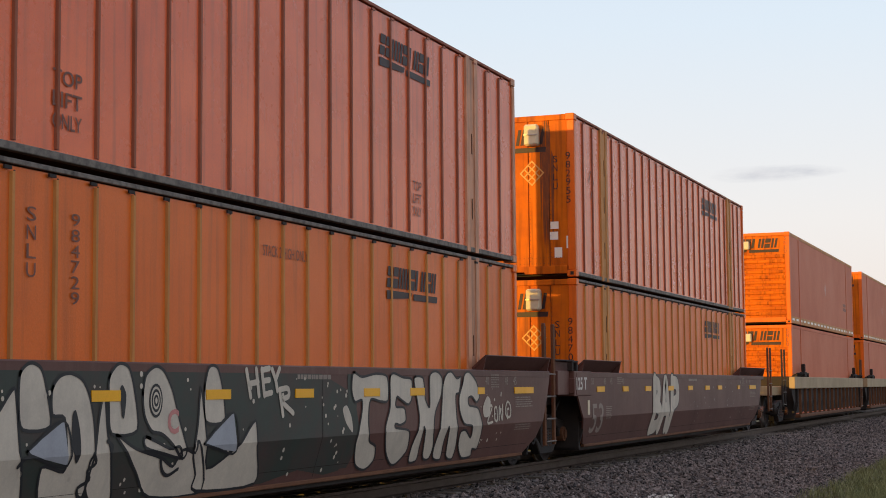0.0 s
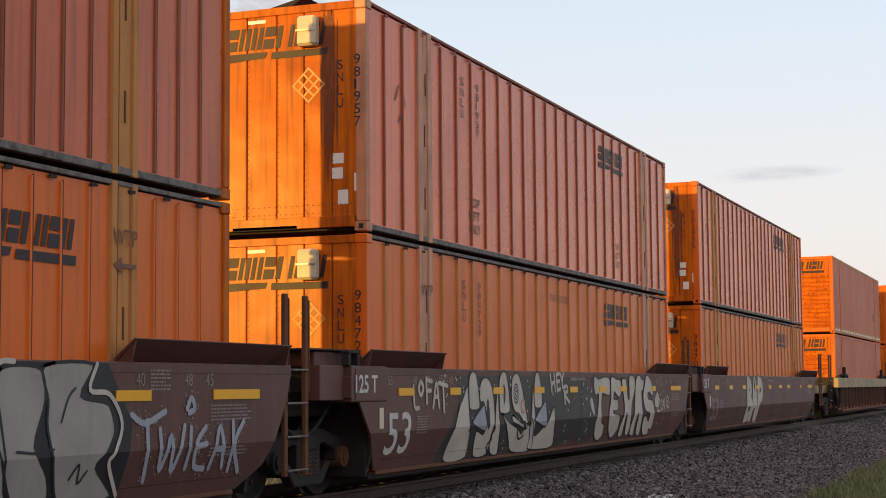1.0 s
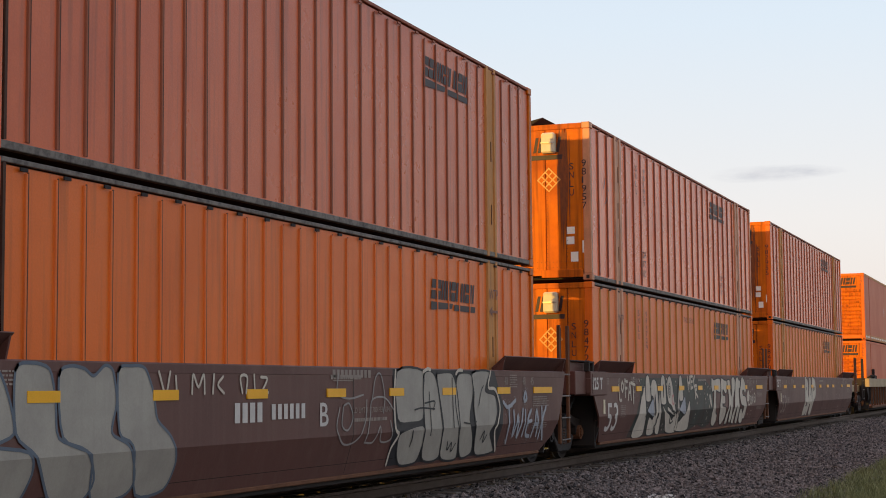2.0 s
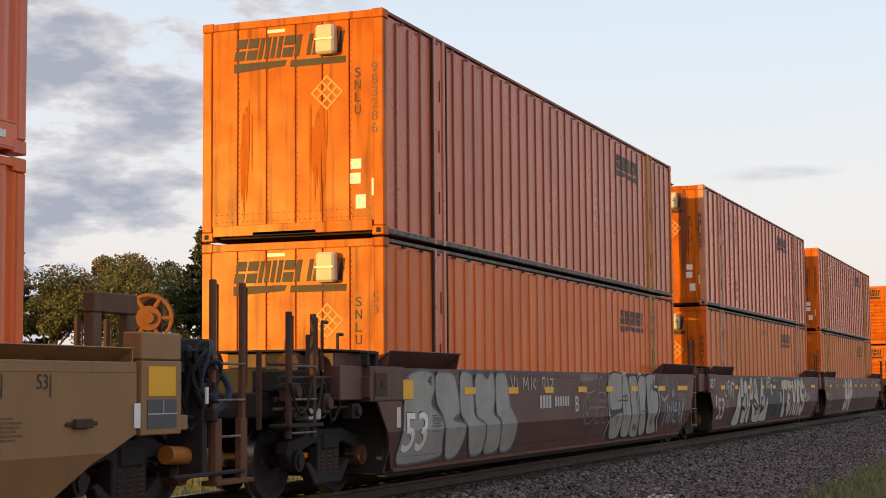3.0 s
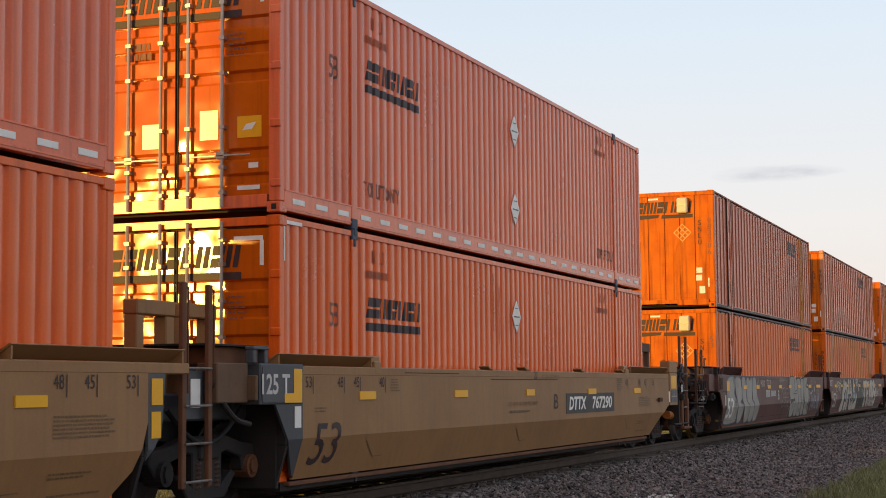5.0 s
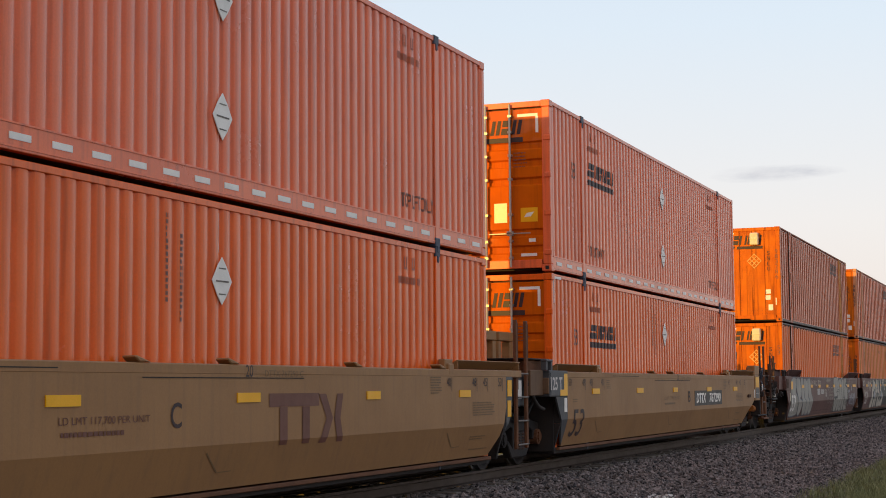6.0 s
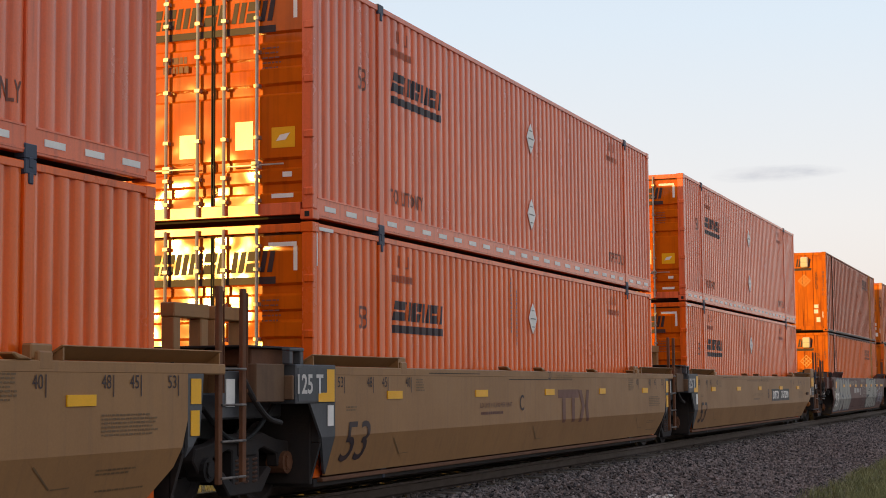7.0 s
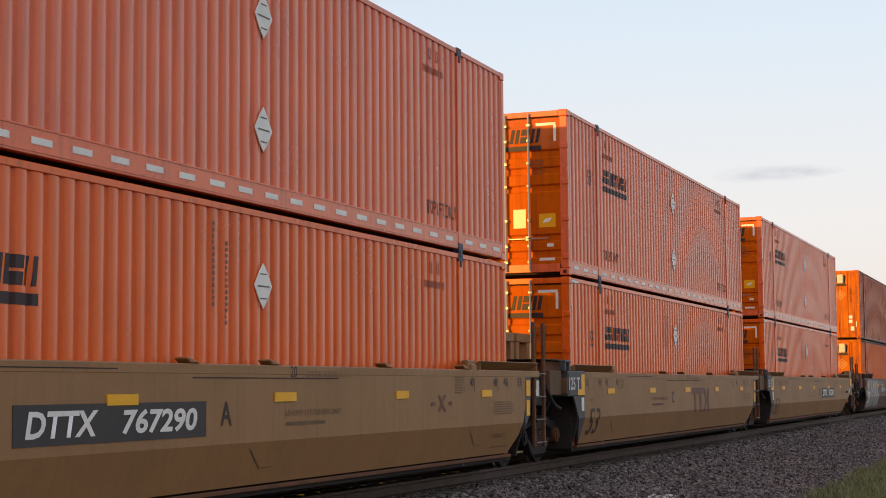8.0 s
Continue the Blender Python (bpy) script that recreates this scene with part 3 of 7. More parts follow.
def broad_tree(x, y, h, seed, leaf, label, count=32000, sparse=1.0):
    rng = np.random.default_rng(seed)
    t = thing("tree", pose(x, y, -0.6), label, "tree", "trees beyond the track")
    bm = bmesh.new()
    rod(bm, (0, 0, 0), (0.1, 0.1, h * 0.55), 0.022 * h, 8, 0.011 * h)
    tops = []
    for i in range(13):
        a, b = rng.random() * 6.283, rng.uniform(0.25, 0.55) * h
        end = (math.cos(a) * h * rng.uniform(0.15, 0.34), math.sin(a) * h * rng.uniform(0.15, 0.34), b + h * rng.uniform(0.15, 0.42))
        rod(bm, (0.05, 0.05, b), end, 0.007 * h, 6, 0.002 * h)
        tops.append(end)
    part("trunk", bm, BARK, t)
    tops += [(rng.normal(0, 0.1) * h, rng.normal(0, 0.1) * h, h * rng.uniform(0.6, 0.95)) for _ in range(14)]
    tops += [(math.cos(q) * h * 0.28, math.sin(q) * h * 0.28, h * rng.uniform(0.22, 0.5)) for q in rng.random(9) * 6.283]
    tops += [(math.cos(q) * h * 0.24, math.sin(q) * h * 0.24, h * rng.uniform(0.05, 0.22)) for q in rng.random(12) * 6.283]
    c = np.array(tops)
    v, f = leaves(rng, c, np.full(len(c), h * 0.10) * rng.uniform(0.6, 1.4, len(c)) * sparse, count, 0.075)
    mesh_part("crown", v, f, leaf, t)
    return t


def conifer(x, y, h, seed, label):
    rng = np.random.default_rng(seed)
    t = thing("conifer", pose(x, y, -0.6), label, "tree", "trees beyond the track")
    bm = bmesh.new()
    rod(bm, (0, 0, 0), (0, 0, h), 0.02 * h, 8, 0.01)
    vs, fs, n = [], [], 0
    for i in range(150):
        z = h * (0.10 + 0.89 * rng.random() ** 0.85)
        reach = (h - z) * rng.uniform(0.2, 0.36) + 0.15
        a = rng.random() * 6.283
        droop = reach * rng.uniform(-0.25, 0.2)
        end = np.array([math.cos(a) * reach, math.sin(a) * reach, z - droop])
        rod(bm, (0, 0, z), tuple(end), 0.02, 4, 0.006)
        k = int(25 + 35 * reach)
        q = rng.random((k, 1)) ** 0.6
        c = np.array([[0, 0, z]]) * (1 - q) + end[None] * q + rng.normal(0, 0.10 + 0.03 * reach, (k, 3)) * np.array([1, 1, 0.5])
        v, f = leaves(rng, c, np.full(k, 0.06), k * 3, 0.10)
        vs.append(v)
        fs += [[j + n for j in g] for g in f]
        n += len(v)
    part("trunk", bm, BARK, t)
    mesh_part("crown", np.concatenate(vs), fs, LEAF_DARK, t)
    return t


def at_bearing(deg, dist):
    return dist * math.cos(radians(deg)), dist * math.sin(radians(deg))


DARK_L, OLIVE_L, BROWN_L = "dark green conifer with drooping branches", "olive-green broadleaf tree with a loose crown", "half-bare tree with brownish autumn leaves"
for i, (deg, dist, h, kind) in enumerate((
        (36.2, 84, 11.0, "c"), (34.6, 82, 8.2, "o"), (33.0, 84, 9.2, "b"), (31.6, 80, 8.4, "o"), (30.4, 84, 8.6, "o"), (29.4, 82, 10.0, "c"),
        (28.3, 88, 8.2, "o"), (27.2, 84, 9.2, "c"), (26.3, 84, 10.2, "c"), (25.4, 83, 8.6, "c"), (24.5, 80, 9.6, "c"), (23.6, 86, 9.4, "c"),
        (22.4, 84, 9.4, "o"), (21.0, 88, 10.2, "c"), (38.0, 82, 10.4, "c"), (39.6, 84, 9.4, "o"), (41.5, 82, 11.2, "c"), (43.5, 85, 9.6, "o"))):
    x, y = at_bearing(deg, dist)
    if kind == "c":
        conifer(x, y, h, 100 + i, DARK_L)
    else:
        broad_tree(x, y, h, 100 + i, LEAF_OLIVE if kind == "o" else LEAF_BROWN, OLIVE_L if kind == "o" else BROWN_L)


# ---- containers ----
LONG, WIDE, TALL = 16.15, 2.59, 2.896
HALF = WIDE / 2
LIFT = (1.98, LONG - 1.98)        # posts at the 40-foot lifting points
TRAIN = []                        # (thing, place in the train along X, height above the rails)


def in_train(ob, unit, z=0.0, shift=0.0):
    ob.matrix_basis = pose(UNIT_X[unit] + shift, TRACK_Y, z)
    TRAIN.append((ob, UNIT_X[unit] + shift, z))
    return ob


def on_side(out=0.0, fold=None):
    """Near side: reading runs along +X, facing -Y."""
    def spot(x, y):
        return (x, -HALF - 0.004 + (fold(x) if fold else 0.0) - out, y)
    return spot


def on_end(out=0.0):
    """Rear end: faces -X, reading runs towards -Y from the far edge."""
    return lambda x, y: (-0.004 - out, HALF - x, y)


def frame_parts(c, paint_mat, rail_mat, post_mat, bottom_h=0.16, top_h=0.11, post_w=0.12, head_mat=None, top_mat=None):
    """Corner posts, castings and rails of a container."""
    top = part("top_rail", boxes((post_w, LONG - post_w, -HALF, -HALF + 0.07, TALL - top_h, TALL - 0.01)), top_mat or rail_mat, c, bevel=0.006)
    again("top_rail", top, LONG, 0, 0, 180)
    low = part("bottom_rail", boxes((post_w, LONG - post_w, -HALF + 0.004, -HALF + 0.09, 0.025, bottom_h)), rail_mat, c, bevel=0.006)
    again("bottom_rail", low, LONG, 0, 0, 180)
    post = part("corner_post", boxes((0, post_w, -HALF, -HALF + 0.14, 0.12, TALL - 0.12)), post_mat, c, bevel=0.012)
    again("corner_post", post, LONG, 0, 0, 180)
    post = part("corner_post", boxes((0, post_w, HALF - 0.14, HALF, 0.12, TALL - 0.12)), post_mat, c, bevel=0.012)
    again("corner_post", post, LONG, 0, 0, 180)
    bm = boxes((-0.004, 0.175, -HALF - 0.004, -HALF + 0.16, 0, 0.118))
    cast = part("corner_casting", bm, post_mat, c, bevel=0.01)
    for x, y, z, r in ((0, 2 * HALF - 0.156, 0, 0), (0, 0, TALL - 0.118, 0), (0, 2 * HALF - 0.156, TALL - 0.118, 0), (LONG, 0, 0, 180), (LONG, -2 * HALF + 0.156, 0, 180), (LONG, 0, TALL - 0.118, 180), (LONG, -2 * HALF + 0.156, TALL - 0.118, 180)):
        again("corner_casting", cast, x, y, z, r)
    # Solid black plates stand for the shade inside the casting holes.
    hole = part("casting_hole", boxes((-0.007, 0.0, -HALF + 0.04, -HALF + 0.10, 0.03, 0.09)), DARK_GAP, c)
    again("casting_hole", hole, 0, 2 * HALF - 0.14, 0)
    part("roof", boxes((0.02, LONG - 0.02, -HALF + 0.03, HALF - 0.03, TALL - 0.05, TALL - 0.015)), paint_mat, c)
    part("floor_frame", boxes((0.1, LONG - 0.1, -HALF + 0.10, HALF - 0.10, 0.03, 0.14)), SOOT, c)
    part("header", boxes((0.0, 0.07, -HALF + 0.16, HALF - 0.16, TALL - 0.11, TALL - 0.012)), head_mat or post_mat, c, bevel=0.006)
    part("end_sill", boxes((0.0, 0.07, -HALF + 0.16, HALF - 0.16, 0.06, 0.20)), head_mat or post_mat, c, bevel=0.006)


def mark_blocks(w, y0, y1, lean):
    """Nine plain slanted blocks, each split by one slit."""
    k = w / 9
    out = []
    for i in range(9):
        x, b = i * k, k * (0.40 if i == 5 else 0.84)
        m, g = y0 + (y1 - y0) * 0.5, (y1 - y0) * 0.055
        at = lambda y: lean * (y - y0) / (y1 - y0)
        if i in (0, 1, 4, 7):
            out.append((rect(x + at(y0), x + b + at(y0), y0, m - g, at(m - g)), rect(x + at(m + g), x + b + at(m + g), m + g, y1, at(y1) - at(m + g))))
        elif i == 5:
            out.append((rect(x, x + b, y0, y1, lean),))
        else:
            out.append((rect(x, x + b * 0.38, y0, y1, lean), rect(x + b * 0.60, x + b, y0, y1, lean)))
    return out


def mark_bars(c, w, h, spot, material, cuts=(), small=True):
    """The maker's mark as plain slanted blocks over a bar."""
    for shape in mark_blocks(w * 0.98, h * 0.36, h, h * 0.12):
        paint("mark_block", flat(*shape), material, c, spot, "dark slanted block of the company mark", cuts)
    if small:
        paint("mark_underline", flat([(0, 0), (w * 0.46, h * 0.10), (w * 0.48, h * 0.27), (0, h * 0.27)]), material, c, spot, "", cuts)
        paint("mark_lower_bar", flat(rect(w * 0.51, w, h * 0.05, h * 0.25, 0.01)), material, c, spot, "", cuts)
    else:
        paint("mark_underline", flat(rect(0, w * 0.99, 0, h * 0.22)), material, c, spot, "", cuts)


def shifted(spot, x0, y0):
    return lambda x, y: spot(x + x0, y + y0)


def stacked(words, w, step, h):
    """Letters set one below the other, from the top at y = 0."""
    bm = bmesh.new()
    for i, ch in enumerate(words):
        b = letters(ch, w * (0.35 if ch in "1I" else 1), h)
        for v in b.verts:
            v.co.y -= i * step + h
        me = bpy.data.meshes.new("glyph")
        b.to_mesh(me)
        b.free()
        bm.from_mesh(me)
        bpy.data.meshes.remove(me)
    return bm


def placard(c, x, y, w, h, spot, material, cuts=()):
    """A warning diamond: a lattice of thin strips."""
    at = lambda u, v: (x + (u - v) * w / 2, y + (u + v - 1) * h / 2)
    outs, t = [], 0.075
    lows = (0.0, 0.31, 0.62, 0.925)
    for a in lows:
        outs.append([at(a, 0), at(a + t, 0), at(a + t, 1), at(a, 1)])
        for p, q in zip(lows, lows[1:]):
            outs.append([at(p + t + 0.004, a), at(q - 0.004, a), at(q - 0.004, a + t), at(p + t + 0.004, a + t)])
    paint("placard", flat(*outs), material, c, spot, "worn diamond-shaped placard lattice", cuts, kind="stuff")


def posted_container(unit, z, paint_mat, rib_mat, pitch, number, group_label, vent=True, side_marks="", rail=ALLOY, logo_at=11.0, logo_z=2.2):
    """An older plate-and-post domestic container: flat side sheets with narrow vertical posts."""
    c = thing("cargo_container", pose(0, 0, 0), group_label, "container", "containers on the train")
    frame_parts(c, paint_mat, rail, (LIFT_PALE if z > 2 else ORANGE) if unit == "A" else ORANGE_END if unit == "E" else ORANGE, bottom_h=0.095, top_h=0.055, head_mat=ORANGE_END, top_mat=RIB_DARK if z > 2 else None)
    sheet_ob = part("side_panel", boxes((0.12, LONG - 0.12, -HALF + 0.028, -HALF + 0.05, 0.07, TALL - 0.07)), paint_mat, c)
    again("side_panel", sheet_ob, LONG, 0, 0, 180)
    bm = bmesh.new()
    prism(bm, [(-0.030, -HALF + 0.03), (-0.018, -HALF + 0.004), (0.018, -HALF + 0.004), (0.030, -HALF + 0.03)] if pitch > 0.5 else [(-0.022, -HALF + 0.03), (-0.012, -HALF + 0.010), (0.012, -HALF + 0.010), (0.022, -HALF + 0.03)], 0.115, TALL - 0.115, "z")
    rib = part("side_post", bm, rib_mat, c)
    rib.matrix_basis = pose(pitch, 0, 0)
    xs, x = [], LIFT[0] + (0.63 if pitch > 0.5 else 0.59)
    while x < LIFT[1] - 0.3:
        xs.append(x)
        x += pitch
    xs += [k for k in np.arange(0.12 + pitch * 0.8, LIFT[0] - 0.3, pitch)] + [k for k in np.arange(LIFT[1] + 0.28 + pitch * 0.6, LONG - 0.2, pitch)]
    rib.matrix_basis = pose(xs[0], 0, 0)
    for x in xs[1:]:
        again("side_post", rib, x)
    for x in xs[::2]:
        again("side_post", rib, x, 0, 0, 180)
    # Dark strip beside each post: the seam and its painted line of shade.
    seam = part("lap_seam", boxes((0.024, 0.040, -HALF + 0.020, -HALF + 0.029, 0.115, TALL - 0.10)), RUST_WITH_SHADE, c)
    seam.matrix_basis = pose(xs[0], 0, 0)
    for x in xs[1:]:
        again("lap_seam", seam, x)
    bm = bmesh.new()
    k = 0.07 if unit != "E" else 0.042
    prism(bm, [(-k - 0.015, -HALF + 0.03), (-k, -HALF - 0.002), (k, -HALF - 0.002), (k + 0.015, -HALF + 0.03)], 0.02, TALL - 0.02, "z")
    post_paint = LIFT_PALE if unit == "A" else RIB_TAN if unit == "B" else ORANGE_DULL
    lift = part("lift_post", bm, post_paint, c, "pale weathered lifting post")
    lift.matrix_basis = pose(LIFT[0] - 0.17, 0, 0)
    front_paint = RIB_TAN if unit == "E" else post_paint
    again("lift_post", lift, LIFT[0] + 0.17)
    for x in (LIFT[1] - 0.17, LIFT[1] + 0.17):
        o = again("lift_post", lift, x)
        o.data = lift.data.copy() if unit == "E" else lift.data
        o.data.materials[0] = front_paint
    web = part("lift_web", boxes((-0.09, 0.09, -HALF + 0.012, -HALF + 0.03, 0.05, TALL - 0.05)), post_paint, c)
    web.matrix_basis = pose(LIFT[0], 0, 0)
    o = again("lift_web", web, LIFT[1])
    o.data = web.data.copy()
    o.data.materials[0] = front_paint
    if unit == "E":
        joint = part("post_joint", boxes((-0.018, 0.018, -HALF - 0.006, -HALF + 0.03, 0.10, TALL - 0.06)), RUST_WITH_SHADE, c, "dark joint beside the lifting post")
        joint.matrix_basis = pose(LIFT[0] - 0.26, 0, 0)
        again("post_joint", joint, LIFT[0] + 0.26)
    slot = part("post_slot", boxes((-0.012, 0.012, -HALF + 0.004, -HALF + 0.02, 0.0, 0.30)), RUST, c)
    slot.matrix_basis = pose(LIFT[0], 0, 0.45)
    for x, k in ((LIFT[0], 1.3), (LIFT[0] + 0.03, 2.0), (LIFT[1], 0.5), (LIFT[1], 1.45)):
        again("post_slot", slot, x, 0, k)
    clip = part("rail_clip", boxes((0, 0.10, -HALF - 0.006, -HALF + 0.01, TALL - 0.105, TALL - 0.075)), SOOT, c)
    clip.matrix_basis = pose(0.6, 0, 0)
    clip.data.materials[0] = RIB_DARK if z > 2 else SOOT
    for k in np.arange(1.22, LONG - 0.3, 0.62):
        again("rail_clip", clip, k)
    # the front end: sheets between vertical seams
    edges = [HALF - 0.13, 0.78, 0.36, -0.06, -0.44, -0.82, -HALF + 0.13]
    for a, b in zip(edges, edges[1:]):
        part("end_sheet", boxes((0.02, 0.05, b + 0.006, a - 0.006, 0.18, TALL - 0.10)), ORANGE_END, c, bevel=0.008)
    part("end_backing", boxes((0.045, 0.08, -HALF + 0.1, HALF - 0.1, 0.1, TALL - 0.06)), RUST, c)
    part("far_end_wall", boxes((LONG - 0.06, LONG - 0.01, -HALF + 0.1, HALF - 0.1, 0.1, TALL - 0.06)), paint_mat, c)
    bm = bmesh.new()
    for y in edges[1:-1]:
        for k in np.arange(0.28, TALL - 0.2, 0.075):
            box(bm, 0.012, 0.021, y - 0.028, y - 0.018, k, k + 0.01)
    for y in np.arange(-HALF + 0.2, HALF - 0.2, 0.075):
        box(bm, 0.012, 0.021, y, y + 0.01, 0.24, 0.25)
        box(bm, 0.012, 0.021, y, y + 0.01, 0.34, 0.35)
    tagged(part("rivets", bm, RUST, c), kind="stuff")
    end = on_end(-0.018)
    if vent:
        b = part("vent_box", boxes((-0.13, 0.02, -0.66, -0.40, 2.34, 2.72)), CREAM_BOX, c, "cream plastic vent box", bevel=0.03)
        part("vent_lip", boxes((-0.145, -0.128, -0.66, -0.40, 2.52, 2.54)), STEEL, b)
    mark_bars(c, 1.60, 0.44, shifted(end, 0.46, 2.21), DARK_INK)
    placard(c, 1.80, 1.86, 0.46, 0.46, end, WORN_DECAL)
    paint("code_letters", stacked("SNLU", 0.085, 0.16, 0.12), DARK_INK, c, shifted(end, 2.19, 2.15), "stacked black code letters")
    paint("number", stacked(number, 0.085, 0.155, 0.125), DARK_INK if unit != "E" else WORN_INK, c, shifted(on_end(), 2.43, 2.2), "stacked black number")
    for q in ((2.13, 2.28, 0.85, 0.98), (2.12, 2.27, 0.66, 0.80), (2.2, 2.34, 0.34, 0.52), (2.42, 2.50, 0.5, 0.72)):
        paint("sticker", flat(rect(*q)), WHITE_TAPE, c, end, "small pale sticker")
    # rain-washed rust stains below the vent; edge ones also put shade into the colour
    if z > 2 and unit != "E":
        rnd = random.Random(int(number))
        for i in range(26):
            x, w, top = rnd.gauss(2.08, 0.055), rnd.uniform(0.006, 0.022), rnd.uniform(2.0, 2.8)
            drop = rnd.uniform(0.8, 2.0)
            paint("stain", flat([(x - w, top), (x - w * 0.8, top - drop * 0.7), (x, top - drop), (x + w * 0.7, top - drop * 0.6), (x + w, top), (x, top + 0.12)]), STAIN_AND_SHADE, c, on_end(-0.0195 + 0.00005 * i), "rain-washed rust stain that deepens the shade")
    if unit == "E" and z > 2:
        rnd = random.Random(17)
        for i in range(34):
            x, w, top = (0.62 if i % 2 else 1.72) + rnd.gauss(0, 0.05), rnd.uniform(0.008, 0.024), rnd.uniform(1.1, 1.75)
            drop = rnd.uniform(0.35, 1.0)
            paint("stain", flat([(x - w, top), (x - w * 0.8, top - drop * 0.7), (x, top - drop), (x + w * 0.7, top - drop * 0.6), (x + w, top), (x, top + 0.12)]), STAIN_SOFT, c, on_end(-0.0195 + 0.00005 * i), "soft brown rust stain")
    paint("small_label", flat(rect(0.95, 1.2, 2.70, 2.745)), WHITE_TAPE, c, end)
    # Black block painted in as the dark inside of the slot.
    part("tie_slot", boxes((0.0, 0.015, -0.35, 0.55, 0.055, 0.10)), DARK_GAP, c)
    # near side markings
    side = on_side(-0.020)
    mark_bars(c, 1.74, 0.42, shifted(side, logo_at, logo_z + (0.0 if z > 2 else -0.04)), DARK_INK)
    if "codes" in side_marks:
        paint("code_letters", stacked("SNLU", 0.13, 0.155, 0.12), WORN_INK, c, shifted(side, 3.42, 2.52), "worn stacked code letters")
        paint("number", stacked(number, 0.13, 0.135, 0.11), WORN_INK, c, shifted(side, 4.06, 2.52), "worn stacked number")
    if "top" in side_marks:
        for k, word in enumerate(("TOP", "LIFT", "ONLY")):
            paint("lift_note", letters(word, 0.44, 0.135, 0.01), WORN_INK, c, shifted(side, 3.76, 0.68 - k * 0.19), "worn lifting note")
            paint("lift_note", letters(word, 0.30, 0.125, 0.0), WORN_INK, c, shifted(side, 11.9, 0.68 - k * 0.17))
    if "stack" in side_marks:
        paint("stacking_note", letters("STACK 2 HIGH ONLY", 1.1, 0.12), WORN_INK, c, shifted(side, 7.62, 2.42), "worn stacking note")
    if z < 2 and unit in "AE":
        x, h = (LIFT[0] - 0.19, 2.22) if unit == "A" else (LIFT[1] - 0.20, 2.30)
        paint("lift_note", letters("WTP", 0.40, 0.15, 0.004), WORN_INK, c, shifted(on_side(0.006), x, h), "worn stencilled note")
        if unit == "E":
            paint("arrow", flat([(x, 2.12), (x + 0.14, 2.20), (x + 0.14, 2.14), (x + 0.38, 2.14), (x + 0.38, 2.10), (x + 0.14, 2.10), (x + 0.14, 2.04)]), WORN_INK, c, on_side(0.006), "worn dark arrow")
    if "diamond" in side_marks:
        if z < 2:
            placard(c, 1.15, 0.95, 0.30, 0.52, side, WORN_DECAL)
        else:
            for q in ([(0.98, 1.78), (1.10, 1.98)], [(1.20, 1.98), (1.32, 1.76)], [(1.10, 1.50), (1.18, 1.62)]):
                paint("placard_edge", strip(q, 0.03), WORN_INK, c, side, "rusty remnant of a placard edge")
    if unit == "A" and z > 2:
        bm = bmesh.new()
        prism(bm, [(0.55, TALL - 0.01), (0.0, TALL + 0.02), (-0.30, TALL + 0.19), (-0.10, TALL + 0.15), (0.35, TALL + 0.05)], 0.35, 1.25, "x")
        part("roof_flap", bm, SOOT, c, "torn dark roof sheet standing up", bevel=0.004)
    return in_train(c, unit, z)


CORR = 0.230


def fold_at(x):
    """Depth of the corrugated side at x: outer flats, slopes, inner flats."""
    q = ((x - LIFT[0]) / CORR + 0.04) % 1.0
    ease = lambda t: t * t * (3 - 2 * t)
    if q < 0.58:
        return 0.0
    if q < 0.72:
        return 0.034 * ease((q - 0.58) / 0.14)
    if q < 0.84:
        return 0.034
    return 0.034 * ease((1.0 - q) / 0.16)


FOLDS = [LIFT[0] + (k + f - 0.04) * CORR for k in range(-9, 64) for f in (0.0, 0.58, 0.615, 0.65, 0.685, 0.72, 0.84, 0.88, 0.92, 0.96)]


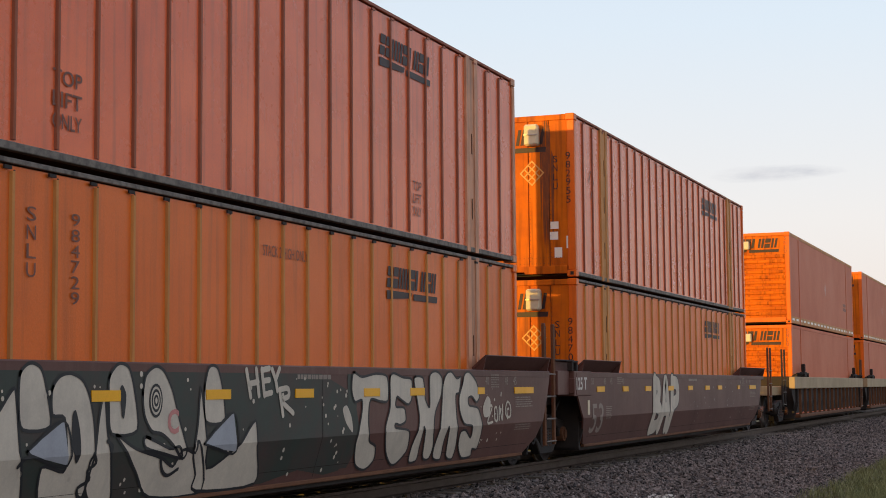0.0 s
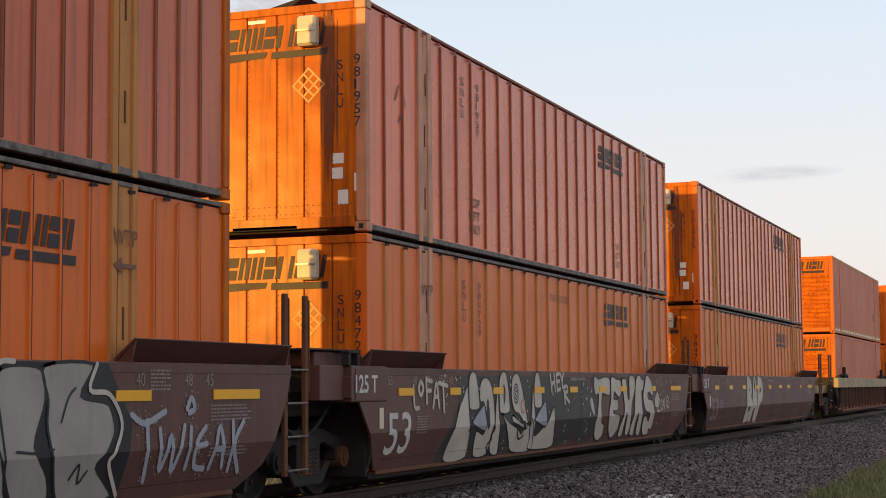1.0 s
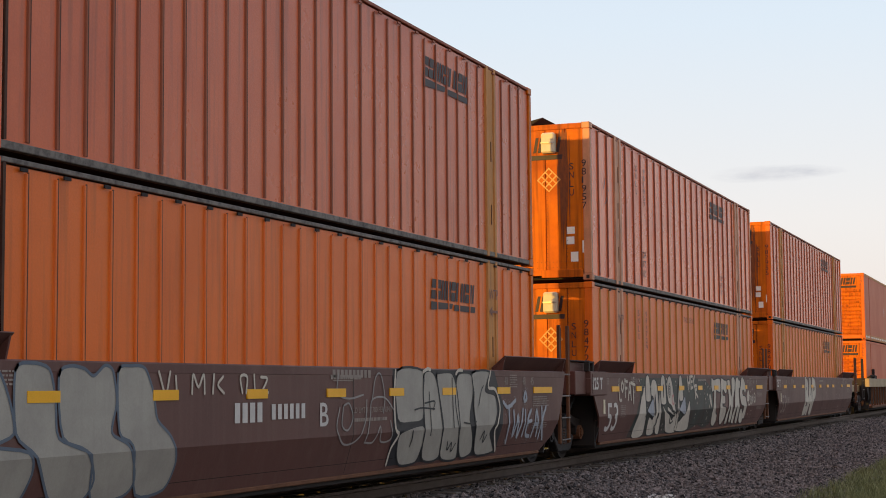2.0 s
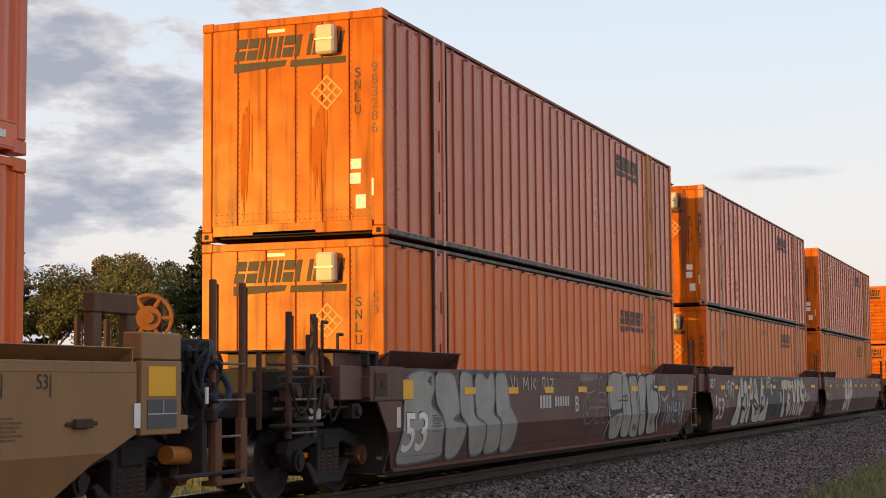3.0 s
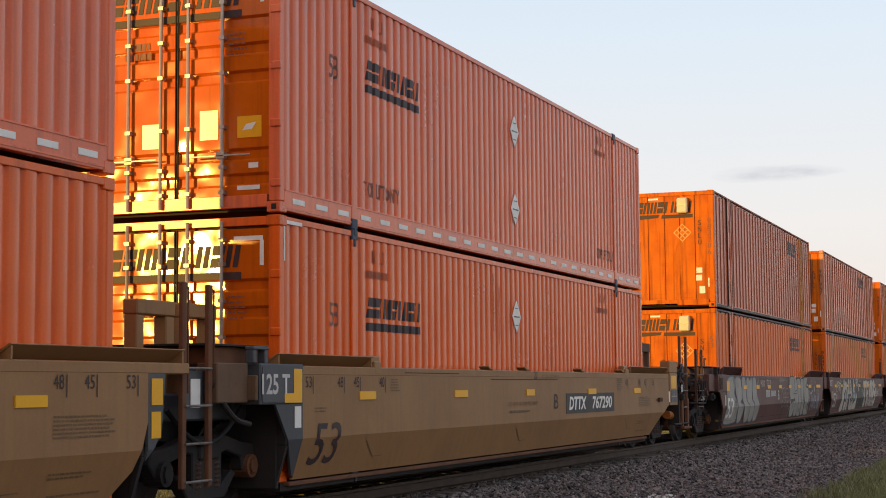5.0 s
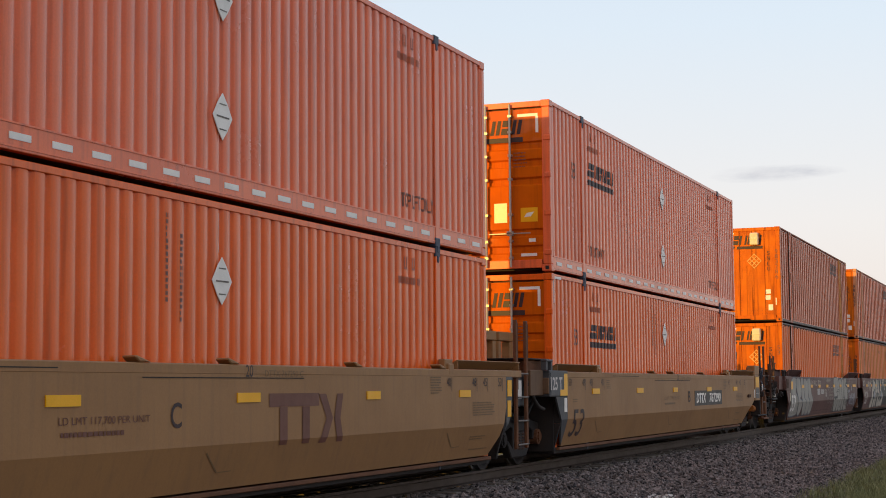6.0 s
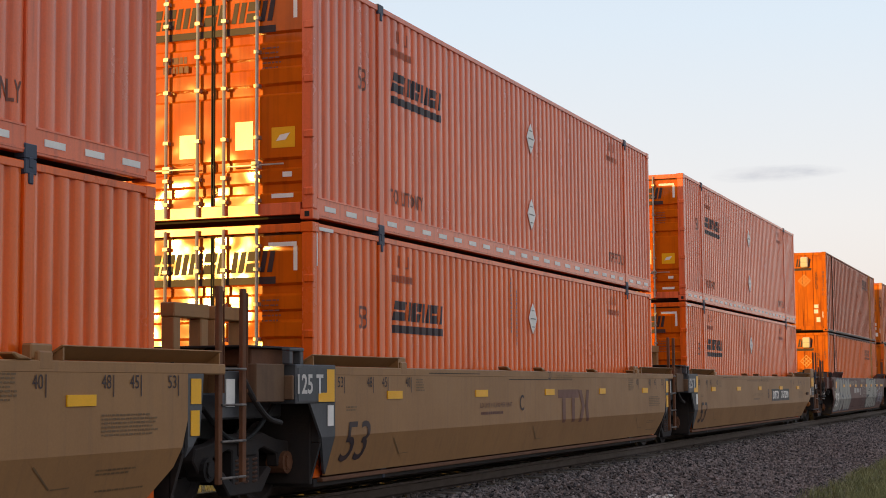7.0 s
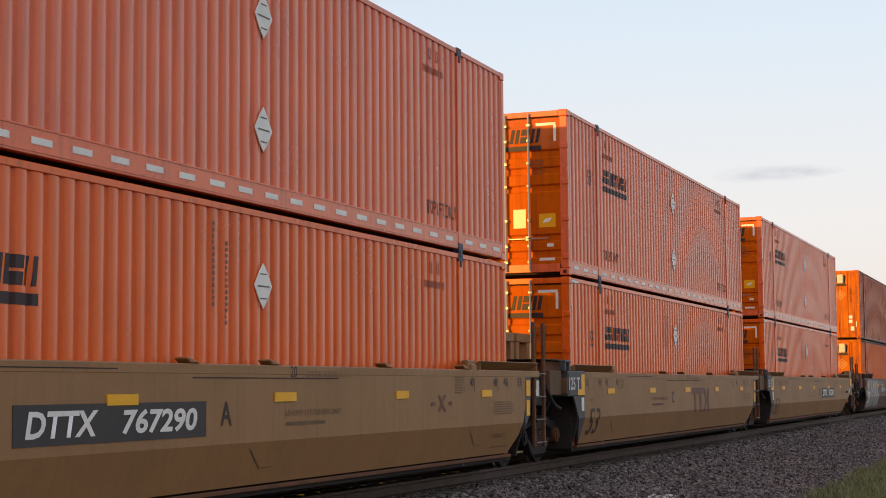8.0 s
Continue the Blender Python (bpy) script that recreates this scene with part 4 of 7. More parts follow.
def corrugated_container(unit, z, label, upper, blocks_x=2.4):
    """A corrugated steel domestic container whose doors face the rear."""
    c = thing("corrugated_container", pose(0, 0, 0), label, "container", "containers on the train")
    # One paint in two copies: the upper one carries reflected sky in its colour.
    body_paint = RED_SKY_TINTED if upper else RED_ORANGE
    frame_parts(c, body_paint, body_paint, body_paint, bottom_h=0.26, top_h=0.08)
    xs = [x for x in FOLDS if 0.13 < x < LONG - 0.13]
    xs = [0.12] + xs + [LONG - 0.12]
    bm = bmesh.new()
    rows = [[bm.verts.new((x, -HALF + 0.012 + fold_at(x), h)) for x in xs] for h in (0.20, TALL - 0.06)]
    for i in range(len(xs) - 1):
        bm.faces.new((rows[0][i], rows[0][i + 1], rows[1][i + 1], rows[1][i]))
    panel = part("side_panel", bm, body_paint, c)
    panel.data.polygons.foreach_set("use_smooth", [True] * len(panel.data.polygons))
    again("side_panel", panel, LONG, 0, 0, 180)
    bm = boxes((-0.075, 0.075, -HALF - 0.006, -HALF + 0.06, 0.0, TALL))
    lift = part("lift_post", bm, body_paint, c, bevel=0.01)
    lift.matrix_basis = pose(LIFT[0], 0, 0)
    again("lift_post", lift, LIFT[1])
    lock = part("lift_casting", boxes((-0.085, 0.085, -HALF - 0.012, -HALF + 0.1, -0.02, 0.11), (-0.035, 0.035, -HALF - 0.018, -HALF, -0.10, 0.0)), BLUE_STEEL, c, "blue-black lifting casting", bevel=0.01)
    for x, h in ((LIFT[0], 0), (LIFT[1], 0), (LIFT[0], TALL - 0.10), (LIFT[1], TALL - 0.10)):
        lock2 = lock if (x, h) == (LIFT[0], 0) else again("lift_casting", lock, x, 0, h)
        lock2.matrix_basis = pose(x, 0, h)
    for q in ((0.13, LONG - 0.13, -HALF - 0.004, -HALF + 0.02, 0.245, 0.262), (0.13, LONG - 0.13, -HALF - 0.003, -HALF + 0.02, 0.05, 0.068)):
        part("rail_lip", boxes(q), body_paint, c)
    if upper:
        dash = part("reflective_dash", boxes((0, 0.30, -HALF - 0.003, -HALF + 0.006, 0.115, 0.175)), WHITE_TAPE, c, "white reflective strip")
        dash.matrix_basis = pose(0.32, 0, 0)
        for x in list(np.arange(0.92, 1.8, 0.6)) + list(np.arange(LIFT[0] + 0.2, LIFT[1] - 0.3, 0.6)) + list(np.arange(LIFT[1] + 0.2, LONG - 0.4, 0.6)):
            again("reflective_dash", dash, x)
    else:
        part("corner_tape", boxes((0.16, 0.55, -HALF - 0.004, -HALF + 0.004, TALL - 0.09, TALL - 0.05), (0.10, 0.125, -HALF - 0.004, -HALF + 0.004, TALL - 0.5, TALL - 0.12)), WHITE_TAPE, c)
    skin = lambda x, y: (x, -HALF + 0.012 + fold_at(x) - 0.004, y)
    near = lambda a, b: [f for f in FOLDS if a < f < b]
    # side marks, laid into the folds
    zl = 1.72 if upper else 1.70
    for shape in mark_blocks(1.72, 0.16, 0.41, 0.03):
        bm = flat(*shape)
        for v in bm.verts:
            v.co.x, v.co.y = v.co.x + blocks_x, v.co.y + zl
        paint("mark_block", bm, DARK_INK, c, skin, "dark block of the company mark", near(blocks_x, blocks_x + 1.8))
    paint("mark_underline", flat(rect(blocks_x, blocks_x + 1.72, zl, zl + 0.10)), DARK_INK, c, skin, "", near(blocks_x, blocks_x + 1.8))
    if upper:
        for x0 in (2.32, 12.95):
            paint("lift_note", letters("TOP LIFT ONLY", 1.1, 0.19, 0.012), WORN_INK, c, shifted(skin, x0, 0.42), "dark lifting note", [f - x0 for f in near(x0, x0 + 1.1)])
        spots = (2.07, 0.84)
    else:
        spots = (2.09,)
    for h in spots:
        o = [[(8.13 + a * 0.205, h + b * 0.245) for a, b in ((-1, 0), (-0.45, -0.62), (0, -1), (0.45, -0.62), (1, 0), (0.45, 0.62), (0, 1), (-0.45, 0.62))]]
        pl = part("placard_frame", _plate(o[0], -HALF - 0.006, -HALF + 0.004), WHITE_TAPE, c, "white diamond-shaped placard holder", bevel=0.003)
        part("placard_slat", boxes((8.0, 8.26, -HALF - 0.010, -HALF - 0.005, h - 0.012, h + 0.004), (8.06, 8.2, -HALF - 0.010, -HALF - 0.005, h + 0.12, h + 0.132), (8.06, 8.2, -HALF - 0.010, -HALF - 0.005, h - 0.14, h - 0.128)), ALLOY, pl)
    if not upper:
        paint("streak_mark", flat(rect(8.115, 8.145, 2.38, 2.78)), WHITE_INK, c, skin, "", near(8.1, 8.15))
        paint("small_print", bars(7.05, 2.68, 0.045, 14, 0.04, 0.022, 4), WORN_INK, c, skin, "worn small print", near(7.0, 7.3), kind="stuff")
        paint("small_print", bars(7.32, 2.50, 0.045, 14, 0.04, 0.022, 5), WORN_INK, c, skin, "", near(7.3, 7.5), kind="stuff")
    for x0 in (2.55, 13.0):
        for x1 in (x0, x0 + 0.26):
            paint("code_letter", flat(rect(x1, x1 + 0.025, TALL - 0.36, TALL - 0.2), rect(x1 + 0.07, x1 + 0.095, TALL - 0.36, TALL - 0.2), rect(x1 + 0.026, x1 + 0.069, TALL - 0.36, TALL - 0.335)), FADED_INK, c, skin, "worn small letter", near(x1, x1 + 0.1))
        paint("small_print", bars(x0 - 0.2, TALL - 0.46, 0.9, 1, 0.09, 0.03, 6), FADED_INK, c, skin, "worn small print", near(x0 - 0.3, x0 + 0.9), kind="stuff")
    paint("number", letters("53", 0.24, 0.28), WORN_INK, c, shifted(skin, 1.30, 1.72), "worn length number", [f - 1.30 for f in near(1.30, 1.55)])
    # the doors
    prof = [0.20, 0.30, 0.33, 0.42, 0.45, 0.58, 0.61, 0.70, 0.73, 1.02, 1.45, 1.48, 1.57, 1.60, 1.76, 1.79, 1.88, 1.91, 2.06, 2.09, 2.18, 2.21, TALL - 0.14]
    dep = [0, 0, 1, 1, 0, 0, 1, 1, 0, 0, 0, 1, 1, 0, 0, 1, 1, 0, 0, 1, 1, 0, 0]
    for a, b in ((0.02, HALF - 0.14), (-HALF + 0.14, -0.02)):
        bm = bmesh.new()
        cols = [[bm.verts.new((0.02 + 0.035 * d, y, h)) for h, d in zip(prof, dep)] for y in (a, b)]
        for i in range(len(prof) - 1):
            bm.faces.new((cols[0][i], cols[0][i + 1], cols[1][i + 1], cols[1][i]))
        door = part("door", bm, DOOR_ORANGE, c, "glossy orange container door with pressed panels")
        for y in ((0.18, 0.60) if a > 0 else (-0.60, -0.17)):
            bm = bmesh.new()
            rod(bm, (-0.035, y, 0.08), (-0.035, y, TALL - 0.05), 0.020, 8)
            part("locking_bar", bm, STEEL, door, "bright steel locking bar", smooth=True)
            clamp = part("bar_bracket", boxes((-0.055, 0.02, y - 0.032, y + 0.032, 0, 0.04)), STEEL, door)
            clamp.matrix_basis = pose(0, 0, 0.22)
            for h in (0.5, 0.95, 1.55, 1.95, 2.35, 2.62):
                again("bar_bracket", clamp, 0, 0, h)
        part("door_handle", boxes((-0.06, -0.045, min(a, b) + 0.2, max(a, b) - 0.2, 0.635, 0.655), (-0.06, 0.02, (a + b) / 2 - 0.05, (a + b) / 2 + 0.05, 0.61, 0.69)), STEEL, door, "steel door handle", bevel=0.004)
        part("door_seal", boxes((0.005, 0.03, a - 0.012 if a > 0 else b, a if a > 0 else b + 0.012, 0.18, TALL - 0.13)), DARK_GAP, door)
    hinge = part("hinge", boxes((-0.02, 0.02, -HALF - 0.014, -HALF + 0.11, -0.045, 0.045)), body_paint, c, bevel=0.01)
    hinge.matrix_basis = pose(0, 0, 0.32)
    for h in (0.98, 1.62, 2.25):
        again("hinge", hinge, 0, 0, h)
    part("door_backing", boxes((0.07, 0.1, -HALF + 0.1, HALF - 0.1, 0.1, TALL - 0.06)), RUST, c)
    part("far_end_wall", boxes((LONG - 0.06, LONG - 0.01, -HALF + 0.1, HALF - 0.1, 0.1, TALL - 0.06)), body_paint, c)
    end = on_end(-0.018)
    mark_bars(c, 1.72, 0.38, shifted(end, 0.41, 2.20), DARK_INK, small=False)
    for q in ((0.85, 1.07, 0.78, 1.06), (1.59, 1.82, 0.84, 1.17)):
        paint("door_notice", flat(rect(*q)), DATA_PLATE, c, end, "pale data plate")
    paint("warning_label", flat(rect(2.06, 2.36, 0.84, 1.08)), YELLOW, c, end, "yellow warning label with a plain dark device")
    paint("warning_device", flat([(2.12, 0.92), (2.24, 0.93), (2.30, 1.01), (2.17, 0.99)]), WHITE_TAPE, c, on_end(-0.014))
    for q in ((2.02, 2.38, TALL - 0.27, TALL - 0.22), (2.34, 2.39, TALL - 0.55, TALL - 0.27), (2.06, 2.34, 0.26, 0.31), (2.2, 2.32, 0.50, 0.56)):
        paint("corner_label", flat(rect(*q)), WHITE_TAPE, c, end, "pale corner label")
    paint("small_print", bars(0.62, 2.0, 0.35, 2, 0.08, 0.03, 8), WORN_INK, c, end, "worn small print", kind="stuff")
    paint("small_print", bars(1.95, 2.02, 0.24, 5, 0.018, 0.04, 9), WORN_INK, c, on_end(0.0), "worn small print", kind="stuff")
    return in_train(c, unit, z)


def _plate(outline, a, b):
    bm = bmesh.new()
    prism(bm, outline, a, b, "y")
    return bm


def smooth_container(unit, z, label, ribs):
    """A smooth-sided container; the front end has horizontal pressings where ribs is true."""
    c = thing("smooth_container", pose(0, 0, 0), label, "container", "containers on the train")
    frame_parts(c, SMOOTH_ORANGE, RIB_TAN if z > 2 else SMOOTH_ORANGE, ORANGE, bottom_h=0.24)
    p = part("side_panel", boxes((0.12, LONG - 0.12, -HALF + 0.012, -HALF + 0.05, 0.10, TALL - 0.08)), SMOOTH_ORANGE, c)
    again("side_panel", p, LONG, 0, 0, 180)
    lift = part("lift_post", boxes((-0.10, 0.10, -HALF - 0.004, -HALF + 0.04, 0.0, TALL - 0.01)), SMOOTH_ORANGE, c, bevel=0.01)
    lift.matrix_basis = pose(LIFT[0], 0, 0)
    again("lift_post", lift, LIFT[1])
    if z > 2:
        dash = part("reflective_dash", boxes((0, 0.45, -HALF - 0.001, -HALF + 0.01, 0.11, 0.18)), WHITE_TAPE, c)
        dash.matrix_basis = pose(0.3, 0, 0)
        for x in np.arange(1.1, LONG - 0.6, 0.8):
            again("reflective_dash", dash, x)
        placard(c, 8.1, 1.5, 0.3, 0.5, on_side(-0.010), WHITE_INK)
    paint("small_print", bars(13.0, 1.2, 0.9, 2, 0.12, 0.04, 7), WORN_INK, c, on_side(-0.008), "worn small print", kind="stuff")
    if ribs:
        bm = boxes((0.03, 0.06, -HALF + 0.14, HALF - 0.14, 0.16, TALL - 0.08))
        part("end_wall", bm, ORANGE_END, c)
        bm = bmesh.new()
        prism(bm, [(0.03, -0.055), (0.0, -0.03), (0.0, 0.03), (0.03, 0.055)], -HALF + 0.15, HALF - 0.28, "y")
        r = part("end_rib", bm, ORANGE_END, c)
        r.matrix_basis = pose(0, 0, 0.32)
        for i in range(1, 12):
            again("end_rib", r, 0, 0, 0.32 + i * 0.165)
        mark_bars(c, 1.9, 0.46, shifted(on_end(-0.026), 0.35, 2.24), DARK_INK)
        part("vent_box", boxes((-0.10, 0.03, -0.05, 0.45, 2.36, 2.62)), CREAM_BOX, c, "cream plastic vent box", bevel=0.03)
        paint("code_letters", stacked("SNLU", 0.08, 0.14, 0.11), WORN_INK, c, shifted(on_end(), 2.42, 2.75), "small stacked code letters")
        paint("sticker", flat(rect(0.55, 0.85, 0.72, 1.0)), YELLOW, c, on_end(0.0), "yellow sticker")
    else:
        part("end_wall", boxes((0.02, 0.06, -HALF + 0.14, HALF - 0.14, 0.16, TALL - 0.08)), ORANGE_END, c)
        mark_bars(c, 1.9, 0.46, shifted(on_end(-0.018), 0.35, 2.24), DARK_INK)
    part("far_end_wall", boxes((LONG - 0.06, LONG - 0.01, -HALF + 0.1, HALF - 0.1, 0.1, TALL - 0.06)), SMOOTH_ORANGE, c)
    return in_train(c, unit, z)


LOW_Z, UP_Z = 0.335, 3.26
OLD_L = "sky-tinted orange steel container with worn dark marks, "
# Upper containers take the orange with sky reflection painted in, lower ones plain orange.
posted_container("A", UP_Z, ORANGE_SKY_TINTED, RIB_DARK, 0.61, "981957", OLD_L + "upper of a stack", side_marks="codes top diamond", logo_at=10.8, logo_z=2.14)
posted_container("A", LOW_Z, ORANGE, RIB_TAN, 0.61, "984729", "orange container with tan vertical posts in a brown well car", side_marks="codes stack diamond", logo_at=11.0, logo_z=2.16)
posted_container("B", UP_Z, ORANGE_SKY_TINTED, RIB_DARK, 0.61, "982955", OLD_L + "upper of a stack", side_marks="diamond", logo_at=10.9, logo_z=2.14)
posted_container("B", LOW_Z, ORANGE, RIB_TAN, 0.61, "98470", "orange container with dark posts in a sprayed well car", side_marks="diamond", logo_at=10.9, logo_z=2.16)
posted_container("E", UP_Z, ORANGE_DULL, RIB_DARK, 0.425, "983286", "dull orange container with close-set posts, upper of a stack", logo_at=11.46, logo_z=2.14)
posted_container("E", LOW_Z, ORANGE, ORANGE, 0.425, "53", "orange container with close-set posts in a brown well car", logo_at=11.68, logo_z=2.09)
for u in "GHI":
    corrugated_container(u, UP_Z, "red-orange corrugated container with white strips, upper of a stack", True)
    corrugated_container(u, LOW_Z, "red-orange corrugated steel container sitting in a tan well car", False)
for u, r in (("C", True), ("D", False)):
    smooth_container(u, UP_Z, "smooth-sided faded orange container, upper of a stack", r)
    smooth_container(u, LOW_Z, "smooth-sided faded orange container in a cream well car", r)


# ---- well cars ----
OUT = 1.495            # outer face of the car's side
FOLD_Z = 0.80          # the side slopes inwards below this height
SPIN = []              # wheelsets


def on_car(x, y):
    return (x, -OUT - 0.0062 + max(0.0, FOLD_Z - y) * 0.30, y)


def side_plate(outline, name, material, car, out=0.0, thick=0.03, label=""):
    bm = flat(outline)
    bmesh.ops.bisect_plane(bm, geom=bm.verts[:] + bm.edges[:] + bm.faces[:], plane_co=(0, FOLD_Z, 0), plane_no=(0, 1, 0))
    for v in bm.verts:
        x, z = v.co.x, v.co.y
        v.co = (x, -OUT - out + max(0.0, FOLD_Z - z) * 0.30, z)
    back = bmesh.ops.duplicate(bm, geom=bm.verts[:] + bm.edges[:] + bm.faces[:])["geom"]
    rim = [e for e in bm.edges if e.is_boundary]
    for v in back:
        if isinstance(v, bmesh.types.BMVert):
            v.co.y += thick
    bmesh.ops.bridge_loops(bm, edges=rim)
    return part(name, bm, material, car, label)


def truck(car, x):
    """A two-axle truck: side frames with spring groups, bolster and turning wheelsets."""
    t = new("truck")
    t.parent = car
    t.matrix_basis = pose(x, 0, BED)
    for s in (-1, 1):
        bm = bmesh.new()
        y0, y1 = s * 1.02 - 0.07, s * 1.02 + 0.07
        prism(bm, [(-1.12, 0.55), (-1.08, 0.68), (-0.72, 0.72), (-0.38, 0.80), (0.38, 0.80), (0.72, 0.72), (1.08, 0.68), (1.12, 0.55), (1.0, 0.42), (0.74, 0.42), (0.72, 0.56), (0.40, 0.64), (0.30, 0.62), (0.30, 0.30), (0.52, 0.44), (0.60, 0.40), (0.36, 0.16), (-0.36, 0.16), (-0.60, 0.40), (-0.52, 0.44), (-0.30, 0.30), (-0.30, 0.62), (-0.40, 0.64), (-0.72, 0.56), (-0.74, 0.42), (-1.0, 0.42)], y0, y1, "y")
        part("side_frame", bm, SOOT, t, "dark cast steel side frame", bevel=0.015)
        for k in (-0.19, 0.0, 0.19):
            bm = bmesh.new()
            tube(bm, [(k + 0.072 * math.cos(a), s * 1.03 + 0.072 * math.sin(a), 0.26 + 0.30 * a / 40.84) for a in np.linspace(0, 40.84, 62)], 0.015, 6)
            part("coil_spring", bm, RUST_WITH_SHADE, t, "dark rusty coil spring", smooth=True)
        for k in (-0.876, 0.876):
            bm = bmesh.new()
            rod(bm, (k, s * 0.93, 0.46), (k, s * 1.14, 0.46), 0.125, 12)
            rod(bm, (k, s * 1.14, 0.46), (k, s * 1.165, 0.46), 0.075, 10)
            for q in range(3):
                a = q * 2.094
                rod(bm, (k + 0.075 * math.cos(a), s * 1.14, 0.46 + 0.075 * math.sin(a)), (k + 0.075 * math.cos(a), s * 1.16, 0.46 + 0.075 * math.sin(a)), 0.018, 6)
            part("bearing_cap", bm, RUST if k > 0 else SOOT, t, bevel=0.0)
    part("bolster", boxes((-0.2, 0.2, -1.12, 1.12, 0.56, 0.74)), SOOT, t, bevel=0.02)
    bm = bmesh.new()
    for k in (-0.40, 0.40):
        box(bm, k - 0.05, k + 0.05, -0.9, 0.9, 0.36, 0.50)
    part("brake_beam", bm, RUST, t, bevel=0.01)
    for k in (-0.876, 0.876):
        w = new("wheelset")
        w.parent = t
        w.matrix_basis = pose(k, 0, 0.46)
        bm = bmesh.new()
        rod(bm, (0, -0.95, 0), (0, 0.95, 0), 0.08, 12)
        part("axle", bm, SOOT, w, smooth=True)
        for s in (-1, 1):
            prof = [(0.10, 0.62), (0.10, 0.79), (0.36, 0.735), (0.40, 0.79), (0.455, 0.79), (0.46, 0.70), (0.485, 0.69), (0.485, 0.655), (0.38, 0.655), (0.34, 0.69)]
            bm = bmesh.new()
            rings = [[bm.verts.new((r * math.cos(i * math.pi / 14), s * y, r * math.sin(i * math.pi / 14))) for i in range(28)] for r, y in prof]
            for a, b in zip(rings, rings[1:] + rings[:1]):
                for i in range(28):
                    bm.faces.new((a[i], a[(i + 1) % 28], b[(i + 1) % 28], b[i]))
            wheel = part("wheel", bm, SOOT, w, "dark steel wheel with a polished tread", smooth=True)
            wheel.data.materials.append(TREAD)
            for f in wheel.data.polygons:
                c = f.center
                if math.hypot(c.x, c.z) > 0.445:
                    f.material_index = 1
            part("hub_bolts", boxes(*[(0.22 * math.cos(a) - 0.02, 0.22 * math.cos(a) + 0.02, s * 0.77 - 0.01, s * 0.77 + 0.012, 0.22 * math.sin(a) - 0.02, 0.22 * math.sin(a) + 0.02) for a in (0.3, 2.4, 4.5)]), RUST, w)
        SPIN.append((w, k))
    return t


def ladder(car, x0, x1, z0, z1, material, y=-1.38):
    l = new("ladder")
    l.parent = car
    for x in (x0, x1):
        part("stile", boxes((x - 0.04, x + 0.04, y - 0.025, y + 0.025, z0, z1)), material, l, bevel=0.008)
    for h in np.arange(z0 + 0.06, 1.75, 0.36):
        bm = bmesh.new()
        rod(bm, (x0, y - 0.035, h), (x1, y - 0.035, h), 0.013, 8)
        part("rung", bm, ALLOY, l, "worn grey steel rung", smooth=True)
    bm = bmesh.new()
    for x in (x0, x1):
        rod(bm, (x + 0.10, y, z0 + 0.9), (x + 0.10, y, z1 - 0.05), 0.011, 6)
        rod(bm, (x, y, z1 - 0.05), (x + 0.10, y, z1 - 0.05), 0.011, 6)
    part("grab_iron", bm, material, l)
    return l


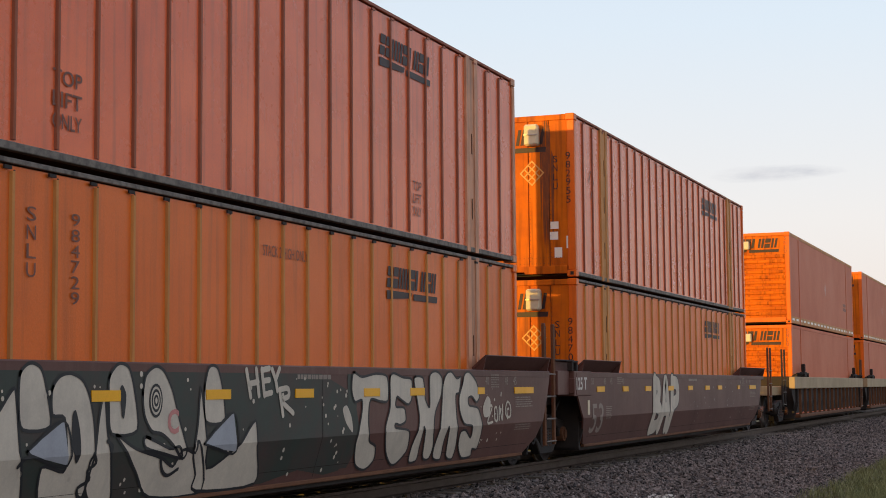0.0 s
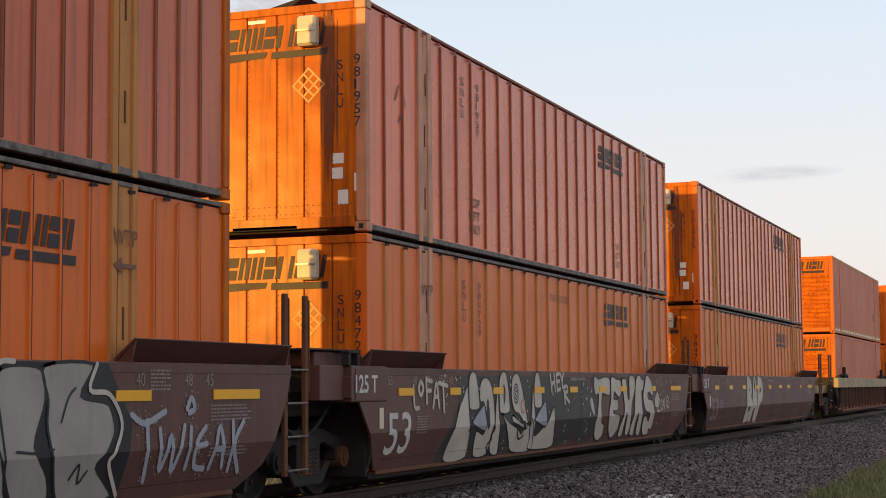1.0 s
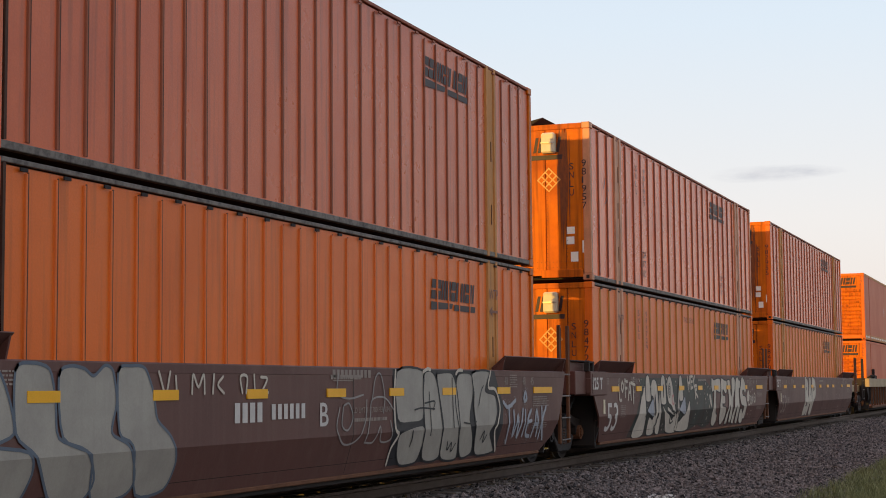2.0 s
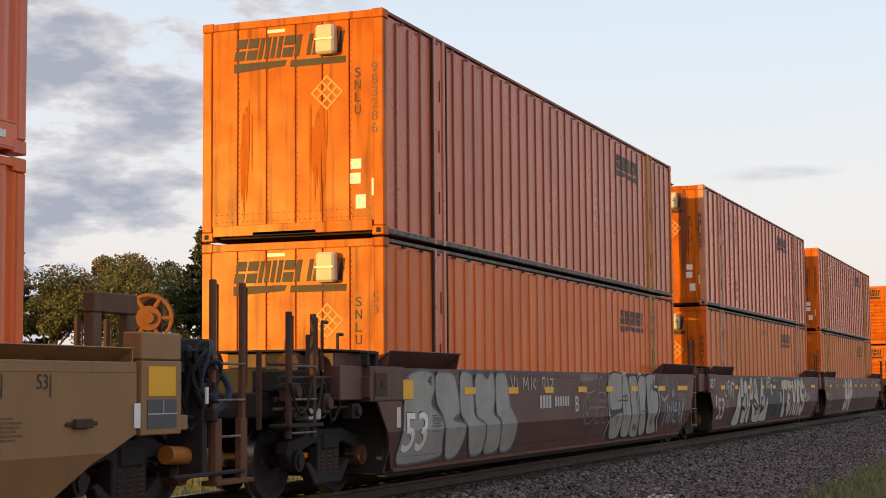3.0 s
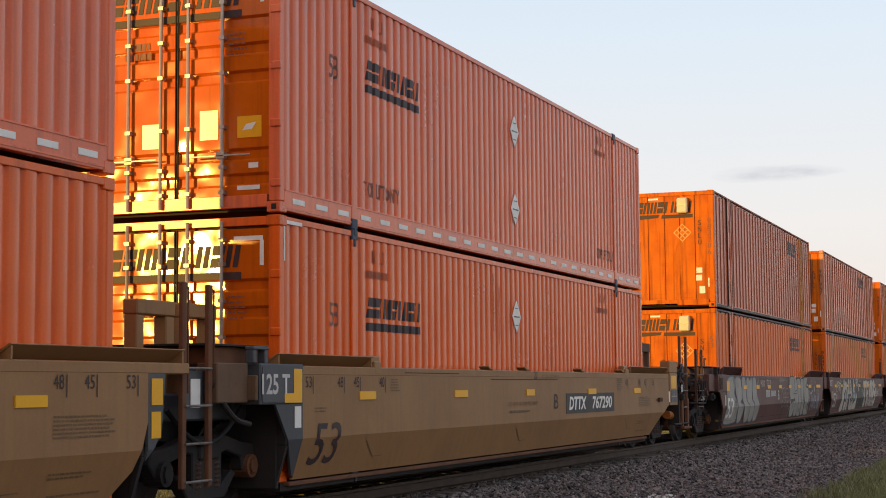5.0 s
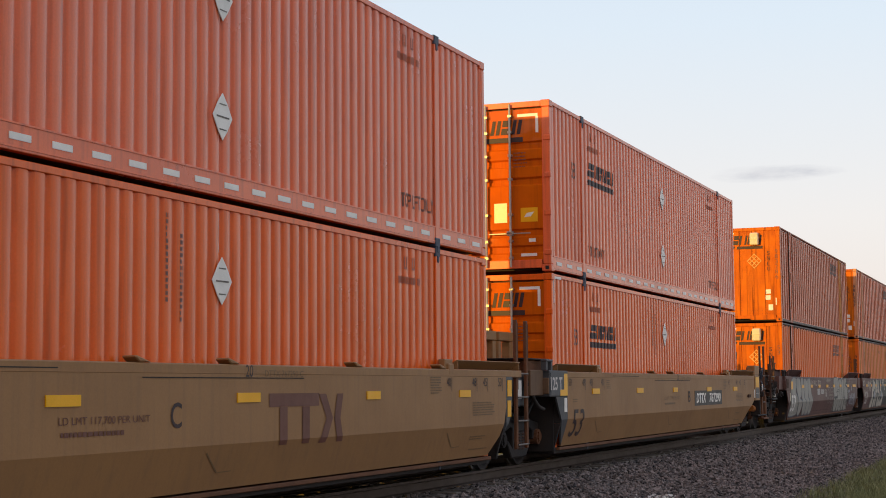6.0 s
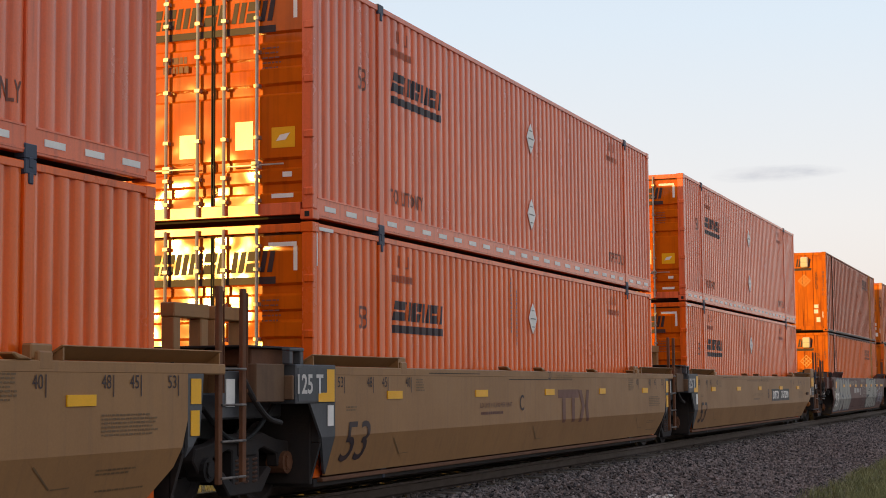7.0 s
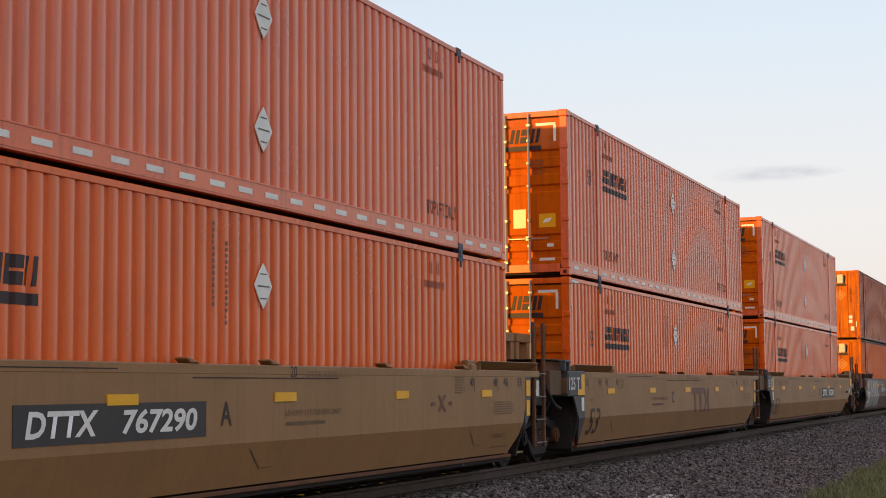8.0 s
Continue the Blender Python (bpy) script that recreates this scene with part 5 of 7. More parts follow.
def well_car(unit, style, label, right_truck=False, left_end=False, reflect=(), paint_mat=WELL_BROWN, guide_mat=None, end_mat=None):
    car = thing("well_car", pose(0, 0, 0), label, "rail car", "well cars of the train")
    guide_mat, end_mat = guide_mat or paint_mat, end_mat or paint_mat
    right = 17.15 if not right_truck else 17.55
    if style == "brown":
        side_plate([(-0.68, 1.17), (0.03, 0.34), (16.15, 0.34), (16.62, 0.56), (17.0, 1.15), (17.15, 1.5), (-0.68, 1.5)], "side_wall", paint_mat, car)
    elif style == "tan":
        side_plate([(0.16, 0.36), (15.92, 0.36), (16.25, 0.62), (16.42, 1.05), (16.42, 1.5), (0.16, 1.5)] if not right_truck else [(0.16, 0.36), (16.3, 0.36), (16.9, 0.72), (right, 0.95), (right, 1.5), (0.16, 1.5)], "side_wall", paint_mat, car)
        side_plate([(-0.50, 1.19), (0.10, 0.42), (0.157, 0.38), (0.157, 1.19)], "end_gusset", end_mat, car, label="grey end gusset")
        if not right_truck:
            side_plate([(16.423, 1.05), (16.423, 0.70), (16.66, 0.95), (16.72, 1.5), (16.423, 1.5)], "end_gusset", end_mat, car, label="grey end gusset")
    else:
        side_plate([(-0.9, 1.10), (0.0, 0.40), (16.15, 0.40), (17.0, 1.10), (17.0, 1.2), (-0.9, 1.2)], "side_wall", SOOT, car, out=-0.10)
        bm = bmesh.new()
        prism(bm, [(-0.03, -OUT + 0.10), (-0.02, -OUT + 0.02), (0.02, -OUT + 0.02), (0.03, -OUT + 0.10)], 0.42, 1.26, "z")
        stake = part("side_stake", bm, RUST, car)
        stake.matrix_basis = pose(0.5, 0, 0)
        for i in range(1, 15):
            again("side_stake", stake, 0.5 + i * 1.08)
        part("bottom_sill", boxes((0.1, 16.1, -OUT + 0.0, -1.2, 0.32, 0.42)), RUST, car, bevel=0.01)
    top_z = (1.48, 1.585) if style != "ribbed" else (1.22, 1.585)
    chord = part("top_chord", boxes((-0.9 if style != "tan" else 0.0, right, -OUT - 0.004, -1.32, *top_z)), paint_mat, car, bevel=0.012)
    part("top_chord", boxes((-0.9, right, 1.32, OUT, *top_z)), paint_mat, car, bevel=0.012)
    side_far = boxes((0.1, 16.2, OUT - 0.15, OUT - 0.12, 0.34, 1.49))
    part("far_side_wall", side_far, paint_mat, car)
    if style != "ribbed":
        part("bottom_sill", boxes((0.1, 16.1, -OUT + 0.13, -1.12, 0.29, 0.338)), RUST, car, bevel=0.008)
    part("well_floor", boxes((0.0, 16.2, -1.3, 1.3, 0.24, 0.325)), SOOT, car)
    # ends: bulkhead, platform and drawbar over the trucks
    ends = [(-2.35 if not left_end else -2.9, -0.15), (16.35, right + 0.1 if not right_truck else 18.9)]
    for a, b in ends:
        part("end_platform", boxes((a, b, -1.0, 1.0, 1.02, 1.30), (a + 0.2, b - 0.2, -0.35, 0.35, 0.76, 1.05)), SOOT if style == "brown" else end_mat, car, bevel=0.02)
        part("end_bulkhead", boxes((a if a > 5 else b - 0.06, a + 0.06 if a > 5 else b, -1.36, 1.36, 0.28, 1.60), (a if a > 5 else b - 0.05, a + 0.05 if a > 5 else b, -1.47, -1.355, 0.74, 1.47)), SOOT, car, bevel=0.01)
        # Added filler plate: covers the sunlit container corner beside the gusset.
        bm = bmesh.new()
        prism(bm, [(-1.34, 0.30), (-1.362, 0.362), (-1.474, 0.738), (-1.34, 0.738)], a if a > 5 else b - 0.05, a + 0.05 if a > 5 else b, "x")
        part("bulkhead_wing", bm, SOOT, car)
    # flared guides that lead containers into the well
    gz, gy = (1.80, 1.545) if style == "brown" else (1.715, 1.50)
    inner = 14.35 if style == "tan" else 13.95
    if style == "tan":
        for x in (2.06, inner - 0.36):
            part("guide_clamp", boxes((x, x + 0.30, -1.46, -1.36, 1.588, 1.72), (x + 0.05, x + 0.25, -1.50, -1.42, 1.50, 1.66)), guide_mat, car, "stubby clamp block at the end of the guide", bevel=0.015)
    for a, b in ((-0.45, 2.05), (inner, 17.05 if not right_truck else 17.5)):
        bm = bmesh.new()
        prism(bm, [(-1.34, 1.59), (-1.36, 1.60), (-gy - 0.015, gz - 0.01), (-gy, gz), (-1.33, 1.62)], a, b, "x")
        part("container_guide", bm, guide_mat, car, "flared container guide", bevel=0.004)
        for x in (a + 0.03, b - 0.03):
            bm = bmesh.new()
            prism(bm, [(-1.34, 1.585), (-1.50, 1.585), (-gy, gz - 0.015), (-1.33, 1.62)], x - 0.012, x + 0.012, "x")
            part("guide_gusset", bm, guide_mat, car)
        bm = bmesh.new()
        prism(bm, [(1.34, 1.59), (1.36, 1.60), (gy + 0.015, gz - 0.01), (gy, gz), (1.33, 1.62)], a, b, "x")
        part("container_guide", bm, guide_mat, car)
    if style != "ribbed":
        part("end_cap", boxes((-1.5, -0.48, -1.30, 0.1, 1.58, 1.765)), RUST if style == "tan" else paint_mat, car, "squat end housing", bevel=0.015)
        part("cap_plate", boxes((-1.75, -0.40, -1.36, 0.4, 1.768, 1.79)), SOOT, car, bevel=0.004)
    # box with the load limit at the rear end
    if style != "ribbed":
        plate = part("end_box", boxes((-0.93 if style == "brown" else -0.86, 0.12 if style == "brown" else 0.155, -OUT - 0.012, -1.2, 1.175, 1.60)), end_mat, car, "end box with the stencilled load limit", bevel=0.012)
        part("end_box_face", boxes((-0.82, 0.06, -OUT - 0.020, -OUT - 0.011, 1.20, 1.56)), WELL_GREY if style == "tan" else paint_mat, plate)
        paint("load_limit", letters("125 T", 0.64, 0.215, 0.022), WHITE_INK, plate, lambda x, y: (x - 0.84, -OUT - 0.024, y + 1.28), "white stencilled load limit") if unit != "E" else None
        part("slot_bracket", boxes((-0.98, -0.94, -OUT - 0.03, -1.2, 1.22, 1.48), (-1.62, -0.98, -1.43, -1.2, 1.20, 1.60)), SHADE_BROWN if style == "tan" else end_mat, car, bevel=0.01)
        part("lifting_lug", boxes((-0.98, -0.90, -1.49, -1.40, 1.60, 1.74), (-0.72, -0.64, -1.49, -1.40, 1.60, 1.74), (-0.985, -0.635, -1.495, -1.395, 1.74, 1.775)), WELL_GREY if style == "tan" else SOOT, car, "small square lifting lug", bevel=0.008)
        if style == "tan":
            paint("warning_corner", flat([(-0.32, 1.19), (0.10, 1.19), (0.10, 1.55), (-0.10, 1.55), (-0.10, 1.29), (-0.32, 1.29)]), YELLOW, plate, lambda x, y: (x, -OUT - 0.0225, y), "yellow reflective corner")
            part("placard_card", boxes((-0.05, 0.10, -OUT - 0.010, -OUT - 0.003, 0.92, 1.15)), WHITE_TAPE, car, "small white card")
    truck(car, -1.2)
    if right_truck:
        truck(car, 18.1)
    low = 1.205 if style == "tan" else 1.24
    for x0, x1 in reflect:
        part("reflector", boxes((x0, x1, -OUT - 0.0135, -OUT - 0.001, low, low + 0.096)), YELLOW, car, "yellow reflective plate")
    return car


def car_print(car, x, y, w, rows, seed, material=FAINT_INK, row_h=0.03):
    paint("small_print", bars(x, y, w, rows, row_h, 0.018, seed), material, car, on_car, "faint stencilled small print", kind="stuff")


def joint_gear(car, tan):
    """What stands between two units: hand-hold frames, hoses and a ladder."""
    m = WELL_TAN if tan else RUST
    if tan:
        for a in (17.42, 18.28):
            bm = boxes((a, a + 0.14, -0.75, -0.60, 1.25, 2.08), (a + 0.56, a + 0.72, -0.75, -0.60, 1.25, 2.08), (a - 0.006, a + 0.726, -0.76, -0.59, 2.08, 2.23))
            part("hand_hold_frame", bm, m, car, "square tan hand-hold frame", bevel=0.012)
        part("notice_card", boxes((17.46, 17.64, -1.335, -1.325, 1.16, 1.44)), WHITE_TAPE, car, "small white notice card")
        part("notice_board", boxes((17.30, 17.80, -1.324, -1.30, 1.05, 1.52)), WELL_GREY, car, "grey board behind the ladder", bevel=0.006)
        bm = bmesh.new()
        tube(bm, curved([(17.75, -1.36, 1.46), (17.95, -1.40, 1.22), (18.2, -1.42, 1.04), (18.5, -1.42, 0.98)]), 0.030, 8)
        part("brake_hose", bm, SOOT, car, "drooping black brake hose", smooth=True)
    ladder(car, 17.22, 17.72, 0.40, 2.36, RUST)
    bm = bmesh.new()
    pts = [Vector((17.3 + 1.6 * q, -1.15, 1.15 - 0.38 * math.sin(math.pi * q) + 0.05 * q)) for q in np.linspace(0, 1, 10)]
    tube(bm, pts, 0.026, 8)
    part("air_hose", bm, DARK_GAP, car, "black rubber air hose", smooth=True)


# brown cars
REF_A = ((0.50, 1.0), (2.3, 2.7), (4.05, 4.5), (6.01, 6.5), (7.94, 8.39), (9.76, 10.23), (11.21, 11.69), (13.72, 14.0), (15.35, 16.27))
car_a = well_car("A", "brown", "dark brown well car covered in pale block-letter graffiti", reflect=REF_A)
car_b = well_car("B", "brown", "dark brown well car with a grey scrawl of graffiti", reflect=REF_A, right_truck=True)
car_e = well_car("E", "brown", "maroon-brown well car with large pale graffiti and stencils", left_end=True, reflect=((2.3, 2.75), (4.2, 4.65), (6.0, 6.45), (7.9, 8.4), (9.7, 10.15), (11.5, 12.0), (13.72, 14.3), (15.45, 16.4)))
for u, car in (("A", car_a), ("B", car_b), ("E", car_e)):
    in_train(car, u)
    if u != "B":
        joint_gear(car, False)
    paint("length_number", letters("53", 0.76, 0.52, 0.008), WHITE_INK if u != "B" else FAINT_INK, car, shifted(on_car, 0.16, 0.52), "white stencilled length number", folds=(FOLD_Z - 0.52,))
    for x, y, w, r, s in ((15.4, 1.19, 0.95, 5, 1), (15.4, 0.78, 0.9, 3, 2), (1.1, 0.98, 0.4, 7, 3), (1.9, 1.50, 0.4, 4, 4), (14.3, 1.52, 0.35, 6, 5), (8.0, 1.49, 0.9, 1, 6)):
        car_print(car, x, y, w, r, 10 + s, row_h=0.05 if s == 6 else 0.016)
    for x, word in ((0.15, "53"), (0.95, "48"), (1.4, "45"), (2.25, "40"), (14.05, "40"), (14.9, "48"), (15.3, "45")):
        paint("position_mark", letters(word, 0.15, 0.12), FAINT_INK, car, shifted(on_car, x, 1.37), "faint stencilled position mark")
    paint("weld_seam", flat(rect(0.1, 16.2, 0.470, 0.476)), SOOT, car, on_car, "thin dark weld seam")
    paint("weld_seam", flat(rect(8.62, 8.632, 0.36, 1.47)), SOOT, car, on_car, "thin dark weld seam", folds=(FOLD_Z,))
    paint("weld_seam", flat(rect(3.1, 3.11, 0.36, 0.47)), SOOT, car, on_car)
    part("data_plate", boxes((-0.1, 0.02, -OUT - 0.008, -OUT - 0.002, 0.85, 1.1)), CREAM_BOX, car, "cream data plate")


def fat(words, w, h, x, y, car, material, name="graffiti", label="", bold=0.03, out=0.0):
    spot = lambda a, b: (a + x, on_car(a + x, b + y)[1] - out, b + y)
    return paint(name, letters(words, w, h, bold), material, car, spot, label, folds=(FOLD_Z - y,))


def patch(outlines, car, material, label="", out=0.0, name="graffiti"):
    spot = lambda a, b: (a, on_car(a, b)[1] - out, b)
    if len(outlines) > 12:
        return paint(name, flat(*outlines), material, car, spot, label, folds=(FOLD_Z,), kind="stuff")
    for i, o in enumerate(outlines):
        paint(name, flat(o), material, car, lambda a, b, i=i: (a, on_car(a, b)[1] - out - 0.0002 * i, b), label, folds=(FOLD_Z,))


def strokes(lines, width, car, material, label="", out=0.0, edge=None):
    """Sprayed strokes; edge gives each a darker outline."""
    for i, line in enumerate(lines):
        pts = curved(line)
        if edge:
            paint("graffiti_outline", strip(pts, width + 0.055), edge, car, lambda a, b: (a, on_car(a, b)[1] - out, b), "", folds=(FOLD_Z,))
        paint("graffiti", strip(pts, width), material, car, lambda a, b, i=i: (a, on_car(a, b)[1] - out - 0.001 - 0.0003 * i, b), label, folds=(FOLD_Z,))


def piece(outlines, car, fill, label="", out=0.0, line=None):
    """Bubble letters: rounded fills, each with a sprayed outline."""
    for i, o in enumerate(outlines):
        r = rounded(o)
        patch([r], car, fill, label, out + 0.0003 * i)
        paint("graffiti_outline", strip(r + r[:2], 0.030), line or SPRAY_BLACK, car, lambda a, b, i=i: (a, on_car(a, b)[1] - out - 0.003 - 0.0003 * i, b), "", folds=(FOLD_Z,))


def blob(cx, cy, rx, ry, n=18, cut=0.0):
    return [(cx + rx * math.cos(i * 2 * math.pi / n), max(cy - ry * (1 - cut), cy + ry * math.sin(i * 2 * math.pi / n))) for i in range(n)]


def speckle(x0, x1, y0, y1, n, seed):
    r = random.Random(seed)
    out = []
    for _ in range(n):
        x, y, s = r.uniform(x0, x1), r.uniform(y0, y1), r.uniform(0.008, 0.028)
        out.append(blob(x, y, s, s, 8))
    return out


# car A: the long piece of pale letters on a dark green ground
patch([[(1.95, 0.36), (2.35, 0.85), (2.62, 1.1), (2.6, 1.50), (8.6, 1.50), (9.3, 1.32), (9.3, 0.40), (8.9, 0.37), (8.2, 0.46), (7.4, 0.36)], [(9.303, 0.42), (9.303, 1.50), (9.62, 1.5), (9.55, 1.1), (9.7, 0.7), (9.5, 0.42)]], car_a, SPRAY_GREEN, "dark green sprayed ground", -0.002)
GRAF = "large pale sprayed letters"
for letter in ([(3.04, 1.46), (3.12, 1.54), (3.21, 1.56), (3.32, 1.52), (3.39, 1.39), (3.46, 1.05), (3.09, 1.03), (3.03, 1.21)],
               [(2.6, 1), (2.8, 1.2), (2.97, 1.36), (3.01, 1.21), (3.06, 0.86), (3.18, 0.37), (2.3, 0.37)],
               [(3.48, 1.34), (3.58, 1.45), (3.74, 1.48), (3.91, 1.43), (4.02, 1.3), (4.09, 1.1), (4.12, 0.87), (4.11, 0.68), (4.04, 0.37), (3.5, 0.37), (3.38, 0.72), (3.71, 0.67), (3.7, 0.83), (3.66, 1.11), (3.49, 1.14)]):
    piece([letter], car_a, SPRAY_WHITE, GRAF)
for letter in ([(4.25, 0.37), (4.1, 0.51), (4.07, 0.73), (4.12, 0.82), (4.17, 1.1), (4.25, 1.32), (4.3, 1), (4.36, 0.81), (4.55, 0.37)],
               [(4.32, 1.44), (4.43, 1.55), (4.52, 1.57), (4.64, 1.53), (4.73, 1.34), (4.78, 0.98), (4.37, 0.96), (4.32, 1.2)],
               [(4.44, 0.95), (4.76, 0.82), (5.23, 0.72), (5.48, 0.63), (5.57, 0.76), (5.66, 0.78), (5.84, 0.74), (5.88, 0.85), (6.15, 0.365), (5.19, 0.365), (4.87, 0.59)]):
    piece([letter], car_a, SPRAY_WHITE, GRAF, 0.0004)
for letter in ([(4.87, 1.29), (4.92, 1.47), (5.08, 1.55), (5.23, 1.51), (5.38, 1.34), (5.52, 1.05), (5.67, 0.76), (5.60, 0.70), (5.34, 0.87), (5.19, 0.94), (5.02, 0.97), (4.9, 1.11)],
               [(4.93, 0.92), (5.34, 0.8), (5.52, 0.81), (5.6, 0.70), (5.28, 0.75), (4.93, 0.82)],
               [(5.8, 0.75), (5.86, 1.02), (5.91, 1.36), (5.99, 1.07), (6.14, 0.58), (6.66, 0.77), (6.76, 0.83), (7.03, 1.02), (7.09, 0.76), (7.24, 0.37), (6.03, 0.37), (5.95, 0.53)],
               [(5.98, 1.33), (6.05, 1.53), (6.14, 1.57), (6.25, 1.53), (6.34, 1.33), (6.38, 1.03), (6.01, 1.03)]):
    piece([letter], car_a, SPRAY_WHITE, GRAF, 0.0008)
patch([rounded([(3.77, 1.13), (3.82, 1.17), (3.88, 1.01), (3.9, 0.83), (3.86, 0.73), (3.77, 0.88)]), rounded([(4.49, 1.34), (4.53, 1.38), (4.59, 1.29), (4.56, 1.1), (4.52, 1.12)])], car_a, SPRAY_BLACK, "black sprayed gaps", 0.006)
for o in ([(3.15, 0.86), (3.65, 1.09), (3.74, 0.72), (3.25, 0.81)], [(5.97, 0.82), (6.56, 1.11), (6.65, 0.72), (6.27, 0.76)]):
    patch([o], car_a, SPRAY_STEEL, "blue-grey sprayed arrowhead", 0.006)
    strokes([o + o[:1]], 0.025, car_a, SPRAY_BLACK, "", 0.006)
strokes([[(4.1, 0.80), (4.16, 0.72), (4.06, 0.66), (4.12, 0.58), (3.98, 0.52), (4.02, 0.44), (4.12, 0.42), (4.08, 0.37)], [(4.3, 0.90), (4.38, 0.86), (4.36, 0.80)], [(5.22, 0.71), (5.30, 0.60), (5.42, 0.55), (5.58, 0.60)], [(3.05, 0.74), (3.12, 0.80), (3.2, 0.81)]], 0.035, car_a, SPRAY_BLACK, "drawn black crack", 0.005)
for r0 in (0.155, 0.105, 0.055):
    patch([blob(5.09, 1.24, r0 * 0.75, r0)], car_a, SPRAY_BLACK, "", 0.0045 + (0.155 - r0) * 0.03)
    patch([blob(5.09, 1.24, r0 * 0.75 - 0.022, r0 - 0.026)], car_a, SPRAY_WHITE, "", 0.0052 + (0.155 - r0) * 0.03)
fat("C", 0.20, 0.23, 5.30, 0.93, car_a, SPRAY_PINK, label="pink sprayed letter", out=0.004)
strokes([[(6.83, 1.53), (6.92, 1.26)], [(7.04, 1.54), (7.1, 1.27)], [(6.88, 1.39), (7.08, 1.41)], [(7.16, 1.54), (7.22, 1.27)], [(7.16, 1.53), (7.33, 1.55)], [(7.19, 1.42), (7.33, 1.43)], [(7.22, 1.28), (7.38, 1.3)], [(7.39, 1.54), (7.47, 1.43), (7.51, 1.32)],
         [(7.56, 1.55), (7.47, 1.43)], [(7.56, 1.33), (7.64, 1.06)], [(7.56, 1.33), (7.75, 1.34), (7.77, 1.26), (7.62, 1.21), (7.88, 1.08)]], 0.06, car_a, SPRAY_WHITE, "pale sprayed letter stroke", 0.002)
for letter in ([(9.46, 1.52), (9.7, 1.47), (10.12, 1.51), (10.46, 1.47), (10.48, 1.19), (10.23, 1.18), (9.95, 1.2), (9.89, 0.95), (9.96, 0.72), (10.2, 0.64), (10.25, 0.47), (10.03, 0.37), (9.72, 0.45), (9.58, 0.73), (9.7, 1.06), (9.7, 1.2), (9.5, 1.18), (9.41, 1.32)],
               [(10.55, 1.45), (10.66, 1.52), (10.95, 1.47), (11.25, 1.44), (11.25, 1.21), (11.13, 1.13), (10.91, 1.19), (10.77, 1.23), (10.73, 1.11), (11, 1.09), (11.05, 0.93), (10.87, 0.88), (10.72, 0.9), (10.72, 0.85), (11.13, 0.81), (11.23, 0.71), (11.24, 0.54), (11, 0.4), (10.82, 0.4), (10.57, 0.56), (10.4, 0.84), (10.55, 1.11)]):
    piece([letter], car_a, SPRAY_WHITE, "fat pale sprayed letter", 0.001)
for letter in ([(11.33, 1.46), (11.64, 1.46), (11.71, 1.2), (11.87, 1.09), (11.88, 1.49), (12.12, 1.55), (12.32, 1.46), (12.28, 1.24), (12.07, 1.02), (12.02, 0.8), (12.15, 0.57), (12.09, 0.41), (11.87, 0.44), (11.75, 0.73), (11.66, 0.84), (11.66, 0.59), (11.66, 0.41), (11.41, 0.4), (11.38, 0.6), (11.51, 0.92), (11.44, 1.17)],
               [(12.36, 1.38), (12.49, 1.52), (12.67, 1.55), (12.88, 1.46), (13.04, 1.48), (12.96, 1.27), (12.83, 1.23), (12.87, 0.93), (13.02, 0.54), (12.98, 0.37), (12.72, 0.43), (12.58, 0.82), (12.5, 0.64), (12.53, 0.39), (12.26, 0.41), (12.19, 0.57), (12.27, 0.9), (12.32, 1.16)]):
    piece([letter], car_a, SPRAY_WHITE, "fat pale sprayed letter", 0.0014)
piece([[(13.1, 1.38), (13.19, 1.52), (13.37, 1.55), (13.65, 1.42), (13.78, 1.22), (13.66, 1.13), (13.48, 1.21), (13.32, 1.19), (13.36, 1.09), (13.71, 1.05), (13.87, 0.87), (13.93, 0.67), (13.9, 0.47), (13.7, 0.48), (13.72, 0.38), (13.36, 0.37), (13.11, 0.54), (13.07, 0.73), (13.26, 0.75), (13.53, 0.64), (13.49, 0.8), (13.17, 0.84), (13, 1), (12.96, 1.19)]], car_a, SPRAY_WHITE, "fat pale sprayed letter", 0.0018)
patch([rounded([(9.17, 1.1), (9.28, 1.14), (9.41, 1), (9.44, 0.83), (9.25, 0.95)]), rounded([(13.94, 1.06), (14.12, 1.21), (14.26, 1.14), (14.21, 0.94), (13.99, 0.92)])], car_a, SPRAY_WHITE, "pale sprayed drop")
strokes([[(0.98, 1.36), (1.02, 1.10), (1.16, 1.08)], [(1.22, 1.42), (1.16, 1.32), (1.24, 1.24), (1.32, 1.34), (1.24, 1.42)], [(1.42, 1.46), (1.44, 1.14)], [(1.44, 1.44), (1.62, 1.42)], [(1.45, 1.30), (1.58, 1.30)], [(1.66, 1.08), (1.78, 1.40), (1.88, 1.08)], [(1.70, 1.22), (1.84, 1.22)], [(1.86, 1.40), (2.18, 1.36)], [(2.02, 1.38), (2.06, 1.02)]], 0.055, car_a, SPRAY_WHITE, "pale sprayed letter stroke", 0.002)
strokes([[(14.10, 1.06), (14.32, 1.06), (14.12, 0.84), (14.34, 0.84)], [(14.44, 0.86), (14.42, 1.02), (14.52, 1.04), (14.54, 0.86), (14.46, 0.86)], [(14.62, 0.86), (14.64, 1.06), (14.76, 0.86), (14.78, 1.08)], [(15.0, 0.88), (14.9, 0.98), (15.0, 1.12), (15.14, 1.06), (15.14, 0.92), (15.02, 0.90), (14.98, 1.0), (15.06, 1.02)]], 0.035, car_a, SPRAY_WHITE, "pale sprayed scrawl", 0.002)
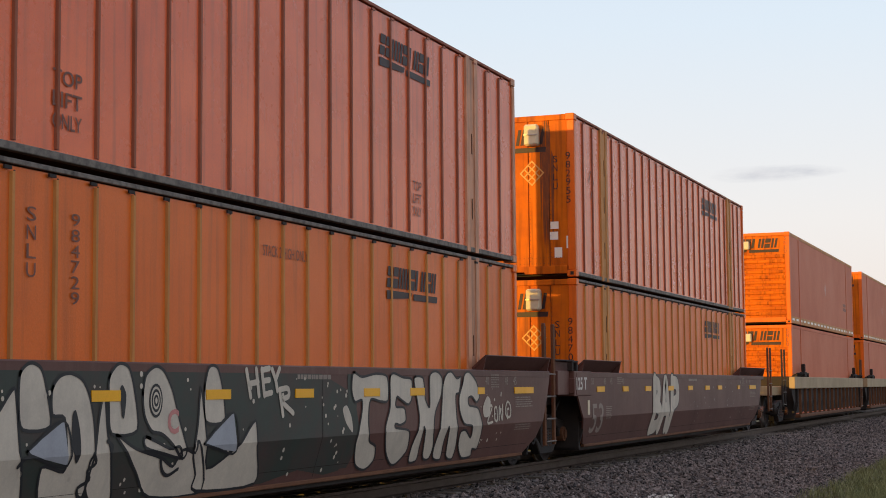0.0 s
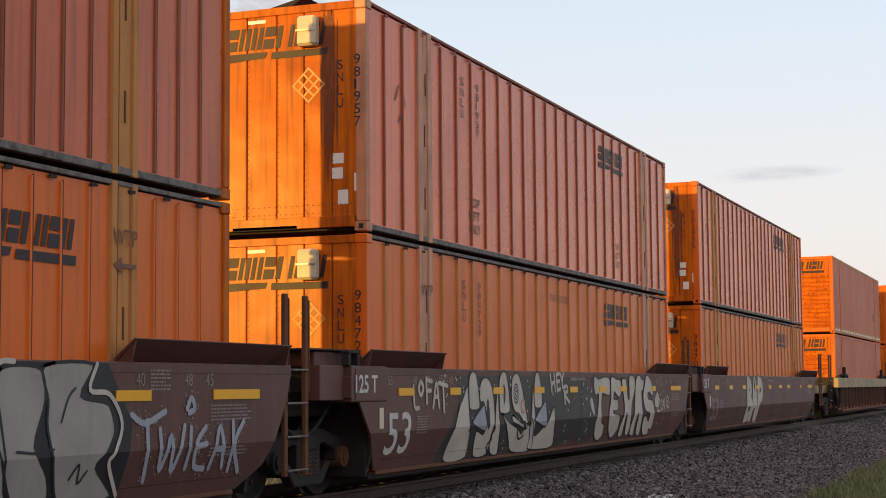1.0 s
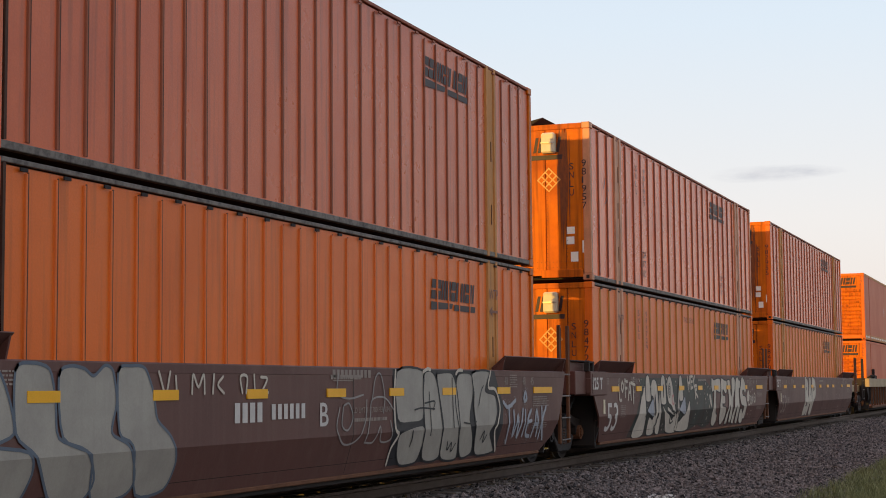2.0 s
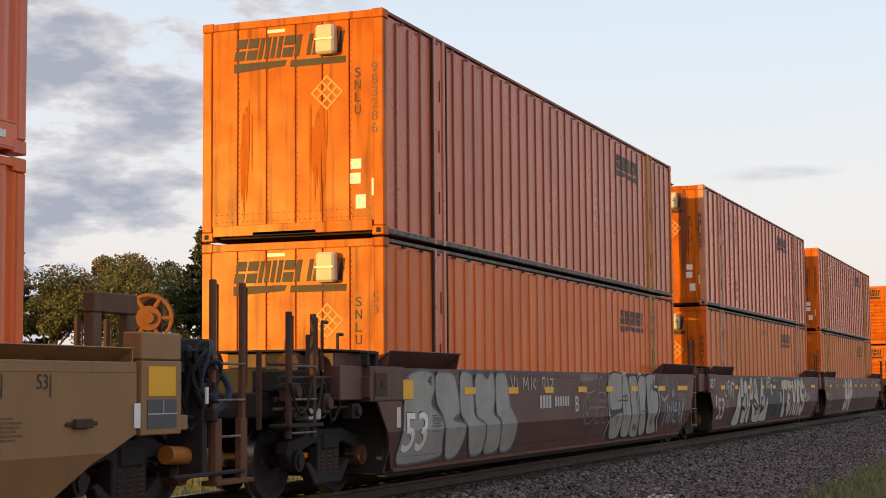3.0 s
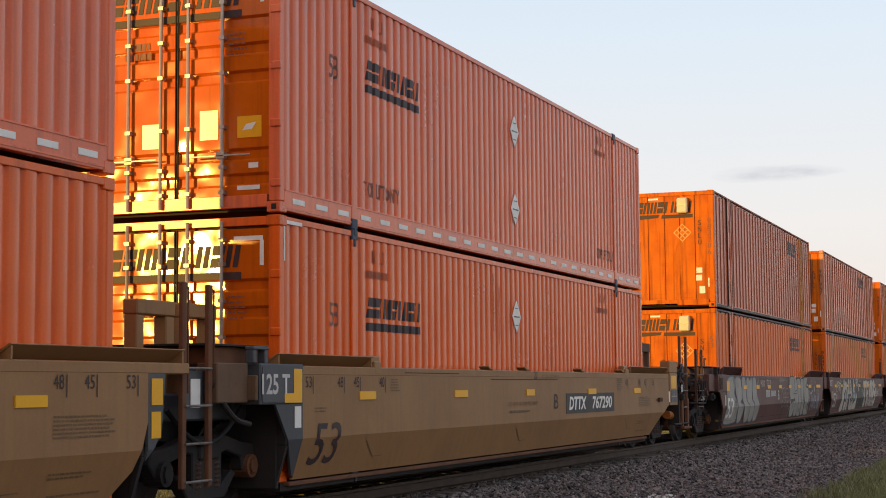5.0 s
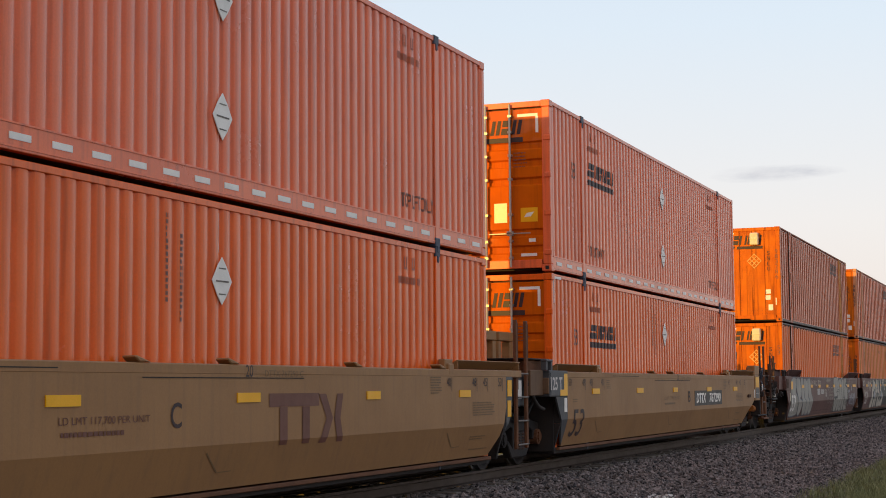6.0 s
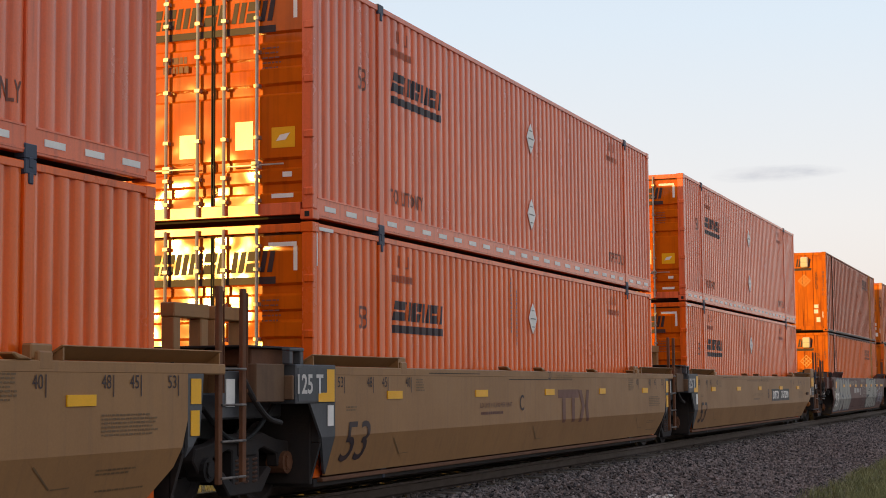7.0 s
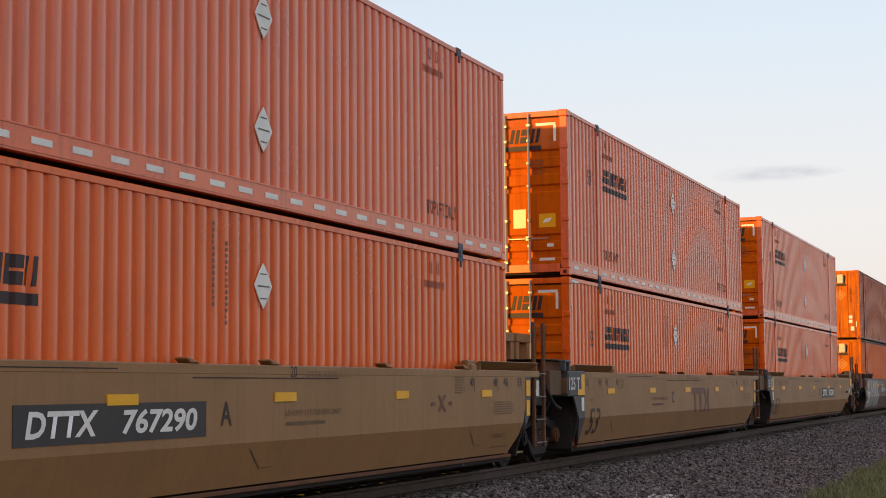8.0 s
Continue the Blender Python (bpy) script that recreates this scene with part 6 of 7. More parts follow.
patch(speckle(1.9, 3.0, 1.0, 1.5, 18, 1) + speckle(3.0, 8.2, 0.4, 1.5, 46, 2) + speckle(8.6, 9.3, 0.4, 1.4, 22, 3) + speckle(13.8, 14.8, 0.5, 1.4, 22, 4), car_a, SPRAY_WHITE, "pale paint speckles", 0.003)
# car B: a grey scrawl
for letter in ([[(4.72, 0.48), (4.80, 1.0), (4.84, 1.46)], [(4.86, 1.42), (5.16, 1.34), (5.14, 1.12), (4.92, 0.98)], [(4.92, 0.94), (5.28, 0.84), (5.20, 0.56), (4.82, 0.50)]],
               [[(5.45, 0.48), (5.66, 1.2), (5.78, 1.45), (5.92, 1.1), (6.06, 0.48)], [(5.66, 0.86), (5.98, 0.86)]],
               [[(6.30, 0.46), (6.34, 1.0), (6.38, 1.46)], [(6.42, 1.42), (6.82, 1.36), (6.84, 1.08), (6.44, 0.96)]]):
    strokes(letter, 0.275, car_b, SPRAY_WHITE, "fat pale sprayed letter", 0.001, SPRAY_BLACK)
patch(speckle(8.0, 15.5, 0.5, 1.4, 40, 7), car_b, SPRAY_GREY, "grey paint speckles")
# car E: pale piece near the front, outline scrawl, spray tag
patch([[(9.82, 0.38), (9.80, 1.57), (13.6, 1.57), (14.0, 1.05), (13.92, 0.38)]], car_e, SPRAY_BLACK, "dark sprayed shadow", -0.002)
for i, letter in enumerate(([(9.94, 1.55), (10.78, 1.56), (10.81, 1.28), (10.79, 0.94), (10.38, 0.9), (9.95, 0.95)], [(10.03, 0.75), (10.27, 0.82), (10.79, 0.86), (10.9, 0.71), (10.89, 0.52), (10.79, 0.38), (10.29, 0.37), (10.09, 0.53)],
                            [(10.81, 1.47), (11.02, 1.56), (11.21, 1.5), (11.33, 1.33), (11.5, 0.81), (11.62, 0.45), (11.41, 0.37), (11, 0.43), (10.85, 0.88)], [(11.29, 1.47), (11.39, 1.53), (11.78, 1.54), (11.92, 1.48), (12.05, 1.27), (12.2, 0.66), (12.3, 0.37), (11.79, 0.37), (11.6, 0.51), (11.5, 0.92)])):
    piece([letter], car_e, SPRAY_BEIGE, GRAF, 0.0004 * i)
for i, letter in enumerate(([(12.05, 1.48), (12.26, 1.54), (12.61, 1.51), (12.68, 1.26), (12.54, 0.89), (12.78, 0.64), (12.85, 0.42), (12.45, 0.38), (12.13, 0.78), (11.98, 1.15)],
                            [(12.66, 1.54), (13.36, 1.56), (13.18, 1.29), (13.6, 1.22), (13.71, 0.99), (13.59, 0.8), (13.47, 0.68), (13.81, 0.42), (13.33, 0.37), (12.98, 0.44), (12.72, 1.01), (12.72, 1.26)])):
    piece([letter], car_e, SPRAY_BEIGE, GRAF, 0.0016 + 0.0004 * i)
TAG = [[(13.98, 1.12), (14.2, 1.04), (14.55, 1.14)], [(14.24, 1.06), (14.26, 0.80), (14.30, 0.52)], [(14.46, 0.98), (14.54, 0.60), (14.66, 0.92), (14.76, 0.58), (14.90, 1.0)], [(15.02, 0.98), (15.0, 0.60)],
       [(15.30, 0.98), (15.14, 0.84), (15.16, 0.62), (15.36, 0.58)], [(15.16, 0.80), (15.32, 0.82)], [(15.46, 0.58), (15.58, 0.98), (15.72, 0.58)], [(15.50, 0.76), (15.68, 0.76)], [(15.84, 1.02), (15.86, 0.54)], [(16.06, 1.02), (15.88, 0.80), (16.08, 0.52)], [(14.94, 1.16), (15.02, 1.26), (15.08, 1.16), (14.98, 1.12)]]
strokes(TAG, 0.058, car_e, SPRAY_STEEL, "soft pale sprayed tag", 0.002)
rnd = random.Random(31)
mist = []
for line in TAG:
    for p in curved(line):
        for _ in range(5):
            s = rnd.uniform(0.004, 0.011)
            mist.append(blob(p.x + rnd.gauss(0, 0.042), p.y + rnd.gauss(0, 0.042), s, s, 6))
patch(mist, car_e, SPRAY_GREY, "fine sprayed paint mist", 0.001)
strokes([[(8.20, 1.50), (8.18, 1.28), (8.5, 1.22), (8.9, 1.26)], [(8.24, 1.12), (8.16, 0.88), (8.4, 0.70), (8.75, 0.74), (8.96, 0.95), (9.0, 1.2)], [(8.34, 1.14), (8.30, 0.92), (8.46, 0.86), (8.60, 1.0), (8.5, 1.16), (8.34, 1.14)],
         [(9.16, 1.20), (9.26, 1.46), (9.42, 1.50), (9.54, 1.24), (9.50, 1.04)], [(9.0, 0.72), (9.10, 1.0), (9.16, 1.20), (9.54, 1.22), (9.84, 1.06)], [(8.98, 0.70), (9.24, 0.70), (9.40, 0.88), (9.46, 0.70), (9.78, 0.72), (9.72, 0.94)]], 0.022, car_e, SPRAY_GREY, "thin pale outline scrawl", 0.002)
strokes([[(11.0, 1.28), (11.04, 1.05), (11.10, 0.72)], [(10.85, 1.14), (11.2, 1.16), (11.14, 1.05)], [(10.5, 1.06), (10.75, 1.08), (11.2, 1.06)], [(10.45, 0.80), (10.48, 0.70), (10.46, 0.60)], [(11.85, 1.46), (11.88, 1.1), (11.92, 0.8)], [(12.9, 1.08), (13.0, 1.28), (13.1, 1.36)], [(12.3, 0.86), (12.55, 0.84), (12.8, 0.86)],
         [(13.1, 0.60), (13.2, 0.72), (13.24, 0.56), (13.34, 0.66)], [(11.8, 0.62), (11.86, 0.50), (11.96, 0.60), (12.02, 0.48), (12.12, 0.58)]], 0.022, car_e, SPRAY_BLACK, "thin black sprayed line", 0.006)
strokes([[(9.88, 1.55), (9.84, 1.2), (9.88, 0.85), (10.0, 0.76), (9.86, 0.6), (9.84, 0.40)], [(13.42, 1.56), (13.32, 1.34), (13.62, 1.30), (13.82, 1.05), (13.72, 0.80), (13.66, 0.70), (13.9, 0.42)], [(10.8, 1.54), (10.95, 1.58), (11.05, 1.57)], [(12.0, 1.52), (12.1, 1.57), (12.25, 1.57)]], 0.045, car_e, SPRAY_WHITE, "pale sprayed edge", 0.0045)
for i, letter in enumerate(([(0.12, 1.13), (0.13, 1.39), (0.29, 1.50), (0.60, 1.56), (0.94, 1.56), (1.15, 1.50), (1.19, 1.32), (1.07, 1.12), (1.47, 0.94), (1.59, 0.63), (1.61, 0.42), (0.20, 0.38), (0.09, 0.68), (0.12, 0.94)],
                            [(1.22, 1.50), (1.48, 1.55), (1.90, 1.51), (2.08, 1.24), (2.13, 1.00), (1.88, 0.91), (2.33, 0.85), (2.43, 0.67), (2.29, 0.42), (1.85, 0.40), (1.50, 0.94), (1.25, 1.15)])):
    piece([letter], car_e, SPRAY_BEIGE, "large beige sprayed bubble letter", 0.0004 * i, SPRAY_BLUE)
for i, letter in enumerate(([(2.14, 1.50), (2.34, 1.56), (2.60, 1.51), (2.69, 1.24), (2.74, 0.95), (3.15, 0.83), (3.36, 0.57), (3.23, 0.40), (2.81, 0.40), (2.44, 0.81), (2.16, 1.00)],
                            [(2.73, 1.46), (2.89, 1.54), (3.10, 1.52), (3.24, 1.46), (3.41, 1.55), (3.54, 1.50), (3.60, 1.23), (3.53, 0.97), (3.81, 0.85), (4.02, 0.54), (3.88, 0.40), (3.39, 0.40), (3.23, 0.79), (2.80, 0.95)],
                            [(3.62, 1.50), (3.83, 1.55), (4.06, 1.53), (4.21, 1.31), (4.28, 1.07), (4.52, 0.91), (4.67, 0.67), (4.57, 0.42), (4.10, 0.40), (3.87, 0.85), (3.65, 0.97)])):
    piece([letter], car_e, SPRAY_BEIGE, "large beige sprayed bubble letter", 0.0008 + 0.0004 * i, SPRAY_BLUE)
paint("length_number", letters("53", 0.78, 0.50, 0.012), WHITE_TAPE, car_e, lambda x, y: (x + 0.16, on_car(0, y + 0.53)[1] - 0.008, y + 0.53), "white stencilled length number", folds=(FOLD_Z - 0.53,))
strokes([[(4.3, 1.5), (4.42, 1.3), (4.5, 1.5)], [(4.6, 1.46), (4.62, 1.3)], [(4.9, 1.3), (4.92, 1.48), (5.02, 1.36), (5.12, 1.48), (5.14, 1.3)], [(5.3, 1.3), (5.32, 1.48)], [(5.5, 1.46), (5.4, 1.38), (5.52, 1.3)], [(5.9, 1.3), (5.86, 1.46), (6.0, 1.46), (5.98, 1.3)], [(6.15, 1.48), (6.17, 1.3)], [(6.3, 1.46), (6.44, 1.44), (6.32, 1.3), (6.46, 1.3)]], 0.03, car_e, SPRAY_WHITE, "pale sprayed scrawl", 0.002)
patch([rect(0.08, 0.42, 1.20, 1.44)], car_e, YELLOW, "yellow reflective square", 0.012, "reflector")
fat("B", 0.22, 0.26, 7.72, 0.92, car_e, WHITE_INK, name="unit_letter", label="white stencilled unit letter", bold=0.01)
patch([rect(5.75 + i * 0.16, 5.86 + i * 0.16, 1.0, 1.2) for i in range(4)] + [rect(6.55 + i * 0.14, 6.64 + i * 0.14, 1.02, 1.18) for i in range(6)], car_e, WHITE_INK, "white stencilled reporting mark bars", name="reporting_mark")
patch([rect(8.05 + i * 0.11, 8.13 + i * 0.11, 1.46, 1.55) for i in range(10)] + [rect(8.05, 8.6, 1.42, 1.43)], car_e, FAINT_INK, "faint stencilled bars", name="small_print")
# front car's platform end beside the tan car
ladder(car_e, -2.84, -2.23, 0.80, 2.17, RUST_WITH_SHADE)
ladder(car_e, -2.84, -2.23, 0.80, 2.17, RUST_WITH_SHADE, y=1.30)
part("rear_step", boxes((-2.95, -2.1, -1.45, -1.2, 0.92, 0.96), (-3.0, -1.0, -1.3, -1.24, 1.34, 1.38)), SOOT, car_e, bevel=0.005)
part("brake_rigging", boxes((-2.6, -1.4, -1.1, -0.8, 1.3, 1.55), (-2.3, -1.9, -1.2, -0.9, 0.85, 1.05), (-1.7, -1.3, -0.9, -0.5, 1.55, 1.75)), SOOT, car_e, bevel=0.02)
bm = bmesh.new()
rod(bm, (-1.9, -0.9, 1.62), (-1.3, -0.9, 1.62), 0.14, 14)
rod(bm, (-2.7, -1.15, 1.22), (-0.9, -1.15, 1.22), 0.03, 8)
part("brake_cylinder", bm, RUST_WITH_SHADE, car_e, "rusty brake cylinder", smooth=True)

# tan cars
TAN_L = "dusty tan well car with yellow reflectors"
car_g = well_car("G", "tan", TAN_L + ", end unit of its set", right_truck=True, paint_mat=WELL_TAN, end_mat=WELL_GREY, reflect=((1.66, 2.13), (4.83, 5.33), (7.95, 8.35), (11.4, 11.9), (14.6, 15.1)))
car_h = well_car("H", "tan", TAN_L + " and a faded maroon mark", paint_mat=WELL_TAN, end_mat=WELL_GREY, reflect=((1.66, 2.13), (4.83, 5.33), (8.08, 8.57), (11.29, 11.69), (14.43, 14.86)))
car_i = well_car("I", "tan", TAN_L + ", with a charcoal number panel", paint_mat=WELL_TAN, end_mat=WELL_GREY, reflect=((1.66, 2.13), (4.83, 5.33), (8.0, 8.5), (11.29, 11.69), (14.43, 14.86)))
for u, car in (("G", car_g), ("H", car_h), ("I", car_i)):
    in_train(car, u)
    if u != "G":
        joint_gear(car, True)
        part("reflector", boxes((16.47, 16.66, -OUT - 0.008, -OUT - 0.002, 1.20, 1.44), (16.47, 16.63, -OUT - 0.008, -OUT - 0.002, 0.90, 1.14)), YELLOW, car, "yellow reflective plates")
    paint("length_number", letters("53", 0.68, 0.46, 0.004), DARK_INK, car, lambda x, y: on_car(x + 0.44 + (y - 0.2) * 0.25, y + 0.50), "dark slanted length number", folds=(FOLD_Z - 0.50,))
    for x, word in ((0.22, "53"), (1.05, "48"), (1.5, "45"), (2.25, "40"), (13.95, "40"), (14.95, "48"), (15.4, "45"), (16.05, "53")):
        paint("position_mark", letters(word, 0.15, 0.12), DARK_INK, car, shifted(on_car, x, 1.35), "dark stencilled position mark")
        paint("position_tick", flat(rect(x + 0.18, x + 0.195, 1.28, 1.47)), DARK_INK, car, on_car)
    for x, y, w, r, s in ((0.45, 1.13, 0.3, 2, 1), (13.35, 1.48, 0.4, 7, 3), (14.95, 1.13, 1.0, 6, 4), (14.95, 0.66, 0.7, 2, 5), (15.0, 0.48, 0.9, 1, 6), (2.6, 1.45, 0.3, 5, 8)):
        car_print(car, x, y, w, r, 40 + s, TAN_INK, 0.046 if s in (2, 7) else 0.016)
    paint("seam_line", flat(rect(6.3, 9.6, 1.445, 1.455), rect(3.05, 5.0, 1.52, 1.53)), SOOT, car, on_car, "dark weld seam")
    for x in (1.9, 7.5, 14.0):
        patch([[(x, 0.72), (x + 0.30, 0.52), (x + 0.315, 0.53), (x + 0.012, 0.735)], [(x + 0.33, 0.52), (x + 0.60, 0.525), (x + 0.60, 0.535), (x + 0.33, 0.532)]], car, TAN_INK, "scuffed weld marks", name="weld_mark")
    for x in (6.25, 7.95, 11.0, 13.75):
        bm = bmesh.new()
        prism(bm, [(x, 1.588), (x - 0.08, 1.632), (x - 0.05, 1.648), (x + 0.08, 1.618), (x + 0.20, 1.588)], -OUT - 0.015, -1.36, "y")
        part("top_latch", bm, WELL_TAN, car, "tan latch block on the top chord", bevel=0.01)


def number_panel(car, x0, unit_letter, lx):
    part("number_panel", boxes((x0, x0 + 3.06, -OUT - 0.006, -OUT - 0.001, 0.89, 1.225)), SIGN_BLACK, car, "charcoal number panel")
    for word, a, b in (("DTTX", 0.18, 1.18), ("767290", 1.58, 2.88)):
        paint("panel_lettering", letters(word, b - a, 0.22, 0.03), WHITE_TAPE, car, lambda x, y, a=a: (x + x0 + a + (y - 0.11) * 0.22, -OUT - 0.010, y + 0.95), "white stencilled lettering")
    paint("unit_letter", letters(unit_letter, 0.22, 0.24, 0.01), DARK_INK, car, shifted(on_car, lx, 0.98), "dark stencilled unit letter")


number_panel(car_g, 10.07, "B", 9.4)
number_panel(car_i, 3.50, "A", 6.85)
paint("unit_letter", letters("C", 0.2, 0.24, 0.01), DARK_INK, car_h, shifted(on_car, 6.80, 0.98), "dark stencilled unit letter")
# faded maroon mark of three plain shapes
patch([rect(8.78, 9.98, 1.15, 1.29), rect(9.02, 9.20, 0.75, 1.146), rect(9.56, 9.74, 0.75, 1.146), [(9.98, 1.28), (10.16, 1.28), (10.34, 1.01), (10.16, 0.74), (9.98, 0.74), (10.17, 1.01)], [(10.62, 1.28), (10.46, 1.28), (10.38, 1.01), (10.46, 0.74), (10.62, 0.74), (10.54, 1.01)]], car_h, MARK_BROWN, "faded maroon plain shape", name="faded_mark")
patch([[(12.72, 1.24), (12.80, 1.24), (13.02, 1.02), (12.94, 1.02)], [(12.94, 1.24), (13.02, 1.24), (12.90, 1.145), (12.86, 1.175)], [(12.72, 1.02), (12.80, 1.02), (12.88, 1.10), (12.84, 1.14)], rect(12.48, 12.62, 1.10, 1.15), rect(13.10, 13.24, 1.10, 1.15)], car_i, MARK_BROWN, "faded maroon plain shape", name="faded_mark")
for car, x0, ink in ((car_h, 5.02, MARK_BROWN), (car_g, 7.11, TAN_INK), (car_i, 8.25, TAN_INK), (car_e, 8.62, FAINT_INK)):
    paint("load_note", letters("LD LMT 117,700 PER UNIT", 1.42 if car is not car_e else 1.17, 0.075), ink, car, shifted(on_car, x0, 1.04), "stencilled load note", kind="stuff")
    paint("small_print", bars(x0 + 0.03, 0.99, 1.25, 1, 0.04, 0.02, 77), ink, car, on_car, "faint stencilled small print", kind="stuff")
for car, x0, word in ((car_h, 8.68, "DTTX 767290 C"), (car_g, 8.77, "DTTX 767290 B"), (car_i, 8.79, "DTTX 767290 A")):
    paint("small_number", letters(word, 0.9, 0.065), TAN_INK, car, shifted(on_car, x0, 1.495 - 0.03), "small stencilled number")
    paint("position_mark", letters("20", 0.16, 0.12), DARK_INK, car, shifted(on_car, x0 - 0.42, 1.46), "dark stencilled position mark")
# the coupled end of car G
ladder(car_g, 19.13, 19.74, 0.45, 2.42, RUST)
part("placard_board", boxes((17.62, 18.32, -OUT - 0.01, -1.42, 0.93, 1.60)), WELL_TAN, car_g, "tan board with a grey data panel", bevel=0.01)
part("data_panel", boxes((17.71, 18.22, -OUT - 0.017, -OUT - 0.0105, 0.99, 1.25)), WELL_GREY, car_g, "grey data panel")
paint("panel_lines", flat(rect(17.71, 18.22, 1.115, 1.125), rect(17.98, 17.99, 1.125, 1.25)), WHITE_INK, car_g, lambda x, y: (x, -OUT - 0.020, y))
part("reflector", boxes((17.73, 18.20, -OUT - 0.017, -OUT - 0.0105, 1.28, 1.55)), YELLOW, car_g, "large yellow reflective plate")
part("hand_hold_frame", boxes((17.84, 17.99, -0.85, -0.74, 1.3, 2.06), (18.43, 18.58, -0.85, -0.74, 1.3, 2.06), (17.834, 18.586, -0.86, -0.73, 2.06, 2.25)), SHADE_BROWN, car_g, "square rusty hand-hold frame", bevel=0.012)
w = new("hand_brake")
w.parent = car_g
w.matrix_basis = pose(19.68, -0.32, 2.08, 0, 0, -65)
bm = bmesh.new()
for i in range(20):
    a, b = i * math.pi / 10, (i + 1) * math.pi / 10
    rod(bm, (0.24 * math.cos(a), 0, 0.24 * math.sin(a)), (0.24 * math.cos(b), 0, 0.24 * math.sin(b)), 0.022, 6)
part("rim", bm, SUNLIT_RUST, w, smooth=True)
bm = bmesh.new()
for i in range(6):
    a = i * math.pi / 3
    rod(bm, (0, 0, 0), (0.24 * math.cos(a), 0, 0.24 * math.sin(a)), 0.025, 6)
rod(bm, (0, -0.03, 0), (0, 0.03, 0), 0.13, 16)
rod(bm, (0, -0.06, 0), (0, 0.25, 0), 0.06, 10)
part("spokes", bm, SUNLIT_RUST, w, "rusty hub and wheel spokes, tinted sunlit orange")
part("stand", boxes((-0.12, 0.12, 0.1, 0.3, -0.8, 0.25)), RUST_WITH_SHADE, w, bevel=0.01)
bm = bmesh.new()
rod(bm, (18.55, -1.2, 0.72), (19.45, -1.2, 0.66), 0.09, 14)
part("side_cylinder", bm, RUST_ORANGE, car_g, "orange rusty cylinder", smooth=True)
part("uncoupling_gear", boxes((18.3, 19.7, -1.45, -1.38, 0.50, 0.54), (18.9, 19.0, -1.4, -1.0, 0.5, 1.4), (18.35, 18.75, -1.25, -0.75, 1.3, 1.75), (18.45, 18.95, -0.6, 0.2, 1.3, 1.7)), SOOT, car_g, bevel=0.01)
bm = bmesh.new()
pts = [Vector((18.6 + 0.9 * q, -1.25, 1.5 - 0.5 * math.sin(math.pi * q))) for q in np.linspace(0, 1, 10)]
tube(bm, pts, 0.03, 8)
part("air_hose", bm, DARK_GAP, car_g, "black rubber air hose", smooth=True)
for q in range(3):
    bm = bmesh.new()
    pts = curved([(18.5 + 0.05 * q, 1.7 - 0.05 * q), (18.62 + 0.1 * q, 1.2), (18.85, 0.95 + 0.1 * q), (19.02 - 0.04 * q, 1.3), (18.9, 1.72)])
    pts = [Vector((k.x, -1.30 + 0.08 * q, k.y)) for k in pts]
    tube(bm, pts, 0.026)
    part("hose_loop", bm, DARK_GAP, car_g, "black hanging hose loop", smooth=True)
rnd = random.Random(8)
for q in range(14):
    bm = bmesh.new()
    cx, cz, rx, rz = 19.10 + rnd.uniform(-0.22, 0.22), 1.42 + rnd.uniform(-0.10, 0.12), rnd.uniform(0.10, 0.26), rnd.uniform(0.16, 0.32)
    pts = [Vector((cx + rx * math.cos(a), -1.44 + 0.026 * q + 0.05 * math.sin(2 * a + q), cz + rz * math.sin(a))) for a in np.linspace(0.4 * q, 0.4 * q + 5.4, 15)]
    tube(bm, pts, rnd.choice((0.022, 0.030, 0.038)))
    part("hose_coil", bm, DARK_GAP if q % 5 else BLUE_STEEL, car_g, "coiled black brake hose", smooth=True)
part("hose_bracket", boxes((18.72, 19.42, -1.20, -1.08, 1.22, 1.84), (18.95, 19.05, -1.5, -1.2, 1.02, 1.16)), SOOT, car_g, bevel=0.02)
part("hose_tag", boxes((18.80, 18.84, -1.50, -1.48, 1.20, 1.36)), WHITE_TAPE, car_g, "white tag on the hoses")
part("step_plate", boxes((19.10, 19.24, -1.43, -1.36, 0.42, 1.05), (19.63, 19.77, -1.43, -1.36, 0.42, 1.05), (19.05, 19.82, -1.48, -1.30, 0.40, 0.45)), RUST, car_g, "rusty steel foot of the ladder", bevel=0.008)
bm = bmesh.new()
rod(bm, (17.3, -0.95, 1.32), (19.9, -0.95, 1.35), 0.016, 7)
part("brake_pipe", bm, SOOT, car_g, smooth=True)
part("release_handle", boxes((16.55, 16.80, -OUT - 0.05, -OUT - 0.004, 1.02, 1.10), (16.45, 16.92, -OUT - 0.016, -OUT - 0.004, 1.04, 1.075)), RUST_WITH_SHADE, car_g, "small dark release handle", bevel=0.008)
part("white_card", boxes((17.50, 17.60, -OUT - 0.012, -OUT - 0.004, 1.0, 1.22)), WHITE_TAPE, car_g, "small white card")
part("tool_box", boxes((18.30, 18.52, -1.46, -1.30, 0.96, 1.10)), WELL_TAN, car_g, "small tan box", bevel=0.01)
part("end_cap_box", boxes((17.62, 18.32, -OUT - 0.006, -1.30, 1.605, 1.86)), WELL_TAN, car_g, "tan box over the data board", bevel=0.015)
for x, z0, z1 in ((-2.0, 1.34, 1.95), (-1.75, 1.34, 1.8), (-3.2, 0.9, 1.75)):
    part("pipe_riser", boxes((x, x + 0.05, -1.22, -1.17, z0, z1)), RUST_WITH_SHADE, car_e, bevel=0.008)
bm = bmesh.new()
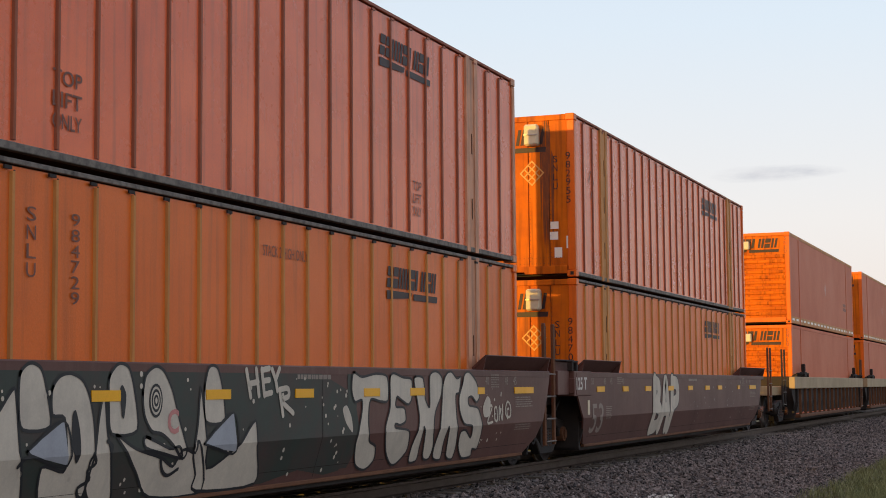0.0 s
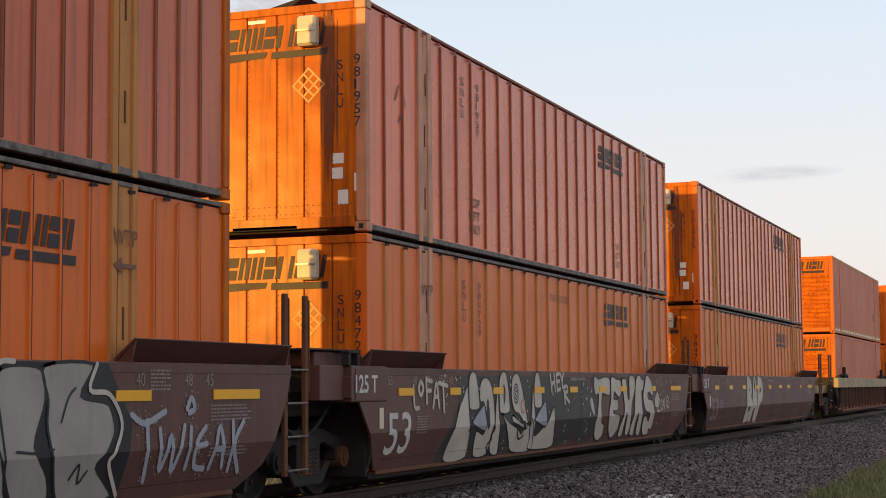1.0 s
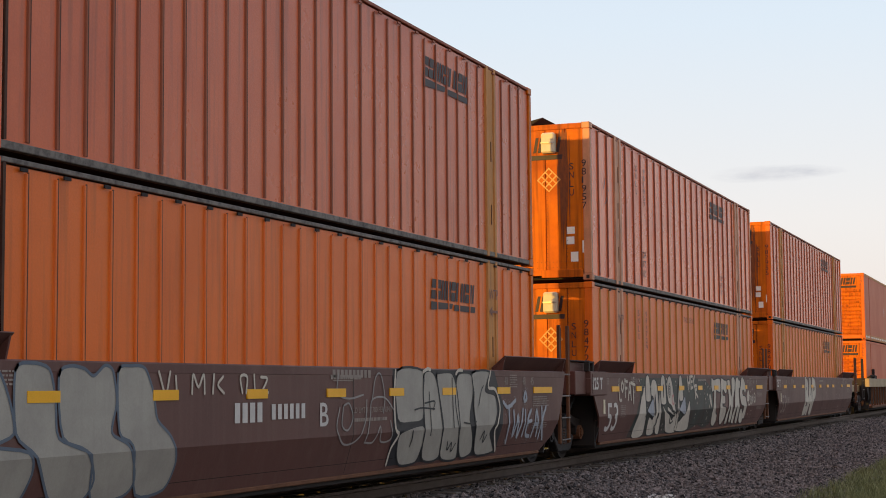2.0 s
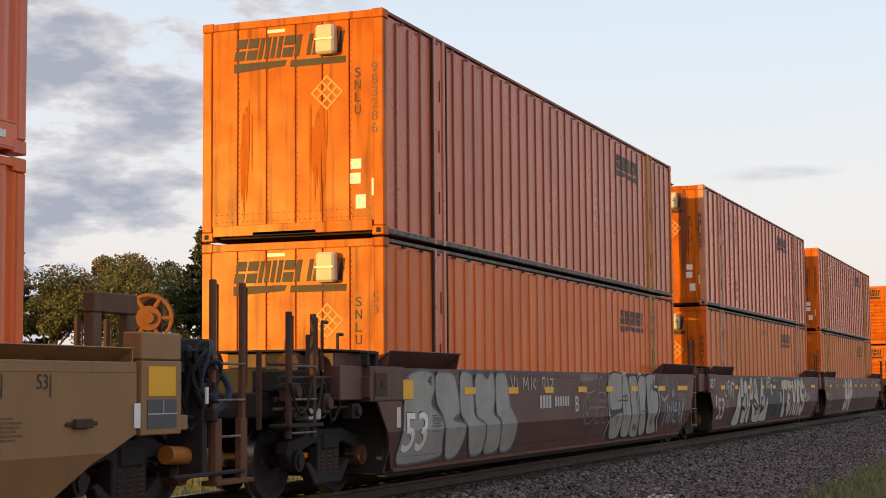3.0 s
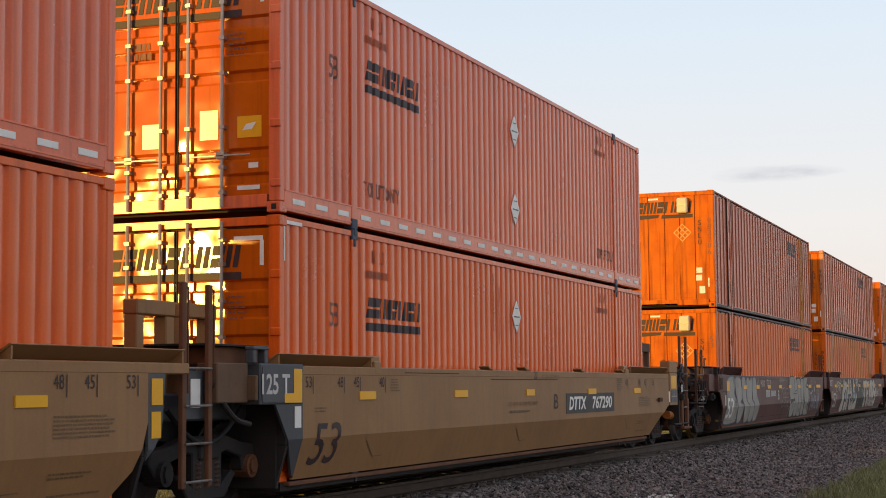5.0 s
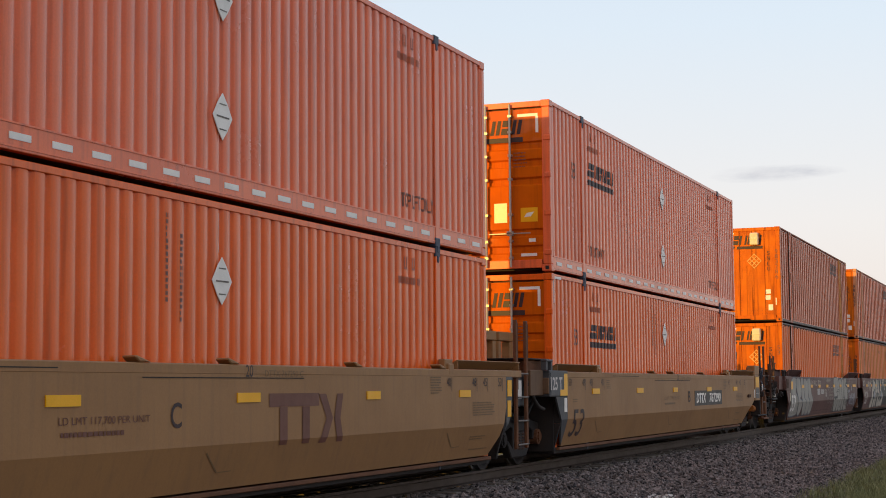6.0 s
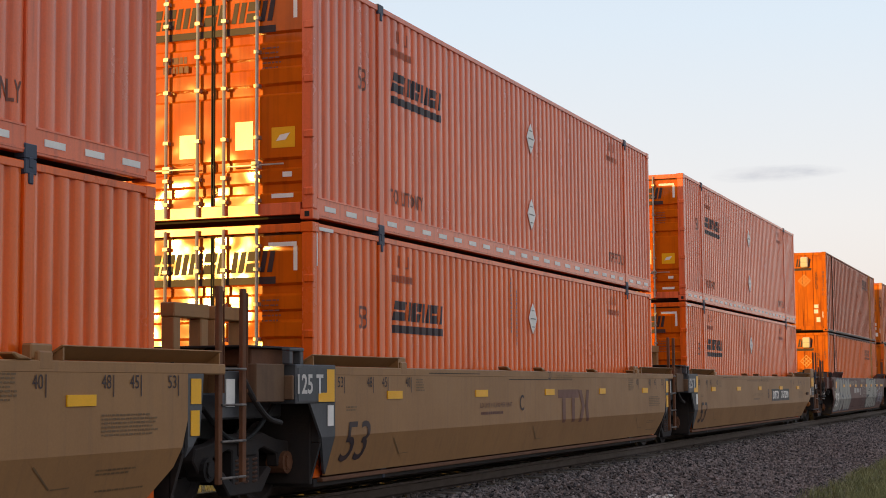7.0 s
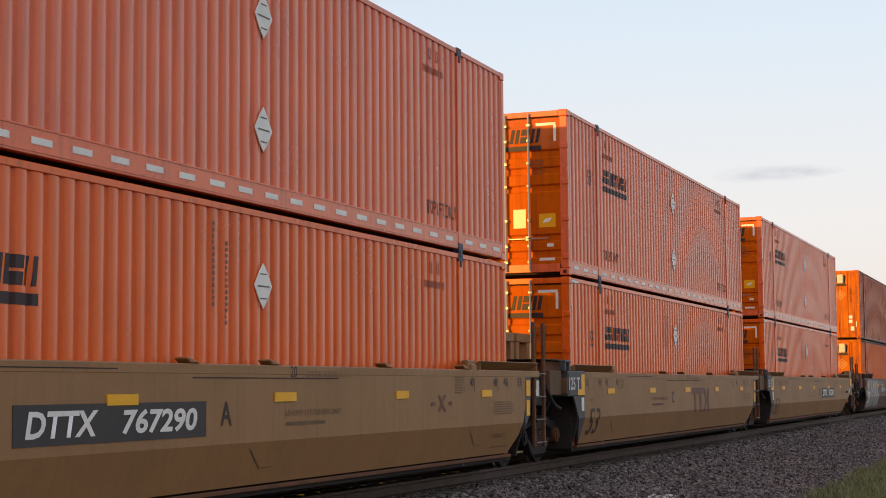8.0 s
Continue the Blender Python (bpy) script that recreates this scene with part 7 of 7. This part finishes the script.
for a, b in (((-3.1, -1.32, 1.12), (-1.0, -1.32, 1.12)), ((-2.9, -1.30, 1.46), (-1.1, -1.30, 1.46)), ((-3.1, -1.26, 1.60), (-2.2, -1.26, 1.60))):
    rod(bm, a, b, 0.018, 7)
part("grab_rail", bm, RUST_WITH_SHADE, car_e, "rusty grab rails", smooth=True)
part("valve_body", boxes((-1.55, -1.25, -1.38, -1.15, 1.18, 1.42), (-1.5, -1.3, -1.42, -1.2, 1.42, 1.50)), SOOT, car_e, bevel=0.02)
for x, y, z0, w, h in ((-2.75, -1.36, 1.20, 0.26, 0.20), (-2.30, -1.34, 1.24, 0.20, 0.16), (-1.98, -1.40, 1.06, 0.16, 0.22), (-1.20, -1.40, 0.98, 0.22, 0.18), (-2.55, -1.30, 1.02, 0.34, 0.12)):
    bm = boxes((x, x + w, y, y + 0.14, z0, z0 + h))
    rod(bm, (x + w * 0.5, y - 0.05, z0 + h * 0.5), (x + w * 0.5, y, z0 + h * 0.5), h * 0.34, 10)
    part("valve_block", bm, rnd.choice((SOOT, RUST_WITH_SHADE)), car_e, "grimy brake valve block", bevel=0.008)
for q in range(4):
    bm = bmesh.new()
    pts = curved([(-2.9 + 0.35 * q, 1.40), (-2.72 + 0.35 * q, 1.10 - 0.04 * q), (-2.5 + 0.35 * q, 1.14), (-2.38 + 0.35 * q, 1.44)])
    pts = [Vector((k.x, -1.43 + 0.03 * q, k.y)) for k in pts]
    tube(bm, pts, 0.017, 6)
    part("brake_pipe", bm, SOOT, car_e, "thin looped brake pipe", smooth=True)
for x, h in ((-1.72, 0.55), (-1.30, 0.42)):
    bm = bmesh.new()
    rod(bm, (x, -1.25, 1.55), (x, -1.25, 1.55 + h), 0.02, 8)
    rod(bm, (x, -1.25, 1.55 + h), (x + 0.14, -1.25, 1.55 + h), 0.02, 8)
    part("lever", bm, RUST_WITH_SHADE, car_e, "upright rusty lever", smooth=True)
car_print(car_e, -0.78, 1.50, 0.56, 7, 91, WHITE_INK, 0.018)
part("box_hatch", boxes((-0.80, -0.45, -OUT - 0.030, -OUT - 0.019, 1.24, 1.52), (-0.64, -0.52, -OUT - 0.040, -OUT - 0.028, 1.34, 1.44)), RUST_WITH_SHADE, car_e, "small rusty hatch", bevel=0.006)
part("slack_adjuster", boxes((-2.35, -2.05, -1.40, -1.2, 0.98, 1.12)), STEEL, car_e, bevel=0.02)
for car, a, b in ((car_g, 18.8, 20.25), (car_e, -3.75, -2.6), (car_b, 18.8, 20.4)):
    part("coupler", boxes((a, b, -0.16, 0.16, 0.72, 0.98), (b - 0.25 if a > 0 else a, b if a > 0 else a + 0.25, -0.26, 0.26, 0.68, 1.02)), RUST, car, "rusty knuckle coupler", bevel=0.03)

# cream ribbed cars at the head
for u in "CD":
    car = well_car(u, "ribbed", "cream-topped well car with ribbed dark sides", paint_mat=WELL_CREAM, guide_mat=SOOT, left_end=(u == "C"))
    in_train(car, u)
    for x in (1.2, 14.6):
        part("corner_lock", boxes((x, x + 0.5, -1.5, -1.33, 1.59, 1.75), (x + 0.15, x + 0.3, -1.48, -1.36, 1.75, 2.0)), SOOT, car, "dark locking bracket", bevel=0.02)
    if u == "C":
        joint_gear(car, False)
        ladder(car, -2.6, -2.1, 0.7, 2.4, SOOT)
ladder(car_b, 18.95, 19.4, 0.6, 2.4, RUST)


def motions():
    """The whole train rolls away along +X and its wheels turn."""
    times = [r[0] for r in RUN]
    for ob, x, z in TRAIN:
        walk(ob, [(t, pose(x + travel(t), TRACK_Y, z)) for t in times])
    steps = [i / 30 for i in range(241)]
    for w, k in SPIN:
        walk(w, [(t, pose(k, 0, 0.46, 0, math.degrees(travel(t) / 0.46) % 360, 0)) for t in steps])


motions()
